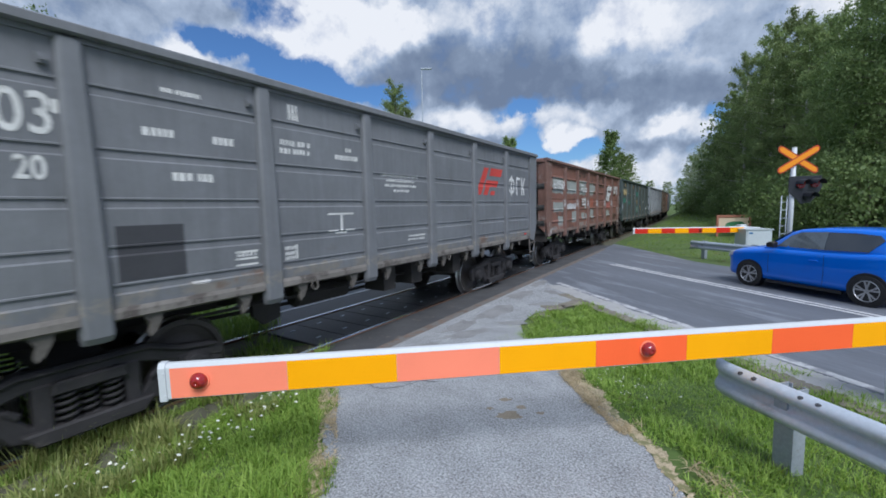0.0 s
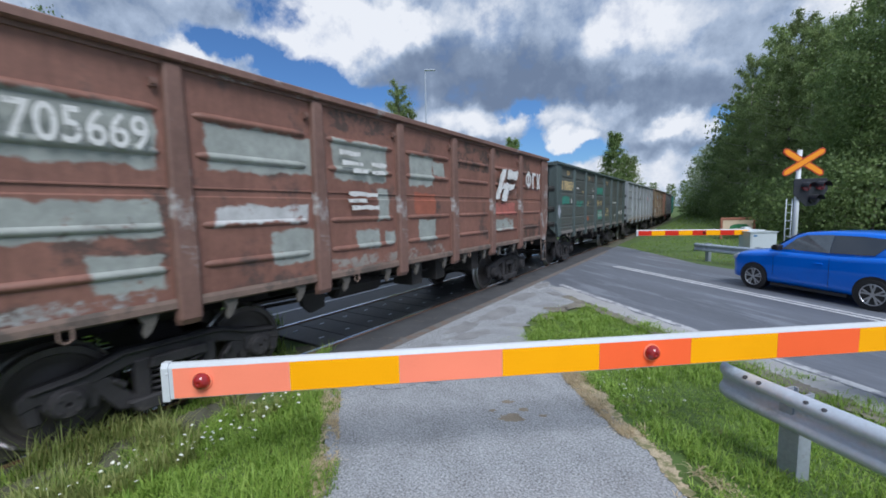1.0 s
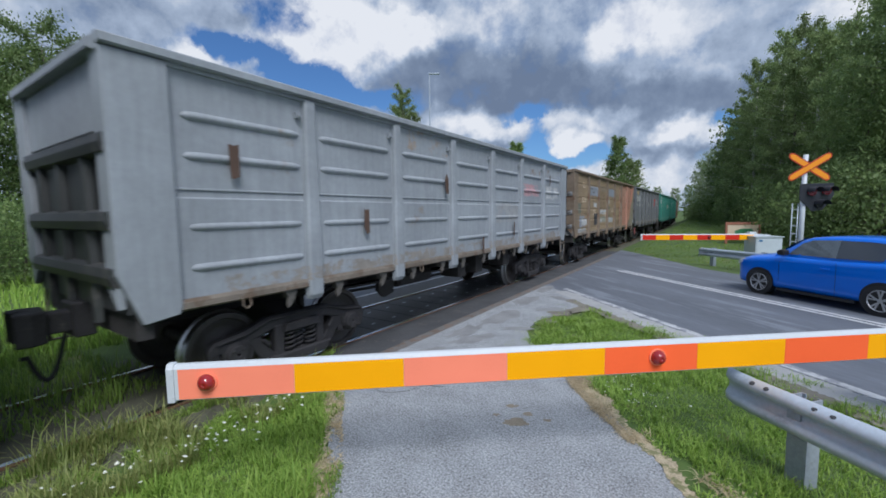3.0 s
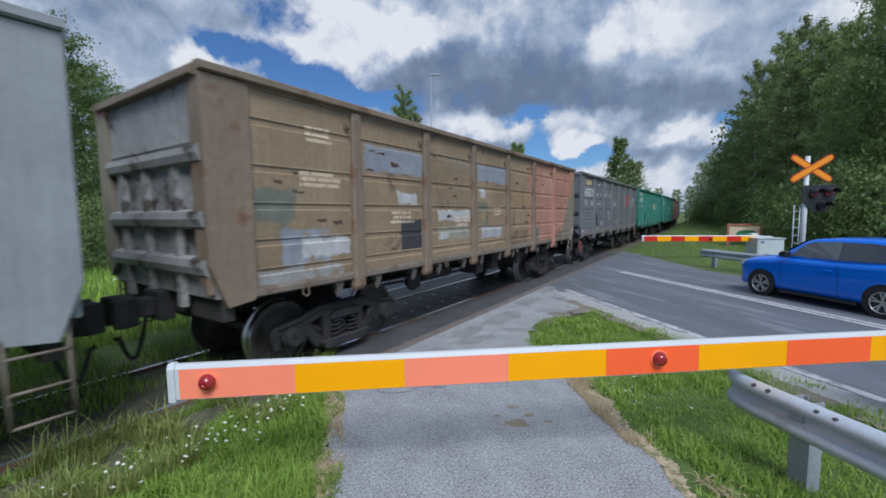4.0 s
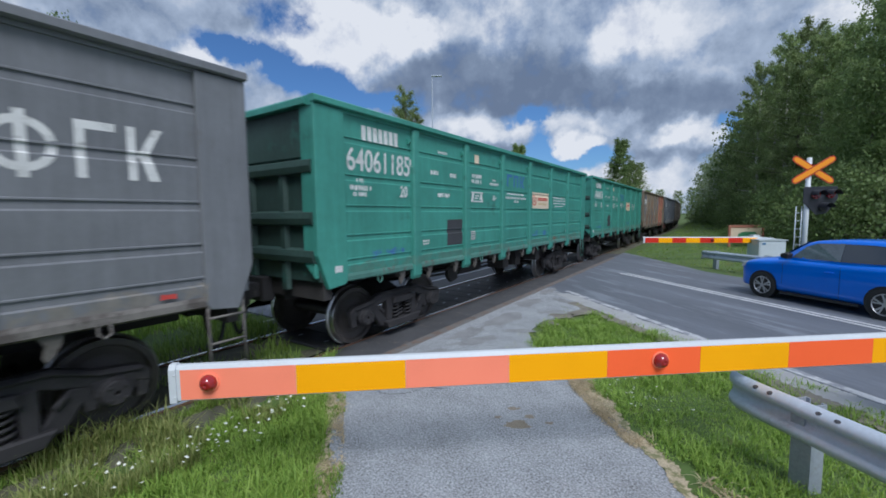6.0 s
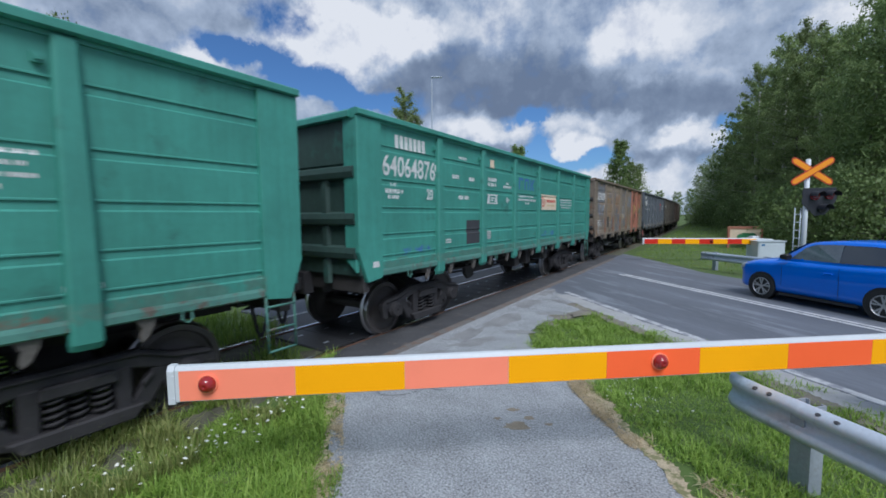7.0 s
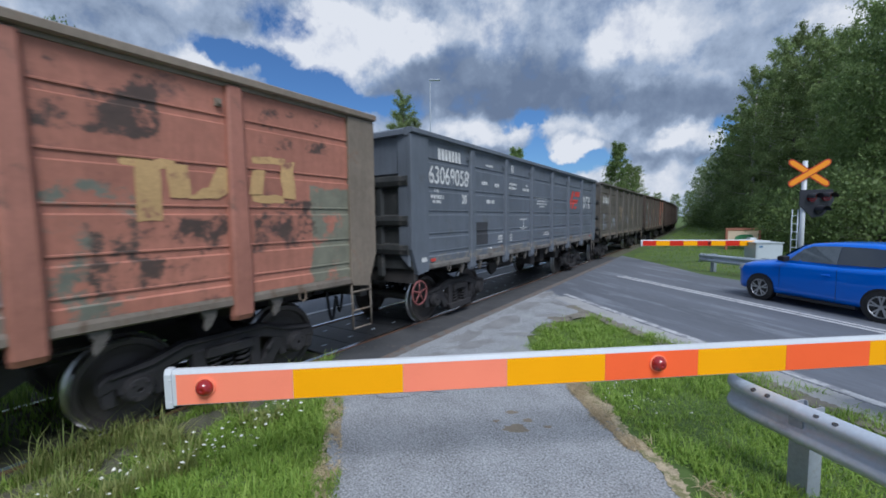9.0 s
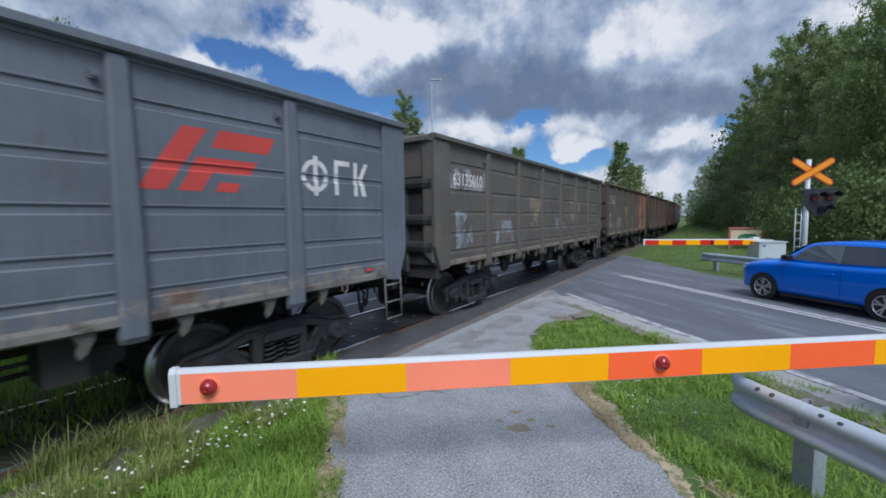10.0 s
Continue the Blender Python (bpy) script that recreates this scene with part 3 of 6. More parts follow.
def wheel_fill(bm):
    R = 0.478
    lathe(bm, [(-1.05, 0.01), (-1.05, 0.07), (-0.72, 0.085), (0.72, 0.085), (1.05, 0.07), (1.05, 0.01)], "x", (0, 0, 0), 14)
    for k in (-1, 1):
        lathe(bm, [(k * 0.68, 0.08), (k * 0.68, 0.14), (k * 0.735, 0.20), (k * 0.745, 0.36), (k * 0.705, 0.41), (k * 0.705, R + 0.028), (k * 0.735, R + 0.028), (k * 0.75, R + 0.004), (k * 0.825, R - 0.004), (k * 0.836, R - 0.012),
                   (k * 0.836, 0.405), (k * 0.80, 0.385), (k * 0.775, 0.30), (k * 0.79, 0.19), (k * 0.835, 0.14), (k * 0.835, 0.08)], "x", (0, 0, 0), 40)


MESHES = {}


def mesh_of(fill, bevel=0.0, smooth=False, *args):
    key = (fill, args)
    if key not in MESHES:
        MESHES[key] = made(fill, *args, bevel=bevel, smooth=smooth, name="wagon_piece")
    return MESHES[key]


TURNED = pose(0, 0, 0, 0, 0, 180)
WHEELS = []


def build_bogie(wagon, y, frame_mat, turning):
    bogie = tagged(new("bogie"), "black grimy cast steel four-wheel bogie")
    bogie.parent, bogie.matrix_basis = wagon, pose(0, y, 0)
    for m in (pose(0, 0, 0), TURNED):
        part("side_frame", mesh_of(side_frame_fill, 0.018), frame_mat, bogie, m=m)
        for k in (-0.17, 0.0, 0.17):
            part("spring", mesh_of(spring_fill, 0, True), frame_mat, bogie, m=m @ pose(1.06 if k else 1.0, k, 0))
        for k in (-0.925, 0.925):
            part("axle_box", mesh_of(axle_box_fill, 0.006), frame_mat, bogie, m=m @ pose(0, k, 0.478))
    part("bolster", mesh_of(bolster_fill), M_DARK, bogie)
    for k in (-0.925, 0.925):
        me = mesh_of(wheel_fill, 0, False)
        if len(me.materials) < 2:
            me.materials.append(M_WHEEL), me.materials.append(M_TREAD)
            for f in me.polygons:
                r = math.hypot(f.center.y, f.center.z)
                f.material_index = 1 if r > 0.468 else 0
                f.use_smooth = r < 0.3
        w = part("wheelset", me, M_WHEEL, bogie, m=pose(0, k, 0.478))
        if turning:
            WHEELS.append((w, k))
    return bogie


def build_wagon(paint, post_paint, sill_paint, label, ribbed=False, turning=True, handwheel=None, ladder=True, other=None, end_paint=None):
    w = thing("gondola_wagon", label, "freight wagon", "wagons of the train")
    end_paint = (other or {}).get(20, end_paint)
    panel = plain_panel if ribbed else flat_panel
    edges = [-5.99, *POSTS, 5.99]
    for m in (pose(0, 0, 0), TURNED):
        for i, (a, b) in enumerate(zip(edges, edges[1:])):
            mat = (other or {}).get(i, paint)
            part("side_panel", mesh_of(panel, 0, False, a, b), mat, w, m=m)
            if ribbed:
                for z in (3.16, 2.76, 2.04, 1.62):
                    part("pressed_rib", mesh_of(rib_fill, 0, True, round((a + b) / 2, 3), z), mat, w, m=m)
        for i, y in enumerate(POSTS):
            part("side_post", mesh_of(post_fill), (other or {}).get(10 + i, post_paint), w, m=m @ pose(0, y, 0))
            part("lug", mesh_of(lug_fill), post_paint, w, m=m @ pose(0, y - 0.17, 0))
            for d in (0.45, 1.25):
                part("hinge_bracket", mesh_of(bracket_fill), M_DUST, w, m=m @ pose(0, y + d - 1.73 * 0.5 + 0.05, 0))
        for d in (-5.3, -2.0, 1.4, 5.1):
            part("towing_loop", mesh_of(loop_fill), sill_paint, w, m=m @ pose(0, d, 0))
        part("corner_plate", mesh_of(corner_fill, 0.008), (other or {}).get(7, post_paint), w, m=m)
        part("top_rail", mesh_of(cope_fill), post_paint, w, m=m)
        part("side_sill", mesh_of(sill_fill), sill_paint, w, m=m)
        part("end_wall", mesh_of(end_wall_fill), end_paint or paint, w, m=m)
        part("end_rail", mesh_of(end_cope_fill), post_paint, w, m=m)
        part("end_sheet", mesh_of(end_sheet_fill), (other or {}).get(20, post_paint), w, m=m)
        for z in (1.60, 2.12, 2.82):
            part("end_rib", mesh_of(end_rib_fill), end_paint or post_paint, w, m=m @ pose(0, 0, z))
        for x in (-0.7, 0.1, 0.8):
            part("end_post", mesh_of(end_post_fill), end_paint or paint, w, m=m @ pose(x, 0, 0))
        part("coupler", mesh_of(coupler_fill, 0.015), M_BLACK, w, m=m)
        part("brake_hose", mesh_of(hose_fill, 0, True), M_BLACK, w, m=m)
    mirror = bmesh.new()
    corner_fill(mirror)
    for v in mirror.verts:
        v.co.y = -v.co.y
    for m in (pose(0, 0, 0), TURNED):
        if "corner_mirror" not in MESHES:
            MESHES["corner_mirror"] = finish(mirror, "corner_plate", 0.008)
        part("corner_plate", MESHES["corner_mirror"], post_paint, w, m=m)
    part("centre_sill", mesh_of(centre_sill_fill), M_DARK, w)
    for m in (pose(0, 0, 0), TURNED):
        part("headstock", mesh_of(headstock_fill), M_DARK, w, m=m)
    for y in POSTS:
        part("crossbeam", mesh_of(crossbeam_fill), M_DARK, w, m=pose(0, y, 0))
    part("floor", mesh_of(floor_fill), M_DARK, w)
    part("load", mesh_of(load_fill, 0, True), M_COAL, w, "black heaped bulk load")
    part("brake_gear", mesh_of(brake_fill), M_DARK, w)
    if ladder:
        part("step_ladder", mesh_of(ladder_fill, 0, True), sill_paint, w)
        part("step_ladder", mesh_of(ladder_fill, 0, True), sill_paint, w, m=TURNED)
    if handwheel:
        part("handbrake_wheel", mesh_of(handbrake_fill, 0, True), handwheel, w, "spoked handbrake wheel", m=pose(1.42, -6.2, 0.80))
    for y in (-4.325, 4.325):
        build_bogie(w, y, M_BLACK, turning)
    return w


def paint(name, colour, seed, **kw):
    kw.setdefault("rough", 0.55)
    kw.setdefault("scale", 2.2)
    m = material(name, colour, relief=0.12, seed=seed, **kw)
    # rain streaks down the sheets, and broad dusty smears
    nt = m.node_tree
    b = nt.nodes["Principled BSDF"]
    col = b.inputs["Base Color"].links[0].from_socket
    co = nt.nodes.new("ShaderNodeTexCoord")
    value = None
    for stretch, scale, power in (((9.0, 9.0, 0.7), 1.0, 0.42), ((1.0, 0.8, 1.3), 1.1, 0.6), ((30.0, 30.0, 1.5), 1.0, 0.3)):
        mp = nt.nodes.new("ShaderNodeMapping")
        mp.inputs["Scale"].default_value = stretch
        mp.inputs["Location"].default_value = (seed * 2.3, seed * 5.1, seed)
        wire(nt, co, mp, 3, 0)
        n = node(nt, "ShaderNodeTexNoise", Scale=scale, Detail=5.0, Roughness=0.6)
        wire(nt, mp, n)
        term = maths(nt, "MULTIPLY", maths(nt, "SUBTRACT", n.outputs[0], 0.5), power)
        value = term if value is None else maths(nt, "ADD", value, term)
    grey = nt.nodes.new("ShaderNodeCombineXYZ")
    for i in range(3):
        nt.links.new(maths(nt, "ADD", value, 1.0), grey.inputs[i])
    nt.links.new(blend(nt, 1.0, col, grey.outputs[0], "MULTIPLY"), b.inputs["Base Color"])
    return m


M_GREY = paint("grey_wagon_paint", (0.158, 0.168, 0.185), 1, vary=0.14, stain=(0.135, 0.135, 0.14), amount=0.14)
M_GREY_B = paint("blue_grey_wagon_paint", (0.117, 0.136, 0.166), 9, vary=0.14, stain=(0.10, 0.105, 0.11), amount=0.16)
M_REDB = paint("red_brown_wagon_paint", (0.195, 0.095, 0.073), 2, vary=0.4, stain=(0.09, 0.06, 0.052), amount=0.3)
M_REDPOST = paint("worn_red_brown_paint", (0.175, 0.10, 0.082), 12, vary=0.4, stain=(0.36, 0.35, 0.35), amount=0.3)
M_DARKG = paint("dark_green_grey_paint", (0.078, 0.088, 0.083), 3, vary=0.22, stain=(0.06, 0.062, 0.06), amount=0.25)
M_DARKPOST = paint("blue_green_grey_paint", (0.075, 0.10, 0.10), 13, vary=0.22, stain=(0.06, 0.07, 0.07), amount=0.25)
M_PALE = paint("pale_grey_paint", (0.275, 0.30, 0.33), 4, vary=0.2, stain=(0.24, 0.22, 0.20), amount=0.14)
M_TAN = paint("tan_paint", (0.27, 0.203, 0.132), 5, vary=0.35, stain=(0.13, 0.085, 0.06), amount=0.22)
M_TANPOST = paint("tan_post_paint", (0.20, 0.155, 0.115), 15, vary=0.35, stain=(0.15, 0.085, 0.055), amount=0.32)
M_ENDPALE = paint("dirty_pale_end_paint", (0.27, 0.275, 0.28), 28, vary=0.5, stain=(0.06, 0.05, 0.045), amount=0.4)
M_SALMON = paint("salmon_paint", (0.40, 0.21, 0.155), 25, vary=0.3, stain=(0.16, 0.085, 0.06), amount=0.2)
M_GREEN = paint("green_wagon_paint", (0.052, 0.25, 0.203), 6, vary=0.16, stain=(0.04, 0.17, 0.14), amount=0.2)
M_CAMO = paint("patched_paint", (0.25, 0.20, 0.155), 7, vary=0.45, stain=(0.15, 0.155, 0.18), amount=0.45, scale=1.4)
M_CAMOPOST = paint("rusty_tan_post_paint", (0.20, 0.165, 0.13), 27, vary=0.35, stain=(0.20, 0.105, 0.065), amount=0.3)
M_BRICK = paint("brick_red_paint", (0.38, 0.158, 0.112), 17, vary=0.3, stain=(0.13, 0.075, 0.065), amount=0.2)
M_BRICKPOST = paint("brick_red_post_paint", (0.35, 0.15, 0.11), 18, vary=0.3, stain=(0.15, 0.09, 0.07), amount=0.2)
M_OLIVE = paint("olive_brown_paint", (0.112, 0.102, 0.09), 8, vary=0.35, stain=(0.10, 0.095, 0.09), amount=0.35)
M_BROWN = paint("brown_wagon_paint", (0.105, 0.078, 0.066), 10, vary=0.35, stain=(0.08, 0.06, 0.052), amount=0.35)
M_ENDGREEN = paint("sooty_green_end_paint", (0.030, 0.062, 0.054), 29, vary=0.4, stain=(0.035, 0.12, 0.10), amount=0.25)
# soot on the ends, painted darker still to hold their shade
M_END = paint("sooty_shaded_end_paint", (0.036, 0.039, 0.04), 20, vary=0.4, stain=(0.09, 0.085, 0.08), amount=0.25)
M_SILL = paint("dusty_sill_paint", (0.16, 0.15, 0.14), 21, vary=0.4, rough=0.8, scale=6.0, stain=(0.08, 0.07, 0.065), amount=0.4)
M_SILLG = paint("dusty_green_sill_paint", (0.07, 0.19, 0.16), 22, vary=0.3, rough=0.8, scale=6.0, stain=(0.10, 0.09, 0.075), amount=0.35)
M_SILLR = paint("dusty_red_sill_paint", (0.17, 0.12, 0.10), 23, vary=0.4, rough=0.8, scale=6.0, stain=(0.10, 0.08, 0.07), amount=0.4)
M_SILLT = paint("dusty_tan_sill_paint", (0.17, 0.145, 0.12), 24, vary=0.4, rough=0.8, scale=6.0, stain=(0.13, 0.095, 0.07), amount=0.4)
M_WHITE = material("white_lettering", (0.62, 0.63, 0.63), 0.7, vary=0.3, scale=14.0, relief=0.05, stain=(0.35, 0.36, 0.36), amount=0.3)
M_YELLOW = material("buff_lettering", (0.55, 0.43, 0.22), 0.7, vary=0.3, scale=14.0, relief=0.05)
M_LOGO = material("red_lettering", (0.52, 0.06, 0.05), 0.6, vary=0.2, scale=10.0, relief=0.05)
M_CREAM = material("cream_sign", (0.68, 0.56, 0.42), 0.6, vary=0.12, scale=8.0, relief=0.03)
M_OCHRE = material("ochre_lettering", (0.48, 0.31, 0.14), 0.7, vary=0.4, scale=6.0, relief=0.05, stain=(0.26, 0.12, 0.085), amount=0.3)
M_BLUE = material("faded_blue_lettering", (0.05, 0.16, 0.34), 0.6, vary=0.2, scale=10.0, relief=0.03)
M_HATCH = material("black_stencil_patch", (0.045, 0.047, 0.055), 0.65, vary=0.25, scale=10.0, relief=0.1)
M_PATCH = material("pale_repaint", (0.34, 0.35, 0.35), 0.6, vary=0.3, scale=4.0, relief=0.08, stain=(0.22, 0.22, 0.22), amount=0.3)
M_PATCHB = material("blue_grey_repaint", (0.30, 0.33, 0.38), 0.6, vary=0.3, scale=4.0, relief=0.08, stain=(0.40, 0.40, 0.38), amount=0.3)
M_TURQ = material("turquoise_repaint", (0.05, 0.23, 0.18), 0.6, vary=0.3, scale=5.0, relief=0.08, stain=(0.08, 0.10, 0.09), amount=0.3)
M_RUSTMARK = material("orange_red_primer", (0.33, 0.10, 0.05), 0.8, vary=0.4, scale=8.0, relief=0.1)
M_SOOT = material("rubbed_rust", (0.09, 0.055, 0.04), 0.8, vary=0.4, scale=6.0, relief=0.15)
MARK_X = 1.4495


def repainted(m, rects):
    """Adds worn rectangles of other paint to a wagon's paint: (y0, y1, z0, z1, colour, wear)."""
    nt = m.node_tree
    b = nt.nodes["Principled BSDF"]
    col = b.inputs["Base Color"].links[0].from_socket
    co = nt.nodes.new("ShaderNodeTexCoord")
    sep = nt.nodes.new("ShaderNodeSeparateXYZ")
    wire(nt, co, sep, 3, 0)
    edge = node(nt, "ShaderNodeTexNoise", Scale=3.2, Detail=8.0, Roughness=0.7)
    worn = node(nt, "ShaderNodeTexNoise", Scale=2.6, Detail=10.0, Roughness=0.75)
    tone = node(nt, "ShaderNodeTexNoise", Scale=5.0, Detail=6.0, Roughness=0.7)
    for n in (edge, worn, tone):
        wire(nt, co, n, 3, 0)
    jitter = maths(nt, "MULTIPLY", maths(nt, "SUBTRACT", edge.outputs[0], 0.5), 0.26)
    shade = maths(nt, "MULTIPLY_ADD", maths(nt, "SUBTRACT", tone.outputs[0], 0.5), 1.1, 1.0)
    grey = nt.nodes.new("ShaderNodeCombineXYZ")
    for i in range(3):
        nt.links.new(shade, grey.inputs[i])
    y, z = sep.outputs[1], sep.outputs[2]
    for y0, y1, z0, z1, colour, wear in rects:
        across = maths(nt, "SUBTRACT", (y1 - y0) / 2, maths(nt, "ABSOLUTE", maths(nt, "SUBTRACT", y, (y0 + y1) / 2)))
        up = maths(nt, "SUBTRACT", (z1 - z0) / 2, maths(nt, "ABSOLUTE", maths(nt, "SUBTRACT", z, (z0 + z1) / 2)))
        inside = maths(nt, "MULTIPLY", maths(nt, "ADD", maths(nt, "MINIMUM", across, up), jitter), 35.0, clamp=True)
        left = maths(nt, "MULTIPLY", maths(nt, "SUBTRACT", wear, worn.outputs[0]), 14.0, clamp=True)
        tint = blend(nt, 1.0, colour, grey.outputs[0], "MULTIPLY")
        col = blend(nt, maths(nt, "MULTIPLY", inside, left), col, tint)
    nt.links.new(col, b.inputs["Base Color"])


def slanted(m, y0, z0, y1, z1, colour):
    """Other paint to the lower right of a slanting edge through two points of the side."""
    nt = m.node_tree
    b = nt.nodes["Principled BSDF"]
    col = b.inputs["Base Color"].links[0].from_socket
    co = nt.nodes.new("ShaderNodeTexCoord")
    sep = nt.nodes.new("ShaderNodeSeparateXYZ")
    wire(nt, co, sep, 3, 0)
    rag = node(nt, "ShaderNodeTexNoise", Scale=4.0, Detail=6.0, Roughness=0.7)
    wire(nt, co, rag, 3, 0)
    slope = (y1 - y0) / (z1 - z0)
    over = maths(nt, "SUBTRACT", sep.outputs[1], maths(nt, "MULTIPLY_ADD", maths(nt, "SUBTRACT", sep.outputs[2], z0), slope, y0))
    over = maths(nt, "ADD", over, maths(nt, "MULTIPLY", maths(nt, "SUBTRACT", rag.outputs[0], 0.5), 0.06))
    nt.links.new(blend(nt, maths(nt, "MULTIPLY", over, 60.0, clamp=True), col, colour), b.inputs["Base Color"])


PALEGREY, OFFWHITE, BLUEGREY, DULLGREEN, RUSTRED, DEEPBROWN = (0.30, 0.31, 0.31), (0.46, 0.47, 0.48), (0.24, 0.265, 0.31), (0.15, 0.16, 0.13), (0.30, 0.10, 0.065), (0.075, 0.05, 0.042)
SAGE = (0.29, 0.315, 0.30)
repainted(M_REDB, [
    (-5.75, -4.5, 2.60, 3.16, SAGE, 0.72), (-5.65, -4.5, 1.95, 2.30, SAGE, 0.66), (-5.1, -4.5, 1.42, 1.80, SAGE, 0.62), (-4.05, -2.62, 2.62, 3.12, SAGE, 0.72), (-4.0, -2.8, 2.02, 2.26, OFFWHITE, 0.62), (-3.35, -2.62, 1.50, 1.95, SAGE, 0.66),
    (-2.33, -1.20, 2.60, 3.19, SAGE, 0.74), (-1.45, -1.17, 2.00, 2.53, SAGE, 0.72), (-1.92, -1.41, 1.58, 1.88, SAGE, 0.68), (-1.3, -1.0, 1.6, 1.85, SAGE, 0.62), (-0.59, 0.15, 2.58, 3.16, SAGE, 0.72), (0.1, 0.51, 2.80, 3.08, SAGE, 0.70), (-0.48, 0.21, 2.06, 2.49, RUSTRED, 0.72), (-0.36, 0.20, 1.57, 2.00, SAGE, 0.70),
    (2.67, 4.0, 1.98, 2.32, (0.36, 0.12, 0.10), 0.62), (2.75, 3.9, 1.62, 1.9, SAGE, 0.6), (2.62, 4.1, 2.34, 3.2, (0.30, 0.22, 0.20), 0.46), (-5.9, -4.6, 1.3, 1.45, PALEGREY, 0.56), (-2.5, 0.6, 1.3, 1.48, (0.27, 0.25, 0.23), 0.55), (0.9, 2.5, 3.0, 3.5, DEEPBROWN, 0.55), (4.4, 5.9, 1.3, 1.7, DEEPBROWN, 0.55), (-2.4, -1.0, 3.3, 3.6, DEEPBROWN, 0.52)])
repainted(M_TAN, [
    (-5.95, -5.35, 2.06, 2.48, DULLGREEN, 0.66), (-5.6, -4.85, 1.52, 1.98, BLUEGREY, 0.6), (-5.3, -4.45, 1.58, 1.86, OFFWHITE, 0.6), (-6.0, -4.6, 1.28, 1.5, PALEGREY, 0.6), (-4.15, -2.7, 2.80, 3.22, BLUEGREY, 0.68), (-3.4, -2.85, 2.30, 2.54, OFFWHITE, 0.66), (-3.3, -2.75, 1.60, 1.84, BLUEGREY, 0.64),
    (-2.22, -1.01, 2.0, 2.23, OFFWHITE, 0.70), (-2.23, -1.04, 1.63, 1.91, (0.29, 0.285, 0.235), 0.70), (-2.2, -1.85, 1.66, 1.78, OFFWHITE, 0.62), (-2.2, -1.0, 3.05, 3.3, (0.235, 0.195, 0.145), 0.6), (-2.3, -2.0, 2.5, 3.2, (0.20, 0.13, 0.075), 0.52),
    (-0.68, 0.77, 2.86, 3.26, BLUEGREY, 0.70), (-0.55, -0.29, 2.50, 2.72, OFFWHITE, 0.68), (-0.49, 0.55, 1.58, 1.85, (0.38, 0.39, 0.40), 0.68), (-0.65, -0.15, 1.88, 2.42, DULLGREEN, 0.54), (1.2, 2.3, 2.3, 2.7, (0.30, 0.20, 0.12), 0.6), (1.0, 2.4, 1.3, 1.7, (0.17, 0.12, 0.085), 0.58), (2.2, 2.6, 1.4, 3.4, (0.36, 0.20, 0.15), 0.6)])
repainted(M_SALMON, [(2.5, 3.0, 2.4, 3.6, (0.25, 0.20, 0.14), 0.5), (2.7, 3.1, 1.28, 1.7, DULLGREEN, 0.6), (3.2, 4.2, 2.6, 3.4, (0.42, 0.25, 0.19), 0.55), (4.5, 5.6, 1.28, 1.5, (0.16, 0.12, 0.10), 0.58)])
slanted(M_SALMON, 5.53, 1.95, 6.50, 3.60, (0.215, 0.20, 0.15))
repainted(M_CAMO, [(-5.9, -4.5, 2.7, 3.45, (0.16, 0.17, 0.19), 0.62), (-5.5, -4.6, 2.1, 2.6, BLUEGREY, 0.52), (-3.9, -2.8, 1.9, 2.9, (0.27, 0.185, 0.12), 0.55), (-2.2, -1.0, 2.2, 3.2, (0.27, 0.16, 0.10), 0.52), (-0.6, 0.7, 2.0, 3.0, BLUEGREY, 0.5), (1.0, 2.4, 2.6, 3.3, BLUEGREY, 0.52), (1.2, 2.3, 1.5, 2.1, (0.26, 0.18, 0.12), 0.55), (-3.6, -2.7, 1.3, 1.7, DEEPBROWN, 0.5), (-5.9, -5.0, 1.3, 1.9, PALEGREY, 0.52)])
TURQ = (0.045, 0.20, 0.155)
repainted(M_DARKG, [(-5.75, -4.85, 2.27, 2.58, TURQ, 0.62), (-3.9, -2.85, 2.17, 2.45, TURQ, 0.56), (-0.62, 0.72, 2.74, 3.08, TURQ, 0.64), (-0.28, 0.57, 1.58, 2.03, TURQ, 0.68), (-0.21, 0.54, 1.68, 1.98, (0.24, 0.32, 0.28), 0.68), (-5.9, 5.9, 1.28, 1.44, (0.12, 0.115, 0.105), 0.52), (1.0, 2.4, 1.5, 1.8, (0.09, 0.11, 0.09), 0.52)])
repainted(M_BRICK, [(2.5, 3.4, 1.28, 2.5, DULLGREEN, 0.5), (5.3, 6.1, 1.28, 2.6, (0.19, 0.19, 0.145), 0.62), (2.7, 3.6, 2.9, 3.5, DEEPBROWN, 0.52), (3.0, 4.2, 1.5, 2.2, DEEPBROWN, 0.52), (4.5, 5.4, 1.8, 2.4, DEEPBROWN, 0.53), (4.6, 5.8, 3.0, 3.5, DEEPBROWN, 0.48)])
repainted(M_OLIVE, [(-5.9, -4.45, 2.72, 3.18, PALEGREY, 0.52), (-5.7, -5.0, 1.5, 2.3, BLUEGREY, 0.52), (-3.9, -2.9, 1.5, 2.1, BLUEGREY, 0.52), (-1.8, -0.9, 1.9, 2.7, (0.24, 0.19, 0.14), 0.55), (0.3, 1.4, 1.6, 2.4, BLUEGREY, 0.48), (2.0, 3.2, 2.0, 2.8, (0.22, 0.17, 0.12), 0.55)])
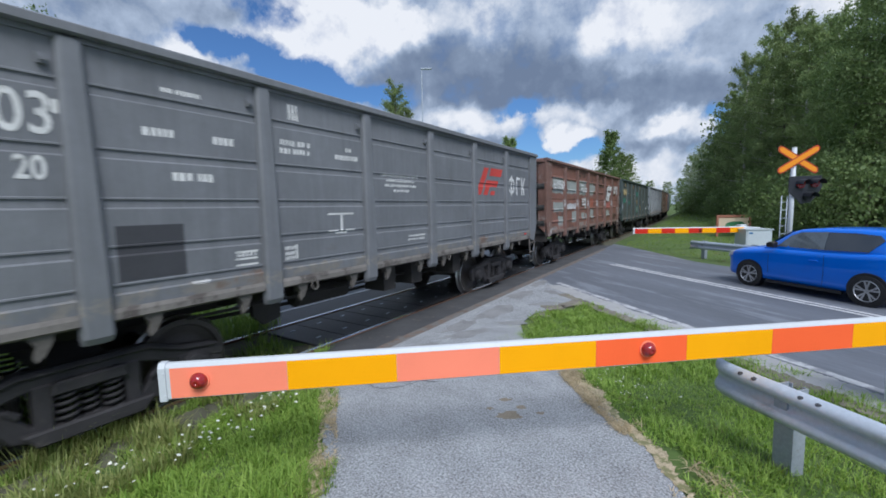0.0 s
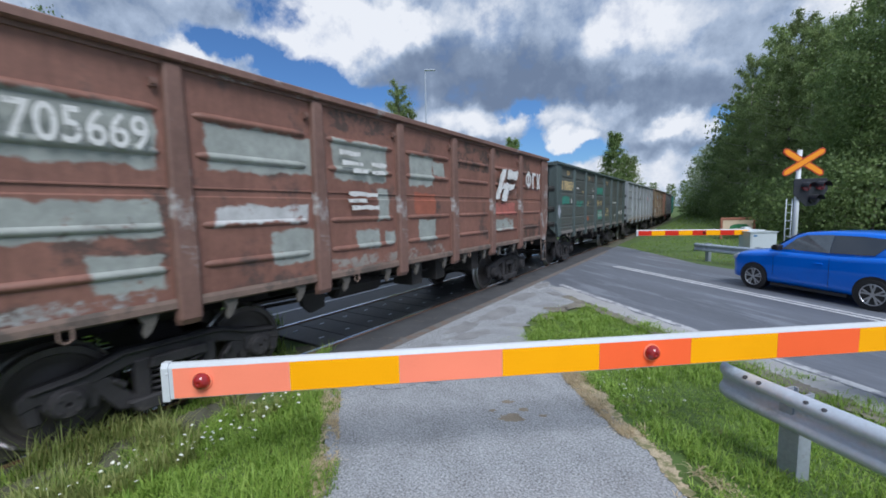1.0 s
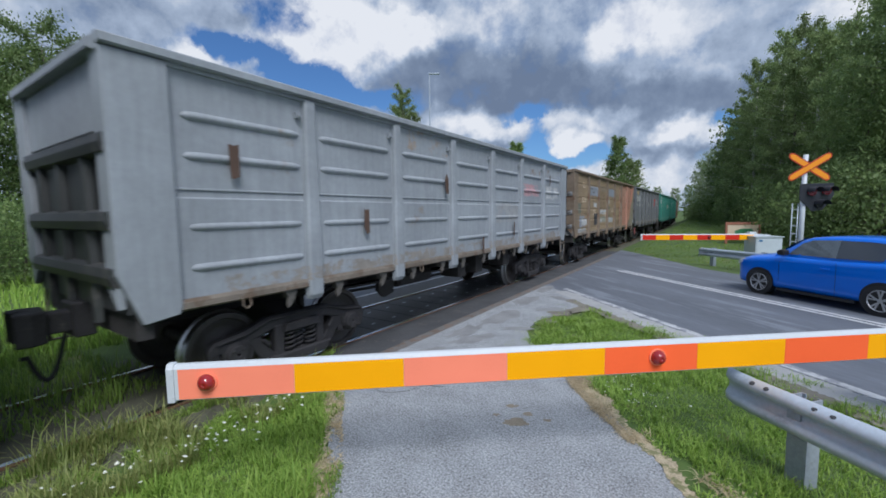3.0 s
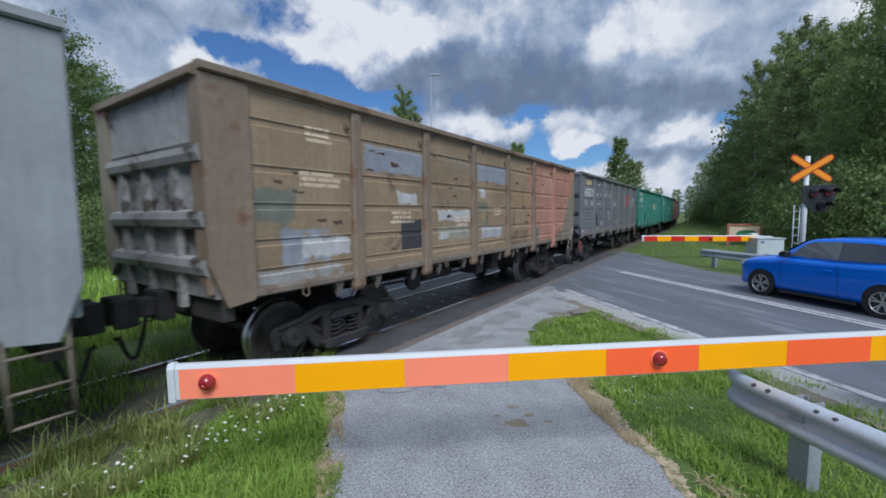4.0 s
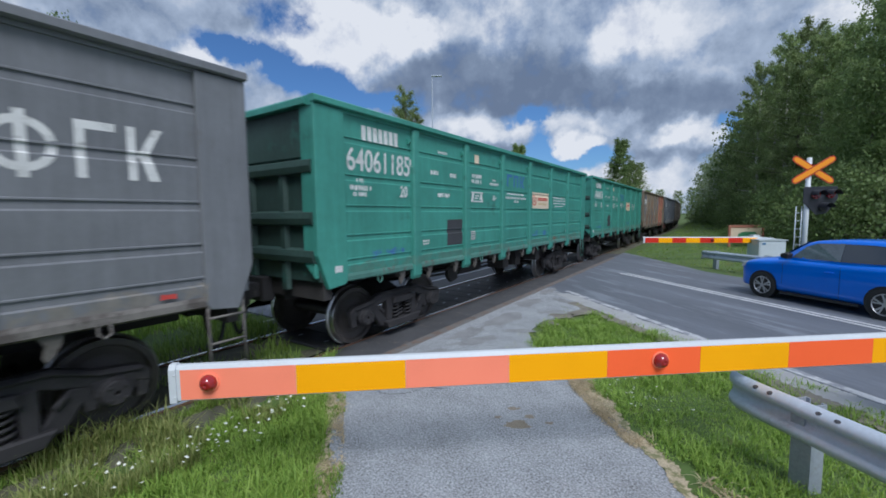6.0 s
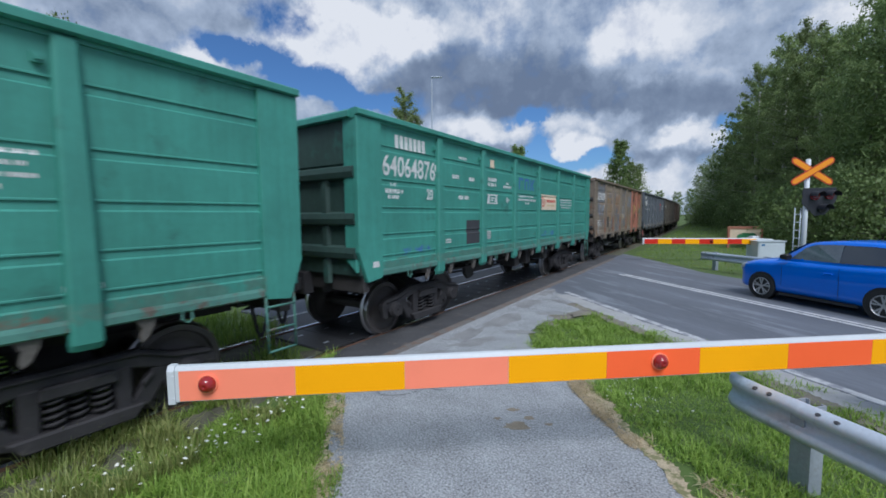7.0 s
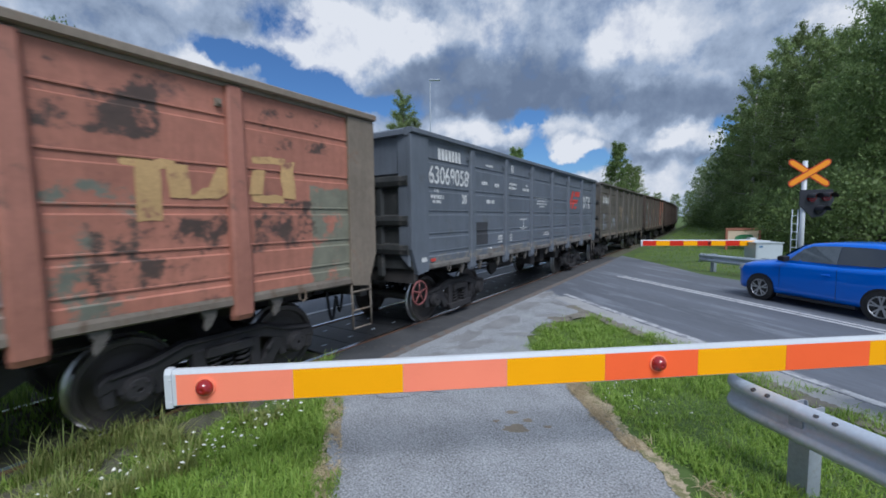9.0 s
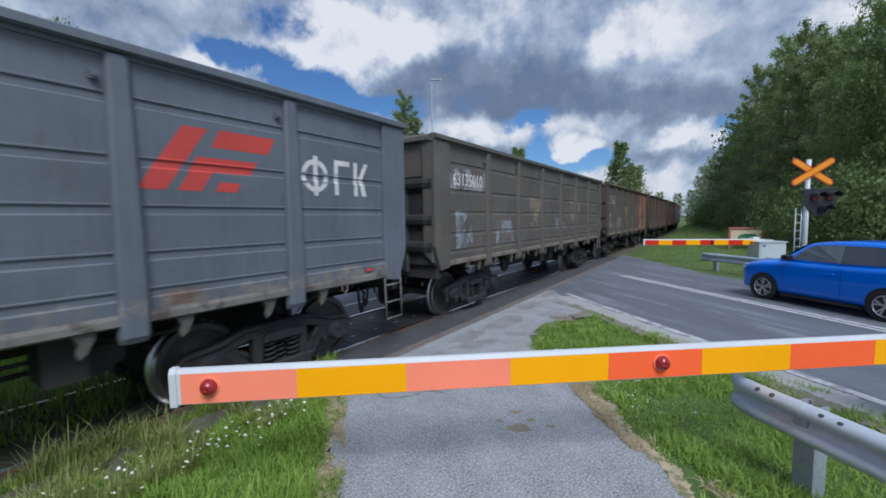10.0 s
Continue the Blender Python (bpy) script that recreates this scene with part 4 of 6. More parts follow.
repainted(M_PALE, [(-5.5, 5.9, 1.28, 1.5, (0.25, 0.23, 0.21), 0.56), (2.65, 4.0, 2.6, 2.95, (0.45, 0.27, 0.29), 0.56), (4.5, 5.7, 2.55, 2.95, OFFWHITE, 0.56), (4.4, 5.0, 3.2, 3.55, (0.24, 0.2, 0.17), 0.48), (0.9, 2.4, 1.9, 2.4, (0.3, 0.31, 0.32), 0.55), (-2.3, -1.0, 3.25, 3.6, (0.30, 0.25, 0.21), 0.48), (2.65, 4.1, 3.2, 3.6, (0.22, 0.17, 0.14), 0.44)])
for m in (M_GREY, M_GREY_B):
    repainted(m, [(-6.0, 6.0, 1.26, 1.46, (0.20, 0.19, 0.175), 0.55), (-3.3, -2.6, 1.3, 1.5, (0.16, 0.12, 0.10), 0.5), (2.6, 3.6, 1.3, 1.5, (0.15, 0.10, 0.08), 0.5)])
repainted(M_GREEN, [(-6.0, 6.0, 1.26, 1.46, (0.075, 0.19, 0.155), 0.58), (-5.4, -4.6, 1.5, 1.62, (0.05, 0.14, 0.33), 0.55), (0.9, 2.4, 1.5, 1.66, (0.05, 0.16, 0.34), 0.52), (2.7, 4.2, 1.3, 1.42, (0.16, 0.12, 0.09), 0.52)])


def mark(w, y0, y1, z0, z1, mat, slant=0.0, rough=0.0, name="marking", label="", lift=0.0, seed=1):
    """A flat painted shape on the near side; rough: how far its outline wanders."""
    rng = random.Random(seed * 97 + int(y0 * 50) + int(z0 * 70))
    if rough:
        outline = []
        corners = [(y0, z0), (y1, z0), (y1 + slant, z1), (y0 + slant, z1)]
        for (a, b), (c, d) in zip(corners, corners[1:] + corners[:1]):
            n = max(2, int(math.hypot(c - a, d - b) / 0.09))
            outline += [(a + (c - a) * i / n + rng.uniform(-rough, rough), b + (d - b) * i / n + rng.uniform(-rough, rough)) for i in range(n)]
    else:
        outline = [(y0, z0), (y1, z0), (y1 + slant, z1), (y0 + slant, z1)]
    bm = bmesh.new()
    if lift > 0.01:
        prism(bm, outline, "x", MARK_X + lift - 0.004, MARK_X + lift)
        bmesh.ops.triangulate(bm, faces=bm.faces)
    elif rough:
        bm.faces.new([bm.verts.new(((skin(z) if z1 - z0 < 0.12 else MARK_X) + lift, y, z)) for y, z in outline])
        bmesh.ops.triangulate(bm, faces=bm.faces)
    else:
        # a strip that follows every lap and ledge of the side
        levels = sorted({z0, z1, *[p[0] + e for p in SKIN for e in (-0.001, 0.001) if z0 < p[0] + e < z1]})
        rows = []
        for z in levels:
            d = slant * (z - z0) / (z1 - z0)
            rows.append([(skin(z) + lift, y0 + d, z), (skin(z) + lift, y1 + d, z)])
        sheet(bm, rows)
    return part(name, bm, mat, w, label)


def ring(w, y, z, r0, r1, mat, tall=1.0, lift=0.0):
    bm = bmesh.new()
    rows = []
    for i in range(29):
        a = 2 * math.pi * i / 28
        rows.append([((MARK_X if lift > 0.01 else skin(z + tall * r * math.sin(a))) + lift, y + r * math.cos(a), z + tall * r * math.sin(a)) for r in (r0, r1)])
    sheet(bm, rows)
    return part("marking", bm, mat, w)


def lettering(w, text, y, z, size, mat, x=MARK_X, stretch=1.0):
    curve = bpy.data.curves.new("lettering", "FONT")
    curve.body, curve.size, curve.extrude = text, size, 0.002
    curve.offset = 0.005
    curve.space_character = 1.02
    ob = bpy.data.objects.new("lettering", curve)
    me = bpy.data.meshes.new_from_object(ob)
    bpy.data.objects.remove(ob)
    m = Matrix(((0, 0, 1, x), (1 * stretch, 0, 0, y), (0, 1, 0, z), (0, 0, 0, 1)))
    me.transform(m)
    if x == MARK_X:
        for v in me.vertices:
            v.co.x = skin(v.co.z) + v.co.x - x
    me.materials.clear()
    return part("lettering", me, mat, w)


def bars(w, y0, y1, z1, n, mat, height=0.055, step=0.085, seed=0):
    """Lines of writing too small to read: each line is one mesh of short upright strokes."""
    rng = random.Random(seed * 31 + int(y0 * 100))
    for i in range(n):
        cut = rng.uniform(0, 0.22) * (y1 - y0) if n > 1 else 0.0
        z = z1 - step * i
        a, b = y0 + cut * rng.random(), y1 - cut
        bm = bmesh.new()
        while a < b - 0.015:
            e = min(b, a + height * rng.uniform(0.35, 0.75))
            lo = z - height * rng.uniform(0.86, 1.0)
            sheet(bm, [[(skin(h), a, h), (skin(h), e, h)] for h in (lo, 0.5 * (lo + z), z)])
            a = e + height * (rng.uniform(0.12, 0.26) if rng.random() < 0.86 else 0.6)
        tagged(part("writing", bm, mat, w), kind="stuff")


def hatch(w, y=-3.31):
    mark(w, y, y + 0.57, 1.55, 2.06, M_HATCH, name="stencil_patch", label="black square stencil patch")


def letter_bars(w, y0, y1, z0, z1, n, mat, lift=0.0):
    """A word shown as one upright bar for each letter."""
    step = (y1 - y0) / n
    for i in range(n):
        mark(w, y0 + step * i, y0 + step * (i + 0.72), z0, z1, mat, lift=lift)


def numbers(w, text, mat=M_WHITE, owner=M_WHITE):
    lettering(w, text, -5.90, 2.82, 0.46, mat, stretch=0.775)
    mark(w, -4.47, -4.40, 2.99, 3.10, mat)
    if mat is M_WHITE:
        lettering(w, "20", -4.73, 2.46, 0.26, mat, stretch=0.74)
    letter_bars(w, -5.58, -4.73, 3.27, 3.49, 7, owner)
    bars(w, -5.70, -5.56, 2.705, 1, mat, 0.07)
    bars(w, -5.84, -5.40, 2.60, 1, mat, 0.075)
    bars(w, -5.78, -5.50, 2.50, 1, mat, 0.06)


def grey_marks(w, number, owner=M_WHITE):
    numbers(w, number, owner=owner)
    hatch(w, -4.13)
    for y0, y1, z, n, tall in ((-3.85, -3.58, 2.98, 1, 0.085), (-3.2, -2.95, 2.97, 1, 0.085), (-3.66, -3.26, 3.38, 1, 0.05), (-3.62, -3.22, 2.57, 1, 0.085), (-2.39, -1.90, 3.05, 2, 0.07), (-1.30, -1.18, 3.06, 1, 0.06), (-1.50, -1.06, 2.95, 1, 0.07), (0.11, 0.70, 1.70, 2, 0.035), (-3.51, -3.33, 1.455, 1, 0.035)):
        bars(w, y0, y1, z, n, M_WHITE, tall, tall + 0.03)
    for i, (a, b) in enumerate(((-0.52, 0.47), (-0.42, 0.36), (-0.46, 0.40), (-0.24, 0.18))):
        bars(w, a, b, 2.75 - 0.085 * i, 1, M_WHITE, 0.045, seed=i)
    letter_bars(w, -2.24, -2.08, 3.31, 3.50, 3, M_WHITE)
    # small framed table
    for z in (1.56, 1.63, 1.71):
        mark(w, -3.04, -2.77, z - 0.012, z + 0.012, M_WHITE)
    bars(w, -3.02, -2.79, 1.695, 1, M_WHITE, 0.04)
    for z in (1.72, 1.65, 1.59):
        bars(w, -2.40, -2.22, z, 1, M_WHITE, 0.045)
    mark(w, -2.24, -2.21, 1.55, 1.74, M_WHITE)
    # load sign like a rail section
    mark(w, -1.68, -1.20, 2.10, 2.125, M_WHITE), mark(w, -1.45, -1.41, 1.86, 2.12, M_WHITE)
    mark(w, -1.68, -1.50, 1.86, 1.885, M_WHITE), mark(w, -1.36, -1.18, 1.86, 1.885, M_WHITE), mark(w, -1.54, -1.32, 1.83, 1.855, M_WHITE)
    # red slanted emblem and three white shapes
    mark(w, 2.68, 2.92, 2.46, 3.10, M_LOGO, 0.42), mark(w, 3.03, 3.25, 2.46, 2.80, M_LOGO, 0.20)
    mark(w, 3.37, 4.02, 2.92, 3.11, M_LOGO, 0.09), mark(w, 3.14, 3.80, 2.66, 2.81, M_LOGO, 0.08), mark(w, 3.39, 3.62, 2.46, 2.56, M_LOGO, 0.05)
    ring(w, 4.69, 2.73, 0.15, 0.215, M_WHITE), mark(w, 4.66, 4.73, 2.47, 2.99, M_WHITE)
    mark(w, 5.01, 5.08, 2.49, 2.97, M_WHITE), mark(w, 5.08, 5.29, 2.90, 2.97, M_WHITE)
    mark(w, 5.37, 5.44, 2.49, 2.97, M_WHITE), mark(w, 5.44, 5.52, 2.70, 2.97, M_WHITE, 0.14), mark(w, 5.53, 5.62, 2.49, 2.76, M_WHITE, -0.08)
    mark(w, -6.20, -6.06, 1.37, 1.44, M_WHITE, rough=0.015, lift=0.038), mark(w, -5.90, -5.74, 1.345, 1.40, M_LOGO, rough=0.01, lift=0.022)
    mark(w, 5.55, 5.68, 1.36, 1.41, M_LOGO, rough=0.012, lift=0.022)


def green_marks(w, number):
    numbers(w, number, M_WHITE)
    hatch(w)
    for y0, y1, z, n, tall in ((-3.85, -3.6, 2.98, 1, 0.085), (-3.2, -2.98, 2.97, 1, 0.085), (-3.62, -3.22, 2.57, 1, 0.08), (-3.6, -3.3, 3.36, 1, 0.05), (-2.35, -1.88, 3.03, 2, 0.085), (-1.38, -1.22, 2.97, 1, 0.05), (-1.53, -1.07, 2.89, 1, 0.06), (4.2, 4.5, 1.6, 1, 0.05)):
        bars(w, y0, y1, z, n, M_WHITE, tall, tall + 0.03)
    for i, (a, b) in enumerate(((-0.55, 0.48), (-0.67, 0.61), (-0.15, 0.12))):
        bars(w, a, b, 2.69 - 0.09 * i, 1, M_WHITE, 0.055, seed=i)
    for i, (a, b) in enumerate(((2.73, 4.12), (2.8, 4.05), (2.73, 4.12), (3.0, 3.9))):
        bars(w, a, b, 2.69 - 0.09 * i, 1, M_WHITE, 0.04, seed=i)
    mark(w, -2.21, -2.02, 3.26, 3.45, M_CREAM), mark(w, -2.38, -2.20, 1.61, 1.80, M_PATCH)
    bars(w, -2.36, -2.22, 1.78, 3, M_TURQ, 0.02, 0.055)
    bars(w, -4.14, -3.86, 1.70, 2, M_WHITE, 0.035, 0.05)
    # a framed emblem between two lines
    for z in (2.43, 2.62):
        mark(w, -2.37, -1.84, z, z + 0.03, M_WHITE)
    mark(w, -2.37, -2.27, 2.46, 2.62, M_WHITE, 0.03), mark(w, -2.22, -2.08, 2.50, 2.53, M_WHITE), mark(w, -2.20, -2.02, 2.55, 2.58, M_WHITE), mark(w, -2.02, -1.94, 2.48, 2.60, M_WHITE, 0.06), mark(w, -1.91, -1.86, 2.46, 2.62, M_WHITE, -0.04)
    ring(w, -1.31, 2.54, 0.045, 0.062, M_WHITE), mark(w, -1.23, -1.16, 2.53, 2.55, M_WHITE), mark(w, -1.33, -1.29, 2.51, 2.57, M_WHITE)
    # faded blue letters as plain shapes
    mark(w, -0.59, -0.51, 2.85, 3.16, M_BLUE), mark(w, -0.51, -0.30, 3.09, 3.16, M_BLUE)
    mark(w, -0.20, -0.12, 2.85, 3.16, M_BLUE), mark(w, 0.02, 0.10, 2.85, 3.16, M_BLUE), mark(w, -0.12, 0.02, 3.09, 3.16, M_BLUE)
    mark(w, 0.20, 0.28, 2.85, 3.16, M_BLUE), mark(w, 0.28, 0.40, 3.0, 3.16, M_BLUE, 0.12), mark(w, 0.40, 0.50, 2.85, 3.0, M_BLUE, -0.12)
    mark(w, 0.94, 2.43, 2.32, 2.78, M_CREAM, name="sign_panel", label="cream sign panel with a red wheel emblem")
    ring(w, 1.24, 2.55, 0.12, 0.15, M_LOGO, lift=0.003), ring(w, 1.24, 2.55, 0.03, 0.05, M_LOGO, lift=0.003)
    for i in range(10):
        a = 2 * math.pi * i / 10
        mark(w, 1.24 + 0.085 * math.cos(a) - 0.012, 1.24 + 0.085 * math.cos(a) + 0.012, 2.55 + 0.085 * math.sin(a) - 0.012, 2.55 + 0.085 * math.sin(a) + 0.012, M_LOGO, lift=0.003)
    letter_bars(w, 1.52, 2.32, 2.55, 2.64, 6, M_LOGO, 0.003)
    letter_bars(w, 1.56, 2.26, 2.43, 2.475, 6, M_YELLOW, 0.003)
    mark(w, -6.2, -6.07, 1.37, 1.45, M_WHITE, rough=0.02, lift=0.038)


def red_marks(w):
    lettering(w, "63705669", -5.84, 2.76, 0.42, M_WHITE, x=1.51, stretch=0.74)
    for i, (a, b) in enumerate(((-2.1, -1.5), (-2.11, -1.75), (-2.05, -1.47))):
        bars_at(w, a, b, 2.44 - 0.1 * i)
    for a, b, z in ((-2.25, -1.85, 3.02), (-2.2, -1.8, 2.88), (-1.6, -1.28, 2.90), (-2.0, -1.7, 2.78), (-1.6, -1.3, 2.78)):
        bars_at(w, a, b, z, M_WHITE)
    # white slanted emblem, worn
    mark(w, 2.66, 2.90, 2.40, 3.14, M_WHITE, 0.42, 0.025, lift=0.056), mark(w, 3.34, 3.98, 2.92, 3.14, M_WHITE, 0.10, 0.025, lift=0.056)
    mark(w, 3.05, 3.75, 2.64, 2.80, M_WHITE, 0.10, 0.025, lift=0.056), mark(w, 3.02, 3.30, 2.36, 2.66, M_WHITE, 0.15, 0.025, lift=0.057)
    ring(w, 4.80, 2.96, 0.13, 0.20, M_WHITE, lift=0.056), mark(w, 4.77, 4.84, 2.72, 3.2, M_WHITE, lift=0.057)
    mark(w, 5.10, 5.18, 2.72, 3.18, M_WHITE, lift=0.056), mark(w, 5.18, 5.36, 3.1, 3.18, M_WHITE, lift=0.056)
    mark(w, 5.46, 5.54, 2.72, 3.18, M_WHITE, lift=0.056), mark(w, 5.54, 5.62, 2.92, 3.18, M_WHITE, 0.12, lift=0.056), mark(w, 5.62, 5.70, 2.72, 2.98, M_WHITE, -0.07, lift=0.056)


def bars_at(w, y0, y1, z, mat=M_WHITE):
    mark(w, y0, y1, z - 0.06, z, mat, rough=0.012, lift=0.052)


def dark_marks(w):
    lettering(w, "61886834", -5.84, 2.80, 0.46, M_YELLOW, stretch=0.785)
    lettering(w, "20", -4.68, 2.34, 0.2, M_WHITE, stretch=0.8)
    bars(w, -0.58, 0.60, 2.45, 4, M_YELLOW, 0.035, 0.06)
    bars(w, 1.26, 2.23, 2.06, 6, M_YELLOW, 0.03, 0.065)
    for y, z in ((-2.02, 3.38), (1.5, 3.35), (-5.1, 3.42)):
        ring(w, y, z, 0.055, 0.085, M_YELLOW, lift=0.003)
        for i in range(3):
            mark(w, y - 0.10 + 0.06 * i, y + 0.20 + 0.03 * i, z - 0.06 + 0.045 * i, z - 0.04 + 0.045 * i, M_OCHRE, lift=0.0045)
    bars(w, -1.55, -1.0, 3.48, 2, M_SOOT, 0.08, 0.11)
    bars(w, -3.08, -2.84, 2.84, 1, M_YELLOW, 0.08), bars(w, -3.9, -3.6, 2.94, 1, M_WHITE, 0.07), bars(w, -1.44, -1.07, 2.9, 1, M_WHITE, 0.06), bars(w, -1.42, -1.32, 3.0, 1, M_WHITE, 0.06)
    ring(w, -1.29, 2.62, 0.045, 0.065, M_WHITE), mark(w, -1.31, -1.27, 2.58, 2.66, M_WHITE)
    for z in (2.21, 2.27, 2.33, 2.39):
        mark(w, -2.20, -2.01, z, z + 0.02, M_YELLOW)
    mark(w, -2.20, -2.18, 2.21, 2.40, M_YELLOW), mark(w, -2.03, -2.01, 2.21, 2.40, M_YELLOW)
    mark(w, -2.31, -2.03, 1.60, 1.76, M_RUSTMARK, rough=0.03), mark(w, -1.44, -1.33, 1.71, 1.80, M_RUSTMARK, rough=0.02)
    bars(w, 3.10, 4.0, 2.40, 1, M_WHITE, 0.06), bars(w, 3.4, 3.9, 1.74, 2, M_WHITE, 0.03, 0.06)
    mark(w, 4.70, 4.98, 1.76, 1.9, M_WHITE, 0.05, 0.03), bars(w, 5.03, 5.4, 1.93, 3, M_WHITE), mark(w, 5.5, 5.75, 1.72, 1.95, M_WHITE, 0, 0.03)
    # a worn diamond on the corner plate
    bm = bmesh.new()
    prism(bm, [(-6.40, 2.02), (-6.22, 1.76), (-6.04, 2.02), (-6.22, 2.28)], "x", 1.484, 1.4885)
    part("marking", bm, M_PATCHB, w, "worn pale diamond mark")


def pale_marks(w):
    for i, (y, z) in enumerate(((-5.4, 2.9), (-3.4, 2.2), (-1.2, 2.9), (0.3, 1.6), (4.7, 3.3), (2.0, 1.9))):
        mark(w, y, y + 0.07, z - 0.35, z, M_SOOT, rough=0.03, lift=0.054, seed=i)


def tan_marks(w):
    for y0, y1, z in ((-5.2, -4.7, 3.3), (-5.3, -4.6, 2.72), (-3.6, -2.9, 2.2), (0.1, 0.6, 2.3), (-1.6, -1.0, 2.1)):
        bars(w, y0, y1, z, 3, M_CREAM, 0.05, 0.075)
    rng = random.Random(5)
    for i in range(46):
        y, z = rng.uniform(-5.8, 5.7), rng.uniform(1.5, 3.4)
        a = rng.uniform(0.06, 0.2)
        mark(w, y, y + a, z, z + rng.uniform(0.02, 0.06), M_SOOT, rng.uniform(-0.05, 0.05), 0.02, name="rust_spot", lift=0.003, seed=i)
    hatch(w)
    corner_primer(w)
    for y in (2.7, 4.6):
        mark(w, y, y + 0.5, 2.3, 2.34, M_SOOT, 0.3, 0.02, name="rust_spot")


def corner_primer(w):
    """Bare pale patches at the foot of the corner plate."""
    for y0, y1, z0, z1 in ((6.02, 6.10, 1.26, 1.36), (6.20, 6.42, 1.44, 1.58), (6.18, 6.40, 1.36, 1.42)):
        mark(w, y0, y1, z0, z1, M_PATCH, rough=0.025, lift=0.039)
    mark(w, 6.18, 6.24, 2.24, 2.32, M_SOOT, rough=0.02, lift=0.039)


def camo_marks(w):
    lettering(w, "62760384", -5.84, 2.82, 0.46, M_WHITE, stretch=0.785)
    lettering(w, "2", -4.66, 2.46, 0.22, M_WHITE)
    bars(w, -5.8, -5.3, 1.9, 3, M_WHITE), hatch(w, -4.10)
    bars(w, -3.74, -3.49, 2.96, 1, M_OCHRE, 0.10), bars(w, -3.28, -2.96, 2.97, 1, M_OCHRE, 0.10), bars(w, -0.5, 0.35, 2.2, 4, M_CREAM, 0.03, 0.07)
    # big faded ochre shapes over the red repaint
    mark(w, 3.37, 3.57, 2.16, 2.72, M_OCHRE, 0.0, 0.012), mark(w, 3.26, 3.70, 2.66, 2.75, M_OCHRE, 0.0, 0.012, lift=0.0015)
    mark(w, 3.66, 3.84, 2.40, 2.72, M_OCHRE, -0.04, 0.02), mark(w, 3.80, 4.10, 2.38, 2.50, M_OCHRE, 0.16, 0.015)
    mark(w, 4.0, 4.20, 2.46, 2.72, M_OCHRE, 0.12, 0.015, lift=0.0015)
    mark(w, 4.46, 4.62, 2.45, 2.72, M_OCHRE, 0.06, 0.02), mark(w, 4.52, 4.95, 2.82, 2.90, M_OCHRE, 0.0, 0.015), mark(w, 4.88, 5.06, 2.42, 2.86, M_OCHRE, 0.0, 0.02, lift=0.0015), mark(w, 4.50, 4.90, 2.36, 2.45, M_OCHRE, 0.0, 0.015)


def olive_marks(w):
    lettering(w, "63135010", -5.80, 2.82, 0.36, M_WHITE, stretch=0.84)


# ---- the train, first wagon to last ----
DEFS = [
    (M_GREY, M_GREY, M_SILL, "grey open freight wagon with white stencils and a red emblem", False, {}, lambda w: grey_marks(w, "64519003"), None),
    (M_REDB, M_REDPOST, M_SILLR, "rusty red-brown open freight wagon with pale repainted patches", True, {}, red_marks, None),
    (M_DARKG, M_DARKPOST, M_SILL, "dark green-grey open freight wagon with turquoise patches", False, {}, dark_marks, M_BLACK),
    (M_PALE, M_PALE, M_SILLT, "pale grey open freight wagon with pressed ribs and faded emblem", True, {}, pale_marks, None),
    (M_TAN, M_TANPOST, M_SILLT, "tan open freight wagon with pale patches and a salmon end", False, {5: M_SALMON, 6: M_SALMON, 7: M_SALMON, 15: M_SALMON, 20: M_ENDPALE}, tan_marks, None),
    (M_GREY, M_GREY, M_SILL, "grey open freight wagon with white stencils and a red emblem", False, {}, lambda w: grey_marks(w, "64520273", M_YELLOW), M_RED),
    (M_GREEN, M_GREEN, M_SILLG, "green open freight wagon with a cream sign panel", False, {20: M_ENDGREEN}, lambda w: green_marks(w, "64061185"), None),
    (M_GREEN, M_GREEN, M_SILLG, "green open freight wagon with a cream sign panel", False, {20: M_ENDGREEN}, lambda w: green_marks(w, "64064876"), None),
    (M_CAMO, M_CAMOPOST, M_SILLT, "patchy beige open freight wagon with a brick red end", False, {5: M_BRICK, 6: M_BRICK, 14: M_BRICKPOST, 15: M_BRICKPOST}, camo_marks, None),
    (M_GREY_B, M_GREY_B, M_SILL, "blue-grey open freight wagon with white stencils and a red emblem", False, {}, lambda w: grey_marks(w, "63069058"), M_RED),
    (M_OLIVE, M_OLIVE, M_SILLT, "olive brown open freight wagon with faded patches", False, {}, olive_marks, None),
    (M_OLIVE, M_BROWN, M_SILLT, "weathered olive open freight wagon with a brick red end", False, {5: M_BRICK, 6: M_BRICK}, None, None),
    (M_BROWN, M_BROWN, M_SILLR, "dark brown weathered open freight wagon", False, {}, None, None),
    (M_BROWN, M_BROWN, M_SILLR, "brown weathered open freight wagon with a brick red panel", False, {4: M_BRICK}, None, None),
    (M_GREY, M_GREY, M_SILL, "plain grey open freight wagon", False, {}, None, None),
    (M_REDB, M_REDB, M_SILLR, "rusty red-brown open freight wagon", True, {}, None, None),
    (M_BROWN, M_BROWN, M_SILLR, "dark brown weathered open freight wagon", False, {}, None, None),
    (M_OLIVE, M_OLIVE, M_SILLT, "olive brown weathered open freight wagon", False, {}, None, None),
    (M_GREY, M_GREY, M_SILL, "plain grey open freight wagon", False, {}, None, None),
    (M_BROWN, M_BROWN, M_SILLR, "dark brown weathered open freight wagon", False, {}, None, None),
]
WAGONS = []
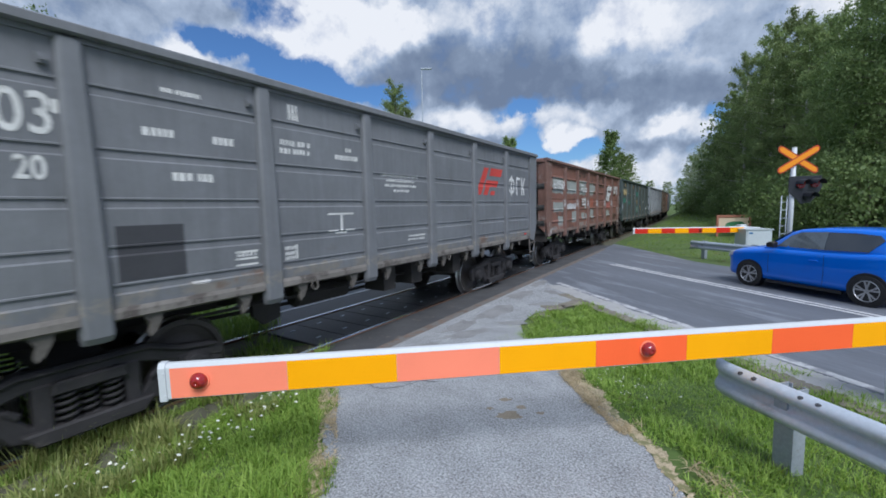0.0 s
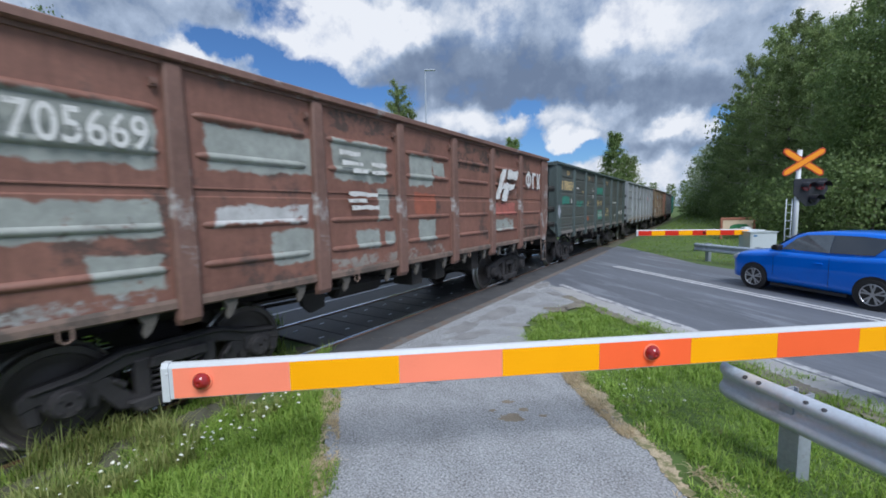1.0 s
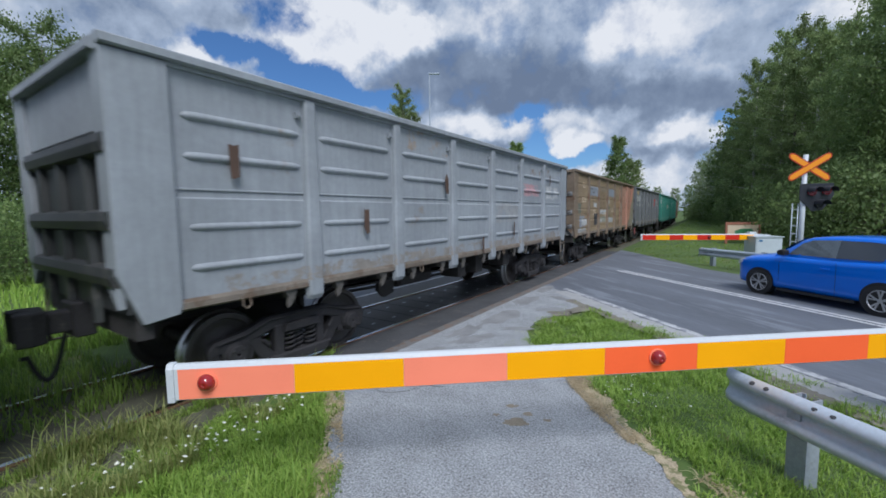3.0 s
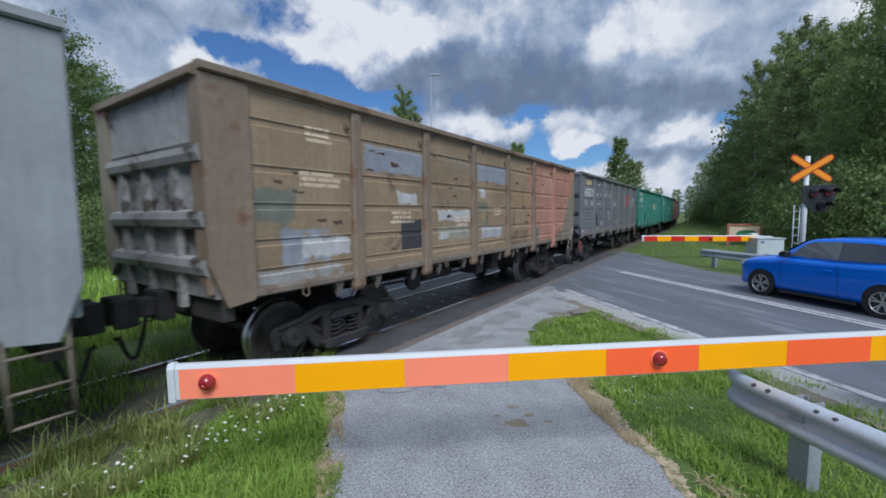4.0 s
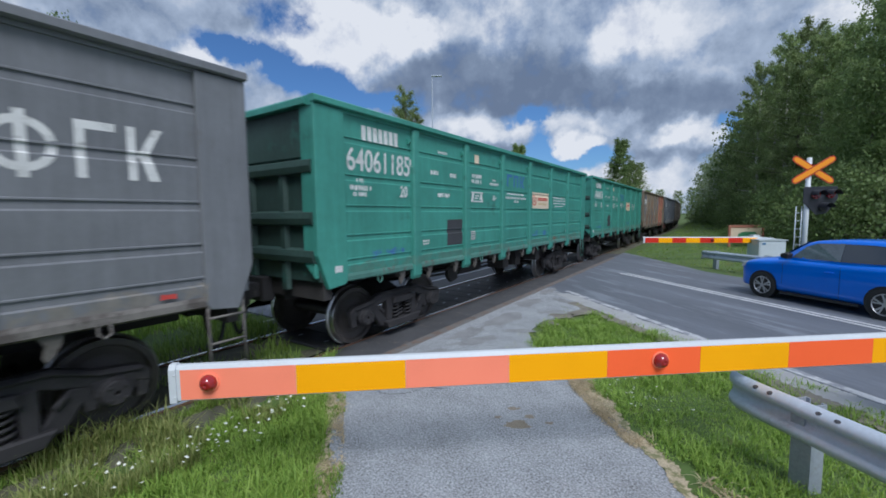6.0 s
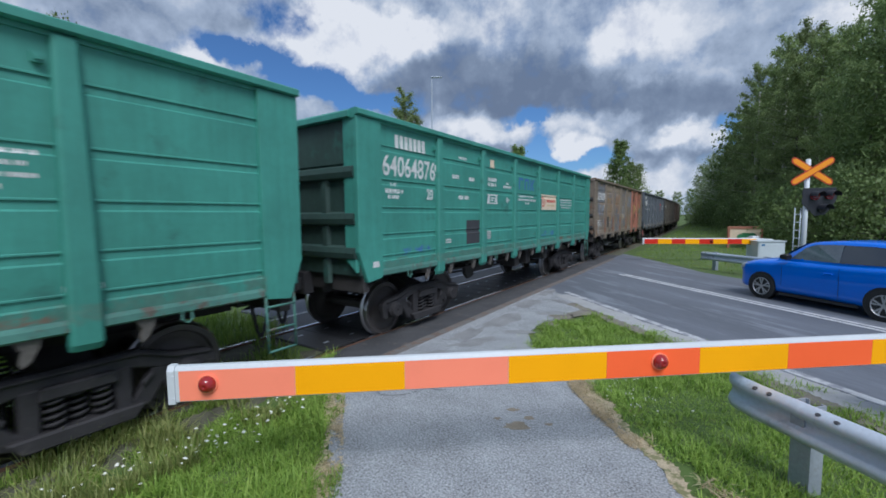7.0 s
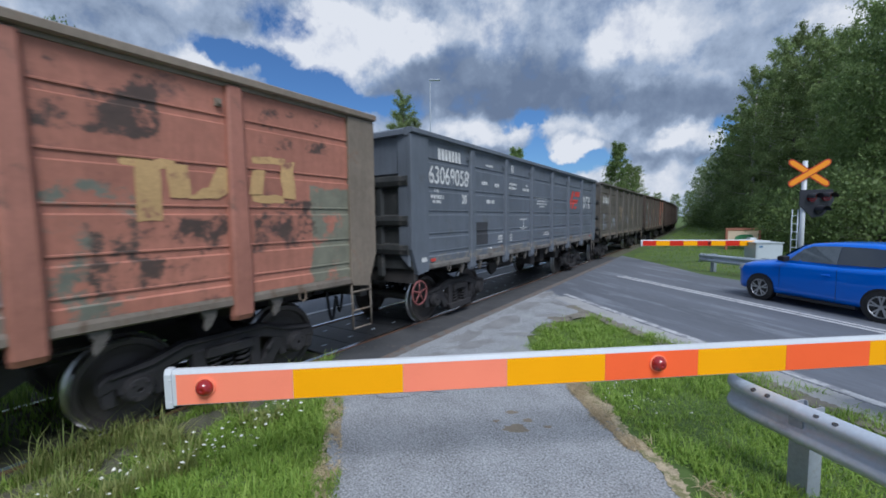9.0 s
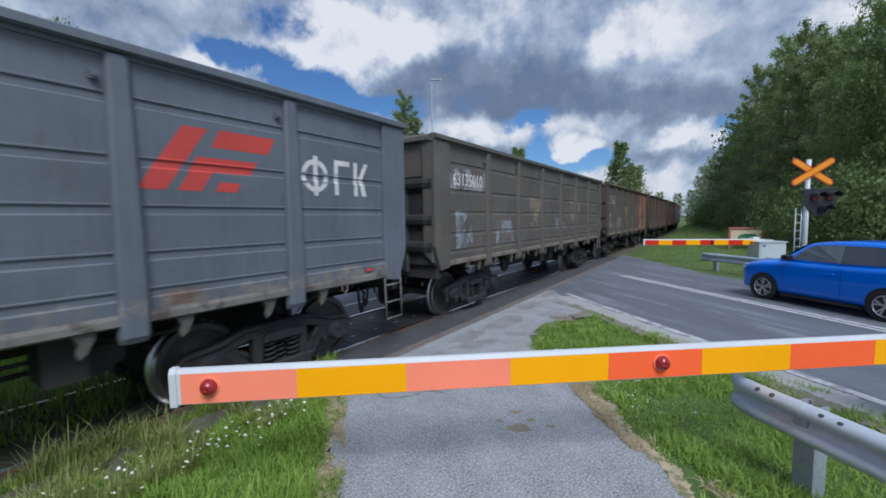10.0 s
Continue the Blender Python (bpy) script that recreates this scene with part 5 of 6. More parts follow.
for k, (side, posts, sill, label, ribbed, other, marks, wheel) in enumerate(DEFS):
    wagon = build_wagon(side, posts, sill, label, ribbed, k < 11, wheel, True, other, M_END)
    if marks:
        marks(wagon)
    WAGONS.append(wagon)


# ---- barriers ----
M_FLUO = material("fluorescent_red_film", (1.0, 0.15, 0.045), 0.6, vary=0.06, scale=10.0, relief=0.02, gloss=0.1)
M_FLUO2 = material("faded_red_film", (1.0, 0.28, 0.17), 0.6, vary=0.06, scale=10.0, relief=0.02, gloss=0.1)
M_AMBER = material("yellow_film", (1.0, 0.43, 0.0), 0.6, vary=0.06, scale=10.0, relief=0.02, gloss=0.1)
M_DEEPRED = material("deep_red_film", (0.62, 0.035, 0.02), 0.6, vary=0.06, scale=10.0, relief=0.02, gloss=0.1)
M_WHITEMETAL = material("white_metal", (0.56, 0.60, 0.64), 0.45, vary=0.12, scale=6.0, relief=0.04)
M_LENS = material("red_lens", (0.28, 0.012, 0.014), 0.12, vary=0.2, scale=8.0, relief=0.0, coat=0.8)
M_PLASTIC = material("black_plastic", (0.02, 0.02, 0.022), 0.45, vary=0.2, scale=8.0, relief=0.05)


def beam_core_fill(bm, length):
    prism(bm, [(-0.028, -0.27), (-0.028, -0.03), (-0.012, 0.0), (0.03, 0.0), (0.03, -0.27)], "x", 0.02, length)


def beam_cap_fill(bm):
    prism(bm, [(-0.036, -0.285), (-0.036, -0.03), (-0.015, 0.008), (0.036, 0.008), (0.036, -0.285)], "x", -0.03, 0.022)
    for z in (-0.24, -0.07):
        box(bm, 0.0, 0.024, -0.040, -0.034, z - 0.006, z + 0.006)


def beam_lamp_fill(bm):
    lathe(bm, [(0.0, 0.005), (0.0, 0.062), (-0.02, 0.064), (-0.035, 0.056), (-0.055, 0.046), (-0.068, 0.028), (-0.073, 0.005)], "y", (0, 0, 0), 20)


def build_barrier(name, label, m, length, step, reds, lamps, post_at=(0.0, 0.0)):
    b = thing(name, label, "barrier", "", m)
    part("beam", mesh_of(beam_core_fill, 0.004, False, length), M_WHITEMETAL, b, "white metal beam")
    part("end_cap", mesh_of(beam_cap_fill, 0.004), M_WHITEMETAL, b)
    n = int((length - 0.1) / step)
    for i in range(n):
        me = made(lambda bm: box(bm, 0.05 + step * i + 0.001, 0.05 + step * (i + 1) - 0.001, -0.031, -0.0285, -0.262, -0.034), name="band")
        part("reflective_band", me, M_AMBER if i % 2 else reds[min(i // 2, len(reds) - 1)], b)
    for s in lamps:
        part("warning_lamp", mesh_of(beam_lamp_fill, 0, True), M_LENS, b, "round red warning lamp", m=pose(s, -0.030, -0.135))
        part("lamp_rim", made(lambda bm: lathe(bm, [(0.0, 0.06), (0.0, 0.074), (-0.012, 0.074), (-0.012, 0.06)], "y", (0, 0, 0), 20), name="lamp_rim"), M_PLASTIC if len(reds) == 1 else M_FLUO2, b, m=pose(s, -0.030, -0.135))
    # the drive post at the hinged end
    part("drive_post", made(lambda bm: (box(bm, length - 0.15 + post_at[0], length + 0.15 + post_at[0], 0.04 + post_at[1], 0.34 + post_at[1], -1.09, 0.02), box(bm, length - 0.06, length + 0.02 + post_at[0], 0.03, 0.05 + post_at[1], -0.2, -0.05)), bevel=0.02, name="drive_post"), M_WHITEMETAL, b, "white metal drive post")
    return b


ang = math.degrees(math.atan2(5.13 - 1.31, 7.04 - 2.54))
build_barrier("barrier_arm", "lowered red and yellow banded barrier arm across the path", pose(2.53, 1.30, 1.05, 0, 0, ang), 7.0, 0.838, [M_FLUO2, M_FLUO2, M_FLUO], (0.255, 3.87))
far_ang = math.degrees(math.atan2(22.7 - 20.74, 7.21 - 3.04))
build_barrier("barrier_arm", "lowered red and yellow banded barrier arm across the road", pose(3.03, 20.74, 1.06, 0, 0, far_ang), 4.80, 0.585, [M_DEEPRED], (2.9,), (0.62, 1.25))

# ---- guard rails ----
W_BEAM = [(0.0, 0.155), (-0.035, 0.150), (-0.075, 0.115), (-0.080, 0.075), (-0.045, 0.045), (-0.005, 0.02), (-0.005, -0.02), (-0.045, -0.045), (-0.080, -0.075), (-0.075, -0.115), (-0.035, -0.150), (0.0, -0.155)]


def rail_strip(bm, path):
    """A corrugated steel strip along a path of (u, n, z); its face looks down n."""
    rows = []
    for u, n, z, k in path:
        rows.append([un(u, n + q * k + 0.08, z + p) for q, p in W_BEAM])
    a = sheet(bm, rows)
    rows = [[un(u, n + q * k + 0.084, z + p) for q, p in W_BEAM] for u, n, z, k in path]
    sheet(bm, rows)


def guard_post_fill(bm):
    prism(bm, [(-0.075, -0.05), (0.075, -0.05), (0.075, 0.08), (0.04, 0.08), (0.04, 0.07), (0.065, 0.07), (0.065, -0.04), (-0.065, -0.04), (-0.065, 0.07), (-0.04, 0.07), (-0.04, 0.08), (-0.075, 0.08)], "z", -0.3, 0.68)
    box(bm, -0.05, 0.05, -0.10, -0.05, 0.45, 0.66)


def bolt_fill(bm):
    lathe(bm, [(0.0, 0.002), (0.0, 0.022), (-0.008, 0.020), (-0.011, 0.002)], "y", (0, 0, 0), 8)


def build_guard_rail(label, u0, length, n, z, end):
    g = thing("guard_rail", label, "guard rail")
    path = [(u0 + s, n + d, z - h, k) for s, d, h, k in end] + [(u0 + 0.55 + i * 0.5, n, z, 1.0) for i in range(int(length / 0.5))]
    bm = bmesh.new()
    rail_strip(bm, path)
    part("rail_strip", bm, M_GALV, g, smooth=True)
    # a second sheet lapped over the first
    bm = bmesh.new()
    rail_strip(bm, [(u0 + 0.62 + i * 0.5, n - 0.006, z, 1.0) for i in range(int(length / 0.5) - 1)])
    part("rail_strip", bm, M_GALV, g, smooth=True)
    turn = math.degrees(math.atan2(UWAY[1], UWAY[0]))
    u = u0 + 0.62
    while u < u0 + length:
        part("post", mesh_of(guard_post_fill), M_GALVPOST, g, m=pose(*un(u, n + 0.15), 0, 0, turn))
        u += 2.0
    for s in (0.30, 0.42, 0.78, 0.90, 2.8):
        part("bolt", mesh_of(bolt_fill), M_HATCH, g, m=pose(*un(u0 + s, n - 0.006 + 0.03, z + 0.128), -60, 0, turn))
    return g


build_guard_rail("galvanised corrugated steel guard rail beside the path", 1.30, 9.0, 7.30, 0.545, [(0.0, 0.05, 0.0, 0.55), (0.1, 0.015, 0.0, 0.9), (0.3, 0.0, 0.0, 1.0)])
build_guard_rail("galvanised steel guard rail beyond the road", -9.3, 9.0, 17.6, 0.50, [(0.0, 0.05, 0.05, 0.55), (0.1, 0.015, 0.0, 0.9), (0.3, 0.0, 0.0, 1.0)])

# ---- signal, cabinet, board, street lamp ----
M_SIGNX = material("orange_sign_face", (0.85, 0.30, 0.01), 0.5, vary=0.08, scale=8.0, relief=0.02)
M_SIGNEDGE = material("red_sign_edge", (0.45, 0.05, 0.02), 0.5, vary=0.08, scale=8.0, relief=0.02)
M_SIGNALBOX = material("signal_housing", (0.022, 0.025, 0.034), 0.5, vary=0.2, scale=8.0, relief=0.05)
M_CABINET = material("pale_cabinet_paint", (0.50, 0.56, 0.62), 0.5, vary=0.12, scale=4.0, relief=0.04, stain=(0.36, 0.40, 0.44), amount=0.15)
M_BOARDFRAME = material("red_brown_board_frame", (0.36, 0.15, 0.10), 0.7, vary=0.2, scale=5.0, relief=0.1)
M_BOARDGREEN = material("green_board_field", (0.04, 0.20, 0.09), 0.6, vary=0.3, scale=5.0, relief=0.05, stain=(0.5, 0.5, 0.42), amount=0.3)


def build_signal():
    face = 33.0
    s = thing("crossing_signal", "level crossing signal post with an orange cross and red lamps", "railway signal", "", pose(8.12, 16.9, -0.18, 0, 0, face))
    part("post", made(lambda bm: lathe(bm, [(-0.2, 0.005), (-0.2, 0.075), (4.0, 0.065), (4.01, 0.005)], "z", (0, 0, 0), 14), smooth=True, name="post"), M_WHITEMETAL, s, "pale steel post")

    def arm(bm, grow, y0, y1):
        prism(bm, [(-0.68 - grow, -0.06 - grow), (-0.60, -0.085 - grow), (0.60, -0.085 - grow), (0.68 + grow, -0.06 - grow), (0.72 + grow, 0), (0.68 + grow, 0.06 + grow), (0.60, 0.085 + grow), (-0.60, 0.085 + grow), (-0.68 - grow, 0.06 + grow), (-0.72 - grow, 0)], "y", y0, y1)
    for i, a in enumerate((31, -31)):
        y = -0.10 - 0.02 * i
        back = part("cross_arm", made(lambda bm: arm(bm, 0.022, 0, 0.012), name="cross_arm"), M_SIGNEDGE, s, "orange sign arm with a red edge", m=pose(0.05, y, 3.62, 0, a, 0))
        part("sign_face", made(lambda bm: arm(bm, -0.012, -0.004, 0), name="sign_face"), M_SIGNX, back)
    part("backboard", made(lambda bm: prism(bm, [(-0.20, 2.62), (-0.20, 3.10), (0.82, 3.12), (0.86, 2.75), (0.72, 2.52), (0.52, 2.28), (0.20, 2.24), (0.10, 2.35)], "y", -0.10, -0.08), bevel=0.005, name="backboard"), M_SIGNALBOX, s, "dark signal backboard")
    for x, z, mat in ((0.16, 2.86, M_LENS), (0.60, 2.88, M_LENS), (0.40, 2.47, M_PLASTIC)):
        part("signal_lamp", made(lambda bm: lathe(bm, [(0.0, 0.003), (0.0, 0.13), (-0.05, 0.13), (-0.05, 0.115), (-0.03, 0.08), (-0.025, 0.003)], "y", (x, -0.105, z), 18), smooth=False, name="signal_lamp"), mat, s, "dark red signal lamp" if mat is M_LENS else "unlit signal lamp")

        def hood(bm):
            rows = []
            for i in range(9):
                a = math.radians(0 + 180 * i / 8)
                rows.append([(x + 0.145 * math.cos(a), -0.105 + y, z + 0.145 * math.sin(a) + (0.0 if y > -0.1 else -0.02)) for y in (0.0, -0.28)])
            sheet(bm, rows)
            sheet(bm, [[(p[0], p[1], p[2] + 0.008) for p in r] for r in rows])
        part("hood", made(hood, smooth=True, name="hood"), M_SIGNALBOX, s)
    ladder = made(lambda bm: ([tube(bm, [(x, 0.02, 0.2), (x, 0.02, 2.5)], 0.014, 6) for x in (-0.30, -0.12)], [tube(bm, [(-0.30, 0.02, 0.3 + 0.25 * i), (-0.12, 0.02, 0.3 + 0.25 * i)], 0.010, 6) for i in range(9)]), smooth=True, name="ladder")
    part("ladder", ladder, M_GALV, s, "narrow steel ladder")


def build_cabinet():
    c = thing("equipment_cabinet", "pale blue-grey metal equipment cabinet on the grass", "cabinet", "", pose(7.66, 22.65, -0.05, 0, 0, 28))
    part("body", made(lambda bm: box(bm, -0.50, 0.58, -0.3, 0.5, 0.0, 0.98), bevel=0.012, name="body"), M_CABINET, c)
    part("lid", made(lambda bm: prism(bm, [(-0.54, 0.98), (-0.54, 1.02), (0.04, 1.06), (0.62, 1.02), (0.62, 0.98)], "y", -0.34, 0.54), name="lid"), M_CABINET, c)
    part("door", made(lambda bm: box(bm, -0.45, 0.53, -0.315, -0.302, 0.06, 0.93), bevel=0.004, name="door"), M_CABINET, c)
    part("label_plate", made(lambda bm: box(bm, -0.38, -0.24, -0.322, -0.317, 0.8, 0.88), name="label_plate"), M_BLUE, c)


def build_board():
    b = thing("notice_board", "notice board in a red-brown frame on posts", "notice board", "", pose(6.55, 29.6, -0.2, 0, 0, 25))
    part("panel", made(lambda bm: box(bm, -0.1, 1.6, -0.02, 0.02, 0.55, 1.45), name="panel"), M_CREAM, b)
    part("frame", made(lambda bm: (box(bm, -0.2, 1.7, -0.05, 0.05, 1.45, 1.6), box(bm, -0.2, -0.08, -0.05, 0.05, -0.1, 1.45), box(bm, 1.58, 1.7, -0.05, 0.05, -0.1, 1.45)), bevel=0.008, name="frame"), M_BOARDFRAME, b)
    part("map_field", made(lambda bm: prism(bm, [(0.25, 0.75), (0.7, 0.68), (1.3, 0.7), (1.42, 0.95), (1.25, 1.2), (0.7, 1.22), (0.35, 1.12)], "y", -0.028, -0.024), name="map_field"), M_BOARDGREEN, b)


def build_street_lamp():
    s = thing("street_lamp", "tall thin grey street lamp with a flat head", "street lamp", "", pose(-29.1, 49.0, -0.1, 0, 0, 34))
    part("pole", made(lambda bm: tube(bm, [(0, 0, -0.5), (0, 0, 10), (0, 0, 22.2)], [0.16, 0.12, 0.07], 8), name="pole"), M_GALV, s)
    part("lamp_head", made(lambda bm: (box(bm, -0.1, 1.45, -0.18, 0.18, 22.12, 22.28)), bevel=0.03, name="lamp_head"), M_GALV, s)


build_signal()
build_cabinet()
build_board()
build_street_lamp()

# ---- the blue car ----
M_CAR = material("blue_car_paint", (0.0, 0.16, 0.78), 0.34, metal=0.1, vary=0.04, scale=4.0, relief=0.0, coat=0.75, gloss=0.3)
M_TYRE = material("tyre_rubber", (0.022, 0.022, 0.024), 0.8, vary=0.3, scale=10.0, relief=0.2)
M_RIM = material("alloy_rim", (0.55, 0.56, 0.58), 0.3, metal=0.9, vary=0.1, scale=8.0, relief=0.0)
M_TRIM = material("car_black_trim", (0.015, 0.015, 0.017), 0.4, vary=0.1, scale=8.0, relief=0.0)
M_GLASS = material("dark_car_glass", (0.045, 0.055, 0.07), 0.06, vary=0.1, scale=2.0, relief=0.0, coat=1.0)
# an opaque pane: pale mottled grey painted for the brightness seen through it
M_FRONTGLASS = material("glass_with_painted_daylight", (0.12, 0.145, 0.165), 0.05, vary=0.5, scale=5.0, relief=0.0, coat=1.0)
M_LAMPGLASS = material("headlamp_glass", (0.55, 0.58, 0.62), 0.1, vary=0.2, scale=8.0, relief=0.0, coat=1.0)


def build_car():
    heading = math.degrees(math.atan2(0.685, -0.728))
    c = thing("car", "bright blue small hatchback car waiting on the road", "car", "", pose(*un(-3.94, 15.05), 0, 0, heading))
    # stations along the car: place, floor, shoulder height, crown, half width
    st = [(0.72, 0.36, 0.66, 0.69, 0.50), (0.70, 0.26, 0.76, 0.80, 0.64), (0.63, 0.21, 0.82, 0.87, 0.75), (0.48, 0.20, 0.88, 0.95, 0.82), (0.15, 0.19, 0.93, 1.005, 0.855), (-0.25, 0.19, 0.97, 1.045, 0.86), (-0.6, 0.19, 1.0, 1.06, 0.86), (-1.2, 0.19, 1.01, 1.04, 0.86), (-1.8, 0.19, 1.02, 1.05, 0.86),
          (-2.2, 0.19, 1.035, 1.06, 0.868), (-2.55, 0.20, 1.06, 1.09, 0.868), (-2.8, 0.24, 1.08, 1.11, 0.84), (-2.97, 0.32, 1.06, 1.09, 0.77), (-3.03, 0.45, 0.96, 0.98, 0.68)]
    bm = bmesh.new()
    rows = []
    for x, zb, zs, zc, w in st:
        half = [(0.0, zb), (w * 0.72, zb), (w * 0.95, zb + 0.06), (w * 0.985, zb + 0.16), (w * 0.975, 0.5 * (zb + zs) - 0.02), (w * 1.0, zs - 0.12), (w * 0.985, zs - 0.05), (w * 0.93, zs), (w * 0.6, zc - 0.01), (0.0, zc)]
        rows.append([(x, y, z) for y, z in half] + [(x, -y, z) for y, z in half[-2:0:-1]] + [(x, *half[0])])
    sheet(bm, rows)
    bmesh.ops.remove_doubles(bm, verts=bm.verts, dist=0.0005)
    bmesh.ops.contextual_create(bm, geom=[e for e in bm.edges if e.is_boundary])
    part("body", bm, M_CAR, c, smooth=True)
    # cabin: place, base height, roof height, half width below and above
    cab = [(-0.26, 1.0, 1.03, 0.74, 0.66), (-0.55, 1.01, 1.24, 0.775, 0.65), (-0.82, 1.02, 1.42, 0.795, 0.64), (-1.02, 1.02, 1.495, 0.80, 0.64), (-1.5, 1.02, 1.535, 0.805, 0.64), (-2.1, 1.03, 1.54, 0.805, 0.64), (-2.55, 1.04, 1.515, 0.80, 0.63), (-2.84, 1.04, 1.465, 0.785, 0.61), (-3.0, 1.05, 1.12, 0.72, 0.62)]
    bm = bmesh.new()
    rows = []
    for x, zb, zt, wb, wt in cab:
        half = [(wb, zb - 0.05), (wb, zb), (wt + 0.025, zt - min(0.06, (zt - zb) * 0.4)), (wt - 0.03, zt - 0.012), (wt * 0.5, zt + 0.006), (0, zt + 0.012)]
        rows.append([(x, y, z) for y, z in half] + [(x, -y, z) for y, z in half[-2::-1]])
    sheet(bm, rows)
    part("cabin", bm, M_CAR, c, smooth=True)

    def side_y(x, z):
        for a, b in zip(cab, cab[1:]):
            if b[0] <= x <= a[0]:
                k = (x - a[0]) / (b[0] - a[0])
                zb, zt, wb, wt = (a[i] + k * (b[i] - a[i]) for i in (1, 2, 3, 4))
                f = max(0, min(1, (z - zb) / max(0.05, zt - 0.06 - zb)))
                return wb + f * (wt + 0.025 - wb)
        return 0.78
    panes = {"side_window": [(-0.60, 1.07), (-0.88, 1.35), (-1.08, 1.43), (-1.62, 1.46), (-1.62, 1.07)], "rear_side_window": [(-1.632, 1.07), (-1.632, 1.454), (-2.15, 1.455), (-2.50, 1.425), (-2.60, 1.33), (-2.40, 1.09)]}
    for name, outline in panes.items():
        for k in (-1, 1):
            bm = bmesh.new()
            vs = [bm.verts.new((x, k * (side_y(x, z) + 0.02), z)) for x, z in outline]
            vs2 = [bm.verts.new((x, k * (side_y(x, z) - 0.012), z)) for x, z in outline]
            bm.faces.new(vs), bm.faces.new(vs2[::-1])
            for i in range(len(vs)):
                bm.faces.new((vs[i], vs[(i + 1) % len(vs)], vs2[(i + 1) % len(vs)], vs2[i]))
            part(name, bm, M_FRONTGLASS if name == "side_window" else M_GLASS, c, "grey window glass with the light behind it painted in" if name == "side_window" else "dark tinted window glass")
    bm = bmesh.new()
    sheet(bm, [[(-0.30, -0.63, 1.09), (-0.30, 0.63, 1.09)], [(-0.55, -0.61, 1.275), (-0.55, 0.61, 1.275)], [(-0.81, -0.58, 1.45), (-0.81, 0.58, 1.45)]])
    part("windscreen", bm, M_GLASS, c, "dark windscreen")
    bm = bmesh.new()
    sheet(bm, [[(-2.82, -0.5, 1.43), (-2.82, 0.5, 1.43)], [(-3.01, -0.56, 1.13), (-3.01, 0.56, 1.13)]])
    part("rear_window", bm, M_GLASS, c)
    for k in (-1, 1):
        part("mirror", made(lambda bm: prism(bm, [(-0.66, 1.04), (-0.50, 1.06), (-0.48, 1.14), (-0.56, 1.19), (-0.68, 1.17)], "y", k * 0.82, k * 0.99), bevel=0.02, name="mirror"), M_TRIM, c, "black door mirror")
        part("sill_trim", made(lambda bm: prism(bm, [(-0.45, 0.17), (-2.02, 0.17), (-2.02, 0.23), (-0.45, 0.23)], "y", k * 0.80, k * 0.858), name="sill_trim"), M_TRIM, c)
        part("headlamp", made(lambda bm: prism(bm, [(0.66, 0.70), (0.50, 0.76), (0.36, 0.85), (0.50, 0.87), (0.63, 0.81)], "y", k * 0.62, k * 0.795), bevel=0.015, name="headlamp"), M_LAMPGLASS, c, "clear headlamp")
        part("tail_lamp", made(lambda bm: prism(bm, [(-2.86, 0.80), (-3.0, 0.80), (-2.98, 1.02), (-2.80, 1.03)], "y", k * 0.62, k * 0.80), bevel=0.012, name="tail_lamp"), M_LENS, c, "red tail lamp")
        part("door_line", made(lambda bm: (box(bm, -1.662, -1.658, k * 0.856, k * 0.8605, 0.27, 0.96), box(bm, -0.472, -0.468, k * 0.856, k * 0.8605, 0.42, 0.90)), name="door_line"), M_TRIM, c)
        part("door_handle", made(lambda bm: box(bm, -1.55, -1.38, k * 0.855, k * 0.885, 0.80, 0.835), bevel=0.008, name="door_handle"), M_CAR, c)
        for x in (0.0, -2.45):
            part("wheel_arch", made(lambda bm: lathe(bm, [(k * 0.70, 0.005), (k * 0.70, 0.345), (k * 0.866, 0.345), (k * 0.866, 0.33), (k * 0.862, 0.005)], "y", (x, 0, 0.335), 28), name="wheel_arch"), M_TRIM, c, "black wheel arch")
            wheel = part("wheel", made(lambda bm: lathe(bm, [(k * 0.72, 0.20), (k * 0.72, 0.29), (k * 0.74, 0.313), (k * 0.85, 0.313), (k * 0.872, 0.295), (k * 0.876, 0.225), (k * 0.868, 0.215), (k * 0.80, 0.20)], "y", (x, 0, 0.313), 28), name="tyre"), M_TYRE, c, "black tyre on an alloy rim")

            def rim(bm):
                lathe(bm, [(k * 0.80, 0.20), (k * 0.872, 0.218), (k * 0.878, 0.21), (k * 0.855, 0.192)], "y", (x, 0, 0.313), 28)
                lathe(bm, [(k * 0.80, 0.004), (k * 0.80, 0.05), (k * 0.87, 0.045), (k * 0.872, 0.004)], "y", (x, 0, 0.313), 14)
                for i in range(5):
                    for d in (-0.2, 0.2):
                        a = 2 * math.pi * i / 5 + 0.3
                        b = a + d
                        p = [(0.04 * math.cos(a - 0.35), 0.04 * math.sin(a - 0.35)), (0.04 * math.cos(a + 0.35), 0.04 * math.sin(a + 0.35)), (0.205 * math.cos(b + 0.09), 0.205 * math.sin(b + 0.09)), (0.205 * math.cos(b - 0.09), 0.205 * math.sin(b - 0.09))]
                        prism(bm, [(x + u, 0.313 + v) for u, v in p], "y", k * 0.845, k * (0.868 + 0.002 * (d > 0)))
            part("rim", made(rim, name="rim"), M_RIM, wheel)
    part("licence_plate", made(lambda bm: box(bm, 0.715, 0.73, -0.22, 0.22, 0.42, 0.53), name="licence_plate"), M_WHITEMETAL, c)
    part("grille", made(lambda bm: box(bm, 0.66, 0.72, -0.45, 0.45, 0.33, 0.56), bevel=0.02, name="grille"), M_TRIM, c)


build_car()


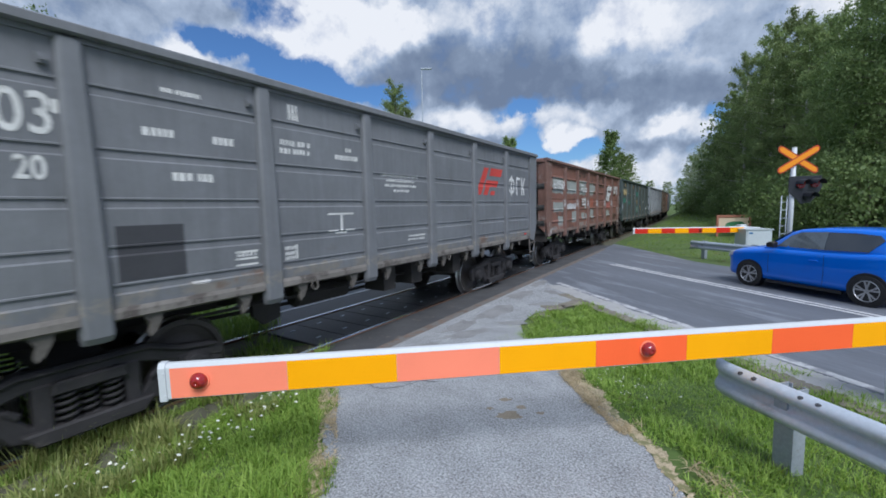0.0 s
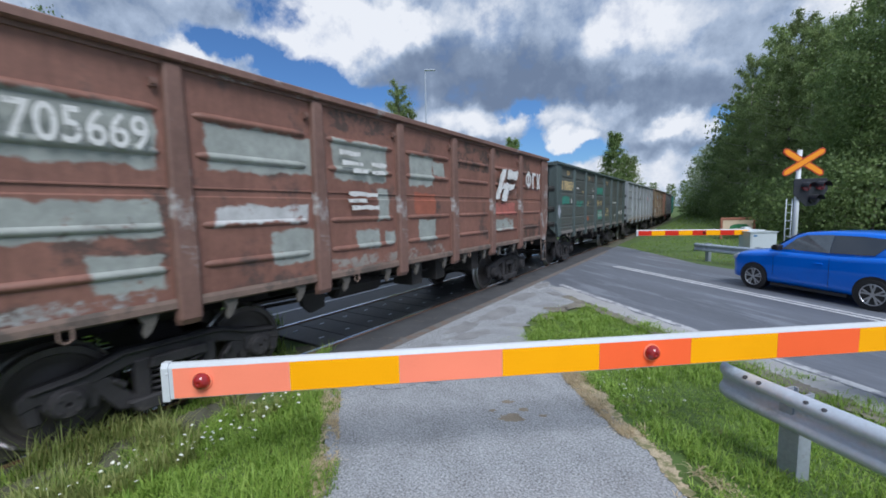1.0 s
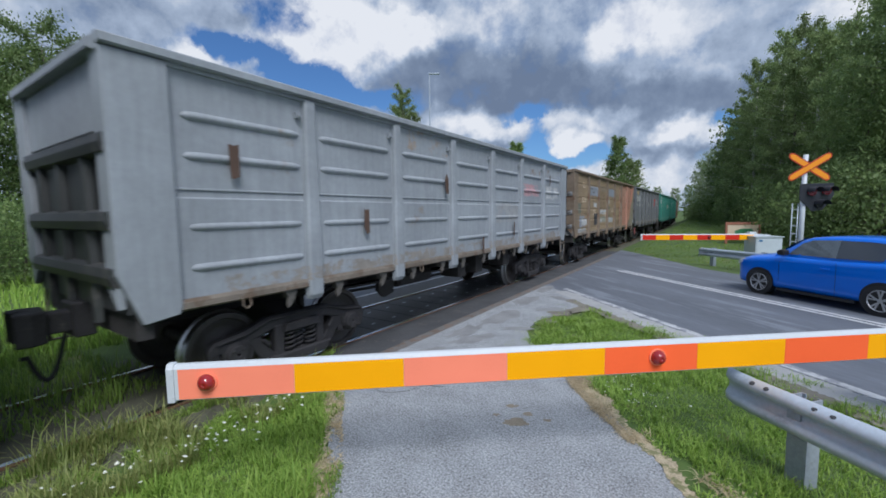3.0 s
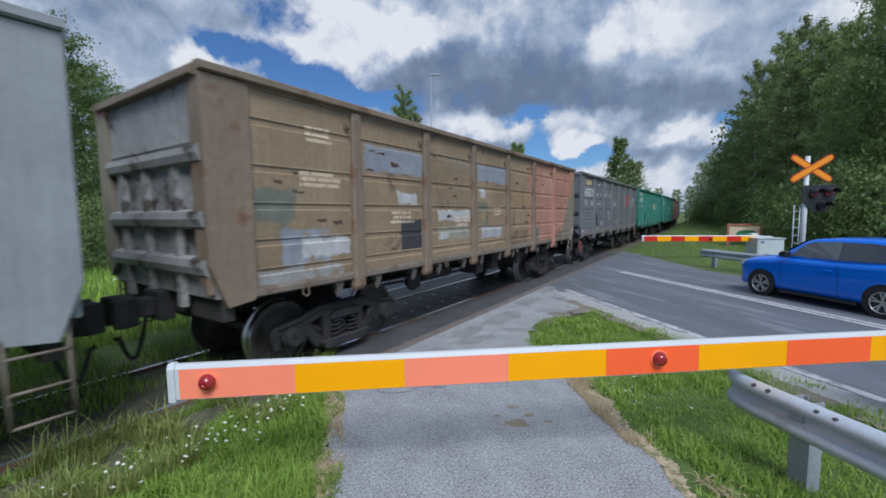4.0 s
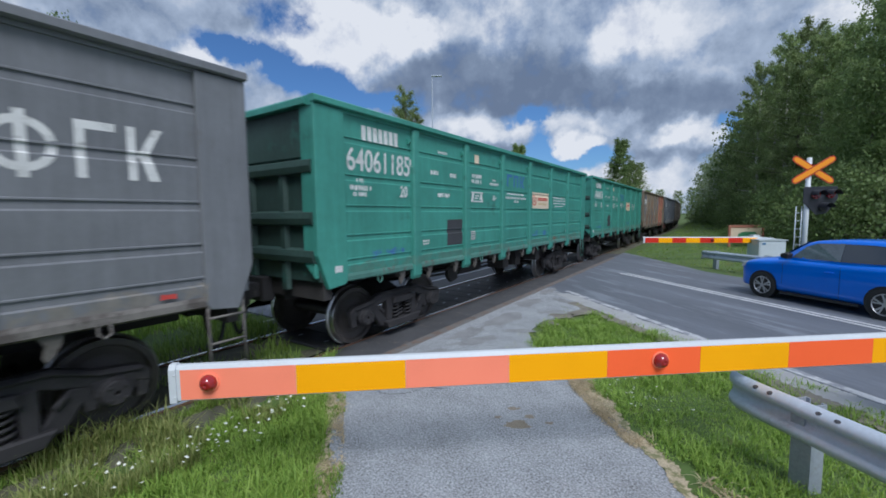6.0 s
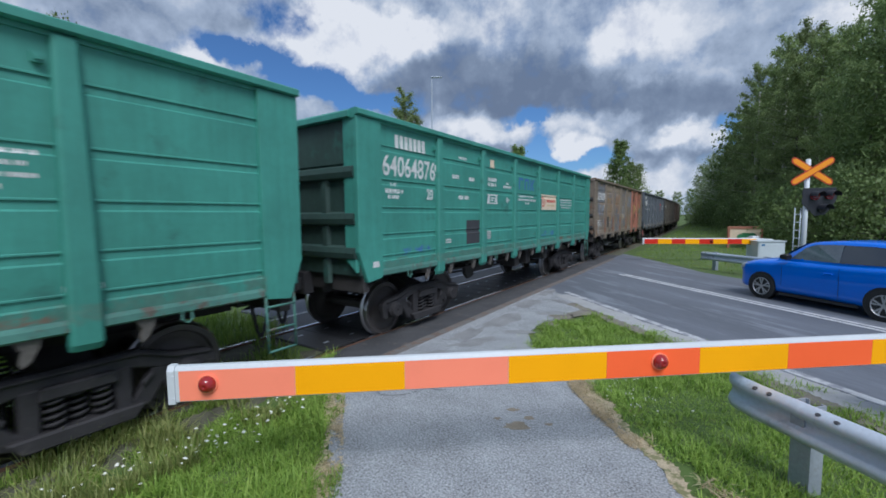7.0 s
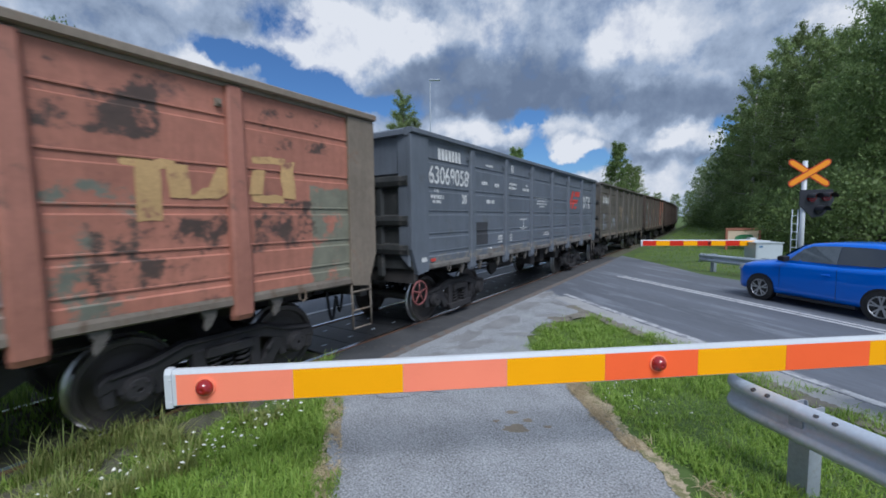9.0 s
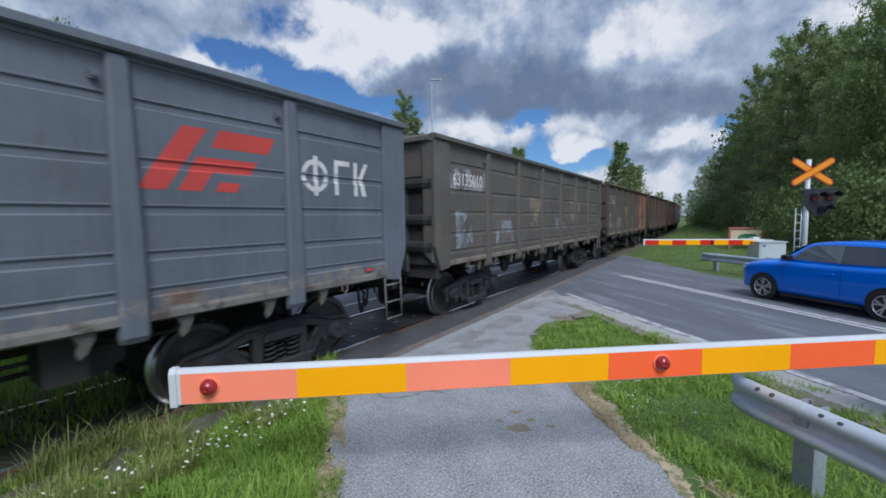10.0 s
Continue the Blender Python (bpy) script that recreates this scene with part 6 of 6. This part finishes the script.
# ---- trees ----
def leaf_material(name, colour, other):
    m = bpy.data.materials.new(name)
    m.use_nodes = True
    nt = m.node_tree
    b = nt.nodes["Principled BSDF"]
    geo = nt.nodes.new("ShaderNodeNewGeometry")
    obj = nt.nodes.new("ShaderNodeObjectInfo")
    col = blend(nt, geo.outputs["Random Per Island"], colour, other)
    lift = maths(nt, "MULTIPLY_ADD", obj.outputs["Random"], 0.5, 0.75)
    grey = nt.nodes.new("ShaderNodeCombineXYZ")
    for i in range(3):
        nt.links.new(lift, grey.inputs[i])
    col = blend(nt, 1.0, col, grey.outputs[0], "MULTIPLY")
    nt.links.new(col, b.inputs["Base Color"])
    b.inputs["Roughness"].default_value = 0.6
    clear = nt.nodes.new("ShaderNodeBsdfTranslucent")
    nt.links.new(col, clear.inputs[0])
    mix = nt.nodes.new("ShaderNodeMixShader")
    mix.inputs[0].default_value = 0.42
    wire(nt, b, mix, 0, 1), wire(nt, clear, mix, 0, 2)
    out = nt.nodes["Material Output"]
    wire(nt, mix, out, 0, 0)
    return m


M_LEAF = leaf_material("green_leaves", (0.19, 0.265, 0.10), (0.32, 0.40, 0.165))
M_LEAFD = leaf_material("dark_leaves", (0.13, 0.205, 0.075), (0.24, 0.33, 0.11))
M_LEAFL = leaf_material("pale_leaves", (0.21, 0.275, 0.16), (0.32, 0.38, 0.24))
M_BARK = material("bark", (0.12, 0.10, 0.085), 0.9, vary=0.5, scale=4.0, relief=0.6)
M_BIRCH = material("birch_bark", (0.50, 0.48, 0.45), 0.8, vary=0.3, scale=3.0, relief=0.3, stain=(0.08, 0.07, 0.06), amount=0.3, stretch=(1, 1, 4))


def tree_meshes(seed, height, spread, low, leaves, leaf, shape, puff=1.0):
    """A tapered trunk with limbs, and a crown of small leaf clumps round the ends of the limbs."""
    rng = random.Random(seed)
    bm = bmesh.new()
    lean = [(0.0, 0.0)]
    for i in range(6):
        lean.append((lean[-1][0] + rng.uniform(-0.12, 0.12), lean[-1][1] + rng.uniform(-0.12, 0.12)))
    trunk = [(x, y, -0.3 + (height * 0.92) * i / 6) for i, (x, y) in enumerate(lean)]
    r0 = height * 0.013
    tube(bm, trunk, [r0 * (1.25 - 1.15 * i / 6) for i in range(7)], 8)
    tips = []
    n = 52
    for i in range(n):
        f = low + (0.97 - low) * (i + rng.random()) / n
        g = (f - low) / (1 - low)
        reach = spread * shape(g) * rng.uniform(0.65, 1.1)
        a = i * 2.4 + rng.uniform(-0.5, 0.5)
        k = min(5.99, f * 6 / 0.92)
        j = int(k)
        x0 = lean[j][0] + (lean[min(6, j + 1)][0] - lean[j][0]) * (k - j)
        y0 = lean[j][1] + (lean[min(6, j + 1)][1] - lean[j][1]) * (k - j)
        z0 = f * height - 0.3
        rise = height * 0.05 * (0.3 + g)
        end = (x0 + reach * math.cos(a), y0 + reach * math.sin(a), z0 + rise)
        mid = (x0 + 0.5 * reach * math.cos(a + 0.15), y0 + 0.5 * reach * math.sin(a + 0.15), z0 + rise * 0.35)
        tube(bm, [(x0, y0, z0), mid, end], [r0 * 0.35 * (1.1 - f), r0 * 0.2 * (1.1 - f), 0.01], 5)
        for s in (0.45, 0.75, 1.0):
            tips.append((x0 + s * (end[0] - x0), y0 + s * (end[1] - y0), z0 + s * (end[2] - z0), puff * (0.35 + 0.42 * spread * 0.45 * shape(g) * (0.6 + 0.4 * s))))
    tips.append((lean[-1][0], lean[-1][1], height * 0.95, 0.5))
    wood = finish(bm, "trunk", 0, True)
    verts, faces = [], []
    for i in range(leaves):
        x, y, z, r = tips[rng.randrange(len(tips))]
        v = Vector((rng.gauss(0, 1), rng.gauss(0, 1), rng.gauss(0, 0.8)))
        v = v.normalized() * r * min(1.5, abs(rng.gauss(0, 0.75)))
        p = Vector((x, y, z)) + v
        q = Euler((rng.uniform(0, 6.28), rng.uniform(0, 6.28), rng.uniform(0, 6.28)))
        s = leaf * rng.uniform(0.6, 1.3)
        base = len(verts)
        for c in ((-0.5, 0, 0), (0, -0.32, 0.05), (0.5, 0, 0), (0, 0.32, 0.05)):
            w = Vector(c) * s
            w.rotate(q)
            verts.append(p + w)
        faces.append((base, base + 1, base + 2, base + 3))
    crown = bpy.data.meshes.new("crown")
    crown.from_pydata(verts, [], faces)
    return wood, crown


def tall(g):
    return 0.25 + 0.75 * math.sin(math.pi * min(1.0, 0.18 + 0.8 * g)) ** 0.7


def cone(g):
    return max(0.12, 1.0 - 0.85 * g)


def bushy(g):
    return 0.55 + 0.45 * math.sin(math.pi * g)


def spire(g):
    return 0.12 + 0.88 * math.sin(math.pi * (0.22 + 0.76 * g ** 0.85)) ** 0.8


KINDS = [
    (tree_meshes(11, 18, 4.0, 0.05, 30000, 0.19, tall), M_LEAFD, M_BARK, "tall leafy dark green deciduous tree"),
    (tree_meshes(12, 17, 2.5, 0.04, 26000, 0.15, spire, 0.62), M_LEAF, M_BIRCH, "tall slender birch with green leaves"),
    (tree_meshes(13, 17, 3.2, 0.04, 26000, 0.16, spire, 0.7), M_LEAF, M_BARK, "broad leafy green tree"),
    (tree_meshes(14, 4.0, 2.2, 0.03, 6000, 0.15, bushy), M_LEAFD, M_BARK, "dense green leafy shrub"),
    (tree_meshes(15, 11, 2.4, 0.04, 13000, 0.15, tall, 0.85), M_LEAFL, M_BIRCH, "young pale green tree"),
    (tree_meshes(16, 20, 4.2, 0.10, 14000, 0.40, tall, 1.4), M_LEAF, M_BARK, "tall rounded green tree standing alone"),
    (tree_meshes(17, 17, 3.9, 0.06, 7000, 0.42, tall), M_LEAFD, M_BARK, "tall dark green tree inside the wood"),
    (tree_meshes(18, 20, 6.2, 0.06, 16000, 0.42, cone, 1.2), M_LEAFD, M_BARK, "dark green conifer standing alone"),
    (tree_meshes(19, 12, 2.8, 0.05, 20000, 0.14, tall, 0.9), M_LEAFD, M_BARK, "leafy tree beyond the track"),
]


def plant(kind, x, y, scale=1.0, turn=0.0, z=-0.1, group=""):
    (wood, crown), leaf, bark, label = KINDS[kind]
    name = "shrub" if kind == 3 else "tree"
    t = tagged(new(name), label, name, group)
    t.matrix_basis = Matrix.LocRotScale((x, y, z), Euler((0, 0, turn)), (scale, scale, scale * (0.94 + 0.12 * ((turn * 7) % 1))))
    part("trunk", wood, bark, t)
    part("crown", crown, leaf, t)
    return t


rng = random.Random(4)
# the wood's front row: kind, place, size
WOOD = [
    (4, 4.8, 72.0, 1.0), (4, 6.3, 66.0, 1.0), (2, 7.4, 58.0, 0.63), (2, 8.6, 53.9, 0.78),
    (1, 8.9, 51.9, 0.95), (1, 9.9, 49.8, 0.95), (1, 10.6, 47.8, 1.01), (2, 10.8, 43.7, 0.88),
    (1, 11.5, 44.6, 0.99), (1, 11.9, 41.6, 0.89), (1, 12.7, 41.4, 0.89), (1, 13.2, 40.3, 0.86),
    (0, 13.4, 35.2, 0.75), (0, 13.4, 30.1, 0.7), (0, 13.5, 28.0, 0.69), (2, 11.2, 32.6, 0.47),
    (0, 12.3, 30.3, 0.52)]
for kind, x, y, size in WOOD:
    plant(kind, x, y, size, rng.uniform(0, 6.28), group="trees of the wood edge")
    # deeper in the wood, and the shrubs along its foot
    back = Vector((x - 5.9, y, 0)).normalized()
    for d, side in ((5.0, 1.2), (10.0, -1.5)):
        plant(6, x + d * back.x + side * back.y + 0.8, y + d * back.y - side * back.x, size * (11 / 17 if kind == 4 else 1.0) * rng.uniform(0.86, 0.98), rng.uniform(0, 6.28), group="trees of the wood edge")
    for d, side in ((-2.0, 0.9), (-2.6, -1.2)):
        plant(3, x + d * back.x + side * back.y + 0.5, y + d * back.y - side * back.x, rng.uniform(0.75, 1.15), rng.uniform(0, 6.28), group="shrubs of the wood edge")
for x, y, size in ((1.2, 118.0, 0.42), (3.0, 108.0, 0.5), (4.4, 96.0, 0.6), (5.6, 86.0, 0.68), (8.5, 92.0, 0.8), (9.5, 80.0, 0.9)):
    plant(2 if size < 0.7 else 6, x + 1.0, y, size, rng.uniform(0, 6.28), group="trees of the wood edge")
# single trees beyond the train
plant(7, -24.7, 162.1, 1.39, 0.4), plant(5, -20.7, 166.1, 1.11, 1.0)
plant(2, -41.6, 58.0, 1.47, 1.9), plant(2, -43.2, 59.0, 1.32, 2.9), plant(1, -40.0, 59.4, 1.24, 0.9)
plant(7, -54.4, 137.4, 1.36, 0.9)
for kind, x, y, size in ((8, -27.3, 7.4, 1.24), (8, -29.5, 6.5, 1.21), (8, -29.9, 9.4, 1.18), (8, -32.6, 11.1, 1.13), (8, -26.8, 4.7, 1.12), (8, -26.0, 3.3, 1.03)):
    plant(kind, x, y, size * 0.93, rng.uniform(0, 6.28), group="trees beyond the track")
for x, y, k in ((-14.0, 3.4, 3), (-16.5, 6.0, 3), (-13.0, 0.5, 3), (-18.5, 9.0, 3), (-17.0, -1.5, 3), (-21.0, 12.0, 3), (-11.5, -2.5, 3), (-20.0, 4.0, 3)):
    plant(k, x, y, rng.uniform(0.75, 1.1), rng.uniform(0, 6.28), group="shrubs beyond the track")
for i in range(9):
    plant(6, -6 - i * 7.5, 255 + rng.uniform(-10, 10), rng.uniform(0.7, 0.95), rng.uniform(0, 6.28), group="far trees")
for i in range(4):
    plant(3, 6.5 + i * 1.6, 33.0 + i * 0.5 + rng.uniform(-0.5, 0.5), 0.3 + 0.1 * rng.random(), rng.uniform(0, 6.28), group="low shrubs behind the notice board")


# ---- grass ----
M_BLADE = leaf_material("grass_blades", (0.16, 0.29, 0.04), (0.37, 0.51, 0.11))
M_BLADE_DRY = leaf_material("dry_grass_blades", (0.17, 0.25, 0.06), (0.38, 0.39, 0.15))
M_STRAWBLADE = leaf_material("straw_blades", (0.46, 0.38, 0.24), (0.74, 0.63, 0.44))
M_PETAL = material("white_petals", (0.75, 0.76, 0.70), 0.6, vary=0.1, scale=20.0, relief=0.0)


def blades(name, label, mat, spots, lo, hi, width, seed, droop=0.5):
    """Grass blades, each bent in two lengths."""
    r = np.random.default_rng(seed)
    n = len(spots)
    p = np.array(spots)
    clump = np.array([0.75 + 0.9 * noise.noise((q[0] * 2.6, q[1] * 2.6, seed * 1.7)) + 0.45 * noise.noise((q[0] * 7, q[1] * 7, seed * 2.9)) for q in spots])
    h = r.uniform(lo, hi, n) * (0.7 + 0.6 * r.random(n) ** 2) * np.clip(clump, 0.35, 1.7)
    a = r.uniform(0, 2 * np.pi, n)
    d = np.stack([np.cos(a), np.sin(a)], 1)
    s = np.stack([-np.sin(a), np.cos(a)], 1)
    w = width * r.uniform(0.6, 1.3, n)
    bend = droop * r.uniform(0.2, 1.0, n)
    v = np.zeros((n, 5, 3))
    for j, (f, g, k) in enumerate(((0, 0, -1), (0, 0, 1), (0.6, 0.35, -0.75), (0.6, 0.35, 0.75), (1.0, 1.0, 0))):
        v[:, j, :2] = p[:, :2] + d * (bend * h * g)[:, None] + s * (w * k * 0.5)[:, None]
        v[:, j, 2] = p[:, 2] + h * f * (1 - 0.3 * bend * g)
    base = np.arange(n)[:, None] * 5
    quads = (base + np.array([0, 1, 3, 2])).tolist()
    tris = (base + np.array([2, 3, 4])).tolist()
    me = bpy.data.meshes.new(name)
    me.from_pydata(v.reshape(-1, 3).tolist(), [], quads + tris)
    return tagged(part(name, me, mat), label, "grass", kind="stuff")


def scatter(n, u0, u1, n0, n1, seed, keep=lambda x, y, u, w: True, base=None):
    r = random.Random(seed)
    out = []
    while len(out) < n:
        u, w = r.uniform(u0, u1), r.uniform(n0, n1)
        x, y, _ = un(u, w)
        if keep(x, y, u, w):
            low = ground_height(x, y)
            if -1.6 < x < 1.1:
                low = max(low, -0.05)
            out.append((x, y, low - 0.01 if base is None else base))
    return out


def left_ok(x, y, u, w):
    edge = 3.70 + 0.12 * noise.noise((u * 1.5, 3.0, 0.0))
    return x > 0.95 and w < edge and (x > 1.7 or noise.noise((x * 2, y * 2, 1.0)) > -0.25)


def right_ok(x, y, u, w):
    low = path_edge(u) + 0.09 + 0.22 * max(0.0, min(1.0, u - 0.7)) + 0.14 * noise.noise((u * 1.3, 7.0, 0.0))
    if u < -0.4:
        low = 6.75 + 0.1 * noise.noise((u * 2, 1.0, 0))
    if u < -1.5:
        return (x > 3.25 + 0.45 * noise.noise((y * 2.5, 0, 0))) and (u > -2.6 or noise.noise((x * 2.2, y * 2.2, 3.0)) > -0.35 + 0.45 * (-2.6 - u)) and 6.6 < w < 9.3 + (u + 3) * 0.1 + 0.2 * noise.noise((u * 4, 6, 0))
    return low < w < 9.52 + 0.1 * noise.noise((u * 2, 2.0, 0.0))


blades("grass", "green grass verge between the track and the path", M_BLADE, scatter(62000, -3.0, 4.5, 0.2, 3.85, 1, left_ok), 0.07, 0.20, 0.0095, 1, 1.2)
blades("grass", "green grass verge between the path and the road", M_BLADE, scatter(62000, -4.2, 6.5, 6.5, 9.65, 2, right_ok), 0.06, 0.18, 0.0095, 2, 1.2)
blades("tall_grass", "tall yellowish grass beside the rail", M_BLADE_DRY, scatter(11000, -3.0, 3.0, 0.2, 3.6, 3, lambda x, y, u, w: 0.95 < x < 2.1 and y < 3.5 and noise.noise((x * 1.7, y * 1.7, 4.0)) > -0.1), 0.18, 0.38, 0.011, 3, 0.9)
blades("track_grass", "green weeds between and beyond the rails", M_BLADE, scatter(16000, -8, 3, -4.5, 3.2, 4, lambda x, y, u, w: -4.5 < x < 0.6 and y < (3.9 if x > -0.9 else 4.7) and abs(x + 0.8) > 0.1 and y > -3 and noise.noise((x * 1.1, y * 1.1, 8.0)) > -0.2), 0.12, 0.40, 0.014, 5, 0.7)
blades("field_grass", "rough grass beyond the track", M_BLADE, scatter(9000, -22, -1, -8, 7.5, 14, lambda x, y, u, w: -15 < x < -2.6 and y < 4.2 - 0.35 * (x + 2.6)), 0.2, 0.6, 0.03, 15, 0.7)
blades("field_grass", "short grass beyond the road", M_BLADE, scatter(14000, -16, 0, 17.0, 30, 6, lambda x, y, u, w: x > 2.2 and w > 17.3 + 0.5 * max(0, -u - 8) * 0.25), 0.05, 0.13, 0.02, 6)
def straw_edge(at, wide, side):
    """Straw thickest on the line itself, thinning out and in patches away from it."""
    def keep(x, y, u, w):
        off = (w - (path_edge(u) if side > 0 else at) - 0.08 * noise.noise((u * 1.4, at, 0))) * side
        patch = 0.55 + 0.9 * noise.noise((u * 1.9, w * 2.5, at))
        return 0 < off + 0.10 and noise.noise((x * 37, y * 37, 2.0)) * 0.5 + 0.5 < patch * (1.0 - max(0.0, off) / (wide * (0.6 + 0.8 * max(0.0, min(1.0, u - 0.5)))))
    return keep


blades("dry_grass", "dry straw along the path's edge", M_STRAWBLADE, scatter(20000, -1.0, 6.0, 6.20, 7.15, 7, straw_edge(6.60, 0.5, 1), 0.0), 0.02, 0.06, 0.009, 7, 3.0)
blades("dry_grass", "dry straw along the path's edge", M_STRAWBLADE, scatter(6000, -1.0, 4.5, 3.25, 3.95, 8, straw_edge(3.76, 0.35, -1), 0.0), 0.02, 0.05, 0.008, 8, 3.0)
blades("grass", "sparse green tufts creeping over the path's edge", M_BLADE, scatter(5200, -1.0, 7.0, 6.45, 7.2, 31, lambda x, y, u, w: w > path_edge(u) + 0.08 and noise.noise((x * 3.1, y * 3.1, 9.0)) > 0.05, 0.0), 0.02, 0.10, 0.010, 31, 1.4)
blades("grass", "sparse green tufts creeping over the path's edge", M_BLADE, scatter(3000, -1.2, 4.5, 3.45, 3.88, 32, lambda x, y, u, w: noise.noise((x * 3.1, y * 3.1, 5.0)) > 0.05, 0.0), 0.02, 0.10, 0.010, 32, 1.4)
blades("dry_grass", "dry straw round the tip of the verge", M_BLADE_DRY, scatter(2600, -4.4, -1.0, 6.4, 9.6, 27, lambda x, y, u, w: 2.95 < x < 4.6 and (x < 3.5 or w > 8.7)), 0.03, 0.10, 0.008, 27, 2.2)
blades("field_grass", "rough grass bank beside the bend of the track", M_BLADE, [(x, y, ground_height(x, y) - 0.02) for x, y in ((random.Random(i).uniform(2.4, 9.0), random.Random(i + 9999).uniform(26, 75)) for i in range(9000))], 0.08, 0.22, 0.03, 9)


def build_flowers():
    bm = bmesh.new()
    r = random.Random(21)
    spots = scatter(230, -2.4, 3.2, 0.6, 3.5, 22, lambda x, y, u, w: 1.5 < x and noise.noise((x * 1.2, y * 1.2, 5.0)) > -0.05)
    spots += scatter(90, -1.4, 0.9, 6.85, 7.6, 23)
    spots += scatter(60, -16, -8, -3, 4, 24, lambda x, y, u, w: x < -7)
    for x, y, z in spots:
        h = r.uniform(0.14, 0.28) if x < 4 else r.uniform(0.06, 0.12)
        if x < -5:
            h = r.uniform(0.5, 1.1)
        n = 7
        k = 0.06 if x < -5 else r.uniform(0.009, 0.021) if x < 4 else r.uniform(0.006, 0.012)
        c = bm.verts.new((x, y, z + h + 0.004))
        tilt = (r.uniform(-0.4, 0.4), r.uniform(-0.4, 0.4))
        rim = []
        for i in range(n):
            a = 2 * math.pi * i / n
            q = k * (1.0 if i % 2 else 0.75)
            rim.append(bm.verts.new((x + q * math.cos(a), y + q * math.sin(a), z + h + q * (tilt[0] * math.cos(a) + tilt[1] * math.sin(a)))))
        for i in range(n):
            bm.faces.new((c, rim[i], rim[(i + 1) % n]))
    me = bpy.data.meshes.new("daisies")
    bm.to_mesh(me)
    bm.free()
    tagged(part("daisies", me, M_PETAL), "small white daisies in the grass", "flowers", kind="stuff")


def wandering_strip(name, label, mat, u0, u1, n0, n1, z, seed, along=lambda u: 0.0):
    rows = []
    fine = 0.016
    for i in range(int((u1 - u0) / fine) + 1):
        u = u0 + fine * i
        a = n0 + along(u) + 0.07 * noise.noise((u * 2.3, seed, 0)) + 0.05 * noise.noise((u * 9, seed, 0)) + 0.05 * noise.noise((u * 19, seed, 0)) + 0.03 * noise.noise((u * 47, seed, 0))
        b = n1 + along(u) + 0.10 * noise.noise((u * 1.7, seed, 5)) + 0.05 * noise.noise((u * 7, seed, 5)) + 0.07 * noise.noise((u * 37, seed, 5))
        rows.append([un(u, a, z), un(u, 0.5 * (a + b), z + 0.004), un(u, b, z)])
    bm = bmesh.new()
    sheet(bm, rows)
    tagged(part(name, bm, mat), label, "verge", kind="structure")


build_flowers()
wandering_strip("verge", "strip of dry soil and straw along the path", M_STRAW, -0.6, 12.0, -0.03, 0.09, 0.003, 3.0, path_edge)
wandering_strip("verge", "strip of dry soil and straw along the path", M_STRAW, -1.2, 9.0, 3.76, 3.68, 0.003, 6.0)
wandering_strip("road_shoulder", "pale gravelly road shoulder", M_CONCRETE, -5.6, 14.0, 9.30, 9.72, 0.0035, 9.0)
wandering_strip("verge", "bare soil between the grass and the road", M_SOIL, -4.6, 10.0, 9.05, 9.40, -0.001, 12.0)


def motions():
    times = [0.5 * i for i in range(21)]
    slack = {3: 0.07, 4: 0.13, 5: 0.10, 6: 0.05, 7: 0.09, 9: -0.06, 10: -0.14}
    for k, w in enumerate(WAGONS):
        walk(w, [(t, track_pose(Y0 + PITCH * k + slack.get(k, 0.0) - V * t)) for t in times])
    for w, y in WHEELS:
        walk(w, [(i / FPS, pose(0, y, 0.478, math.degrees(V * i / FPS / 0.478), 0, 0)) for i in range(10 * FPS + 1)])


motions()
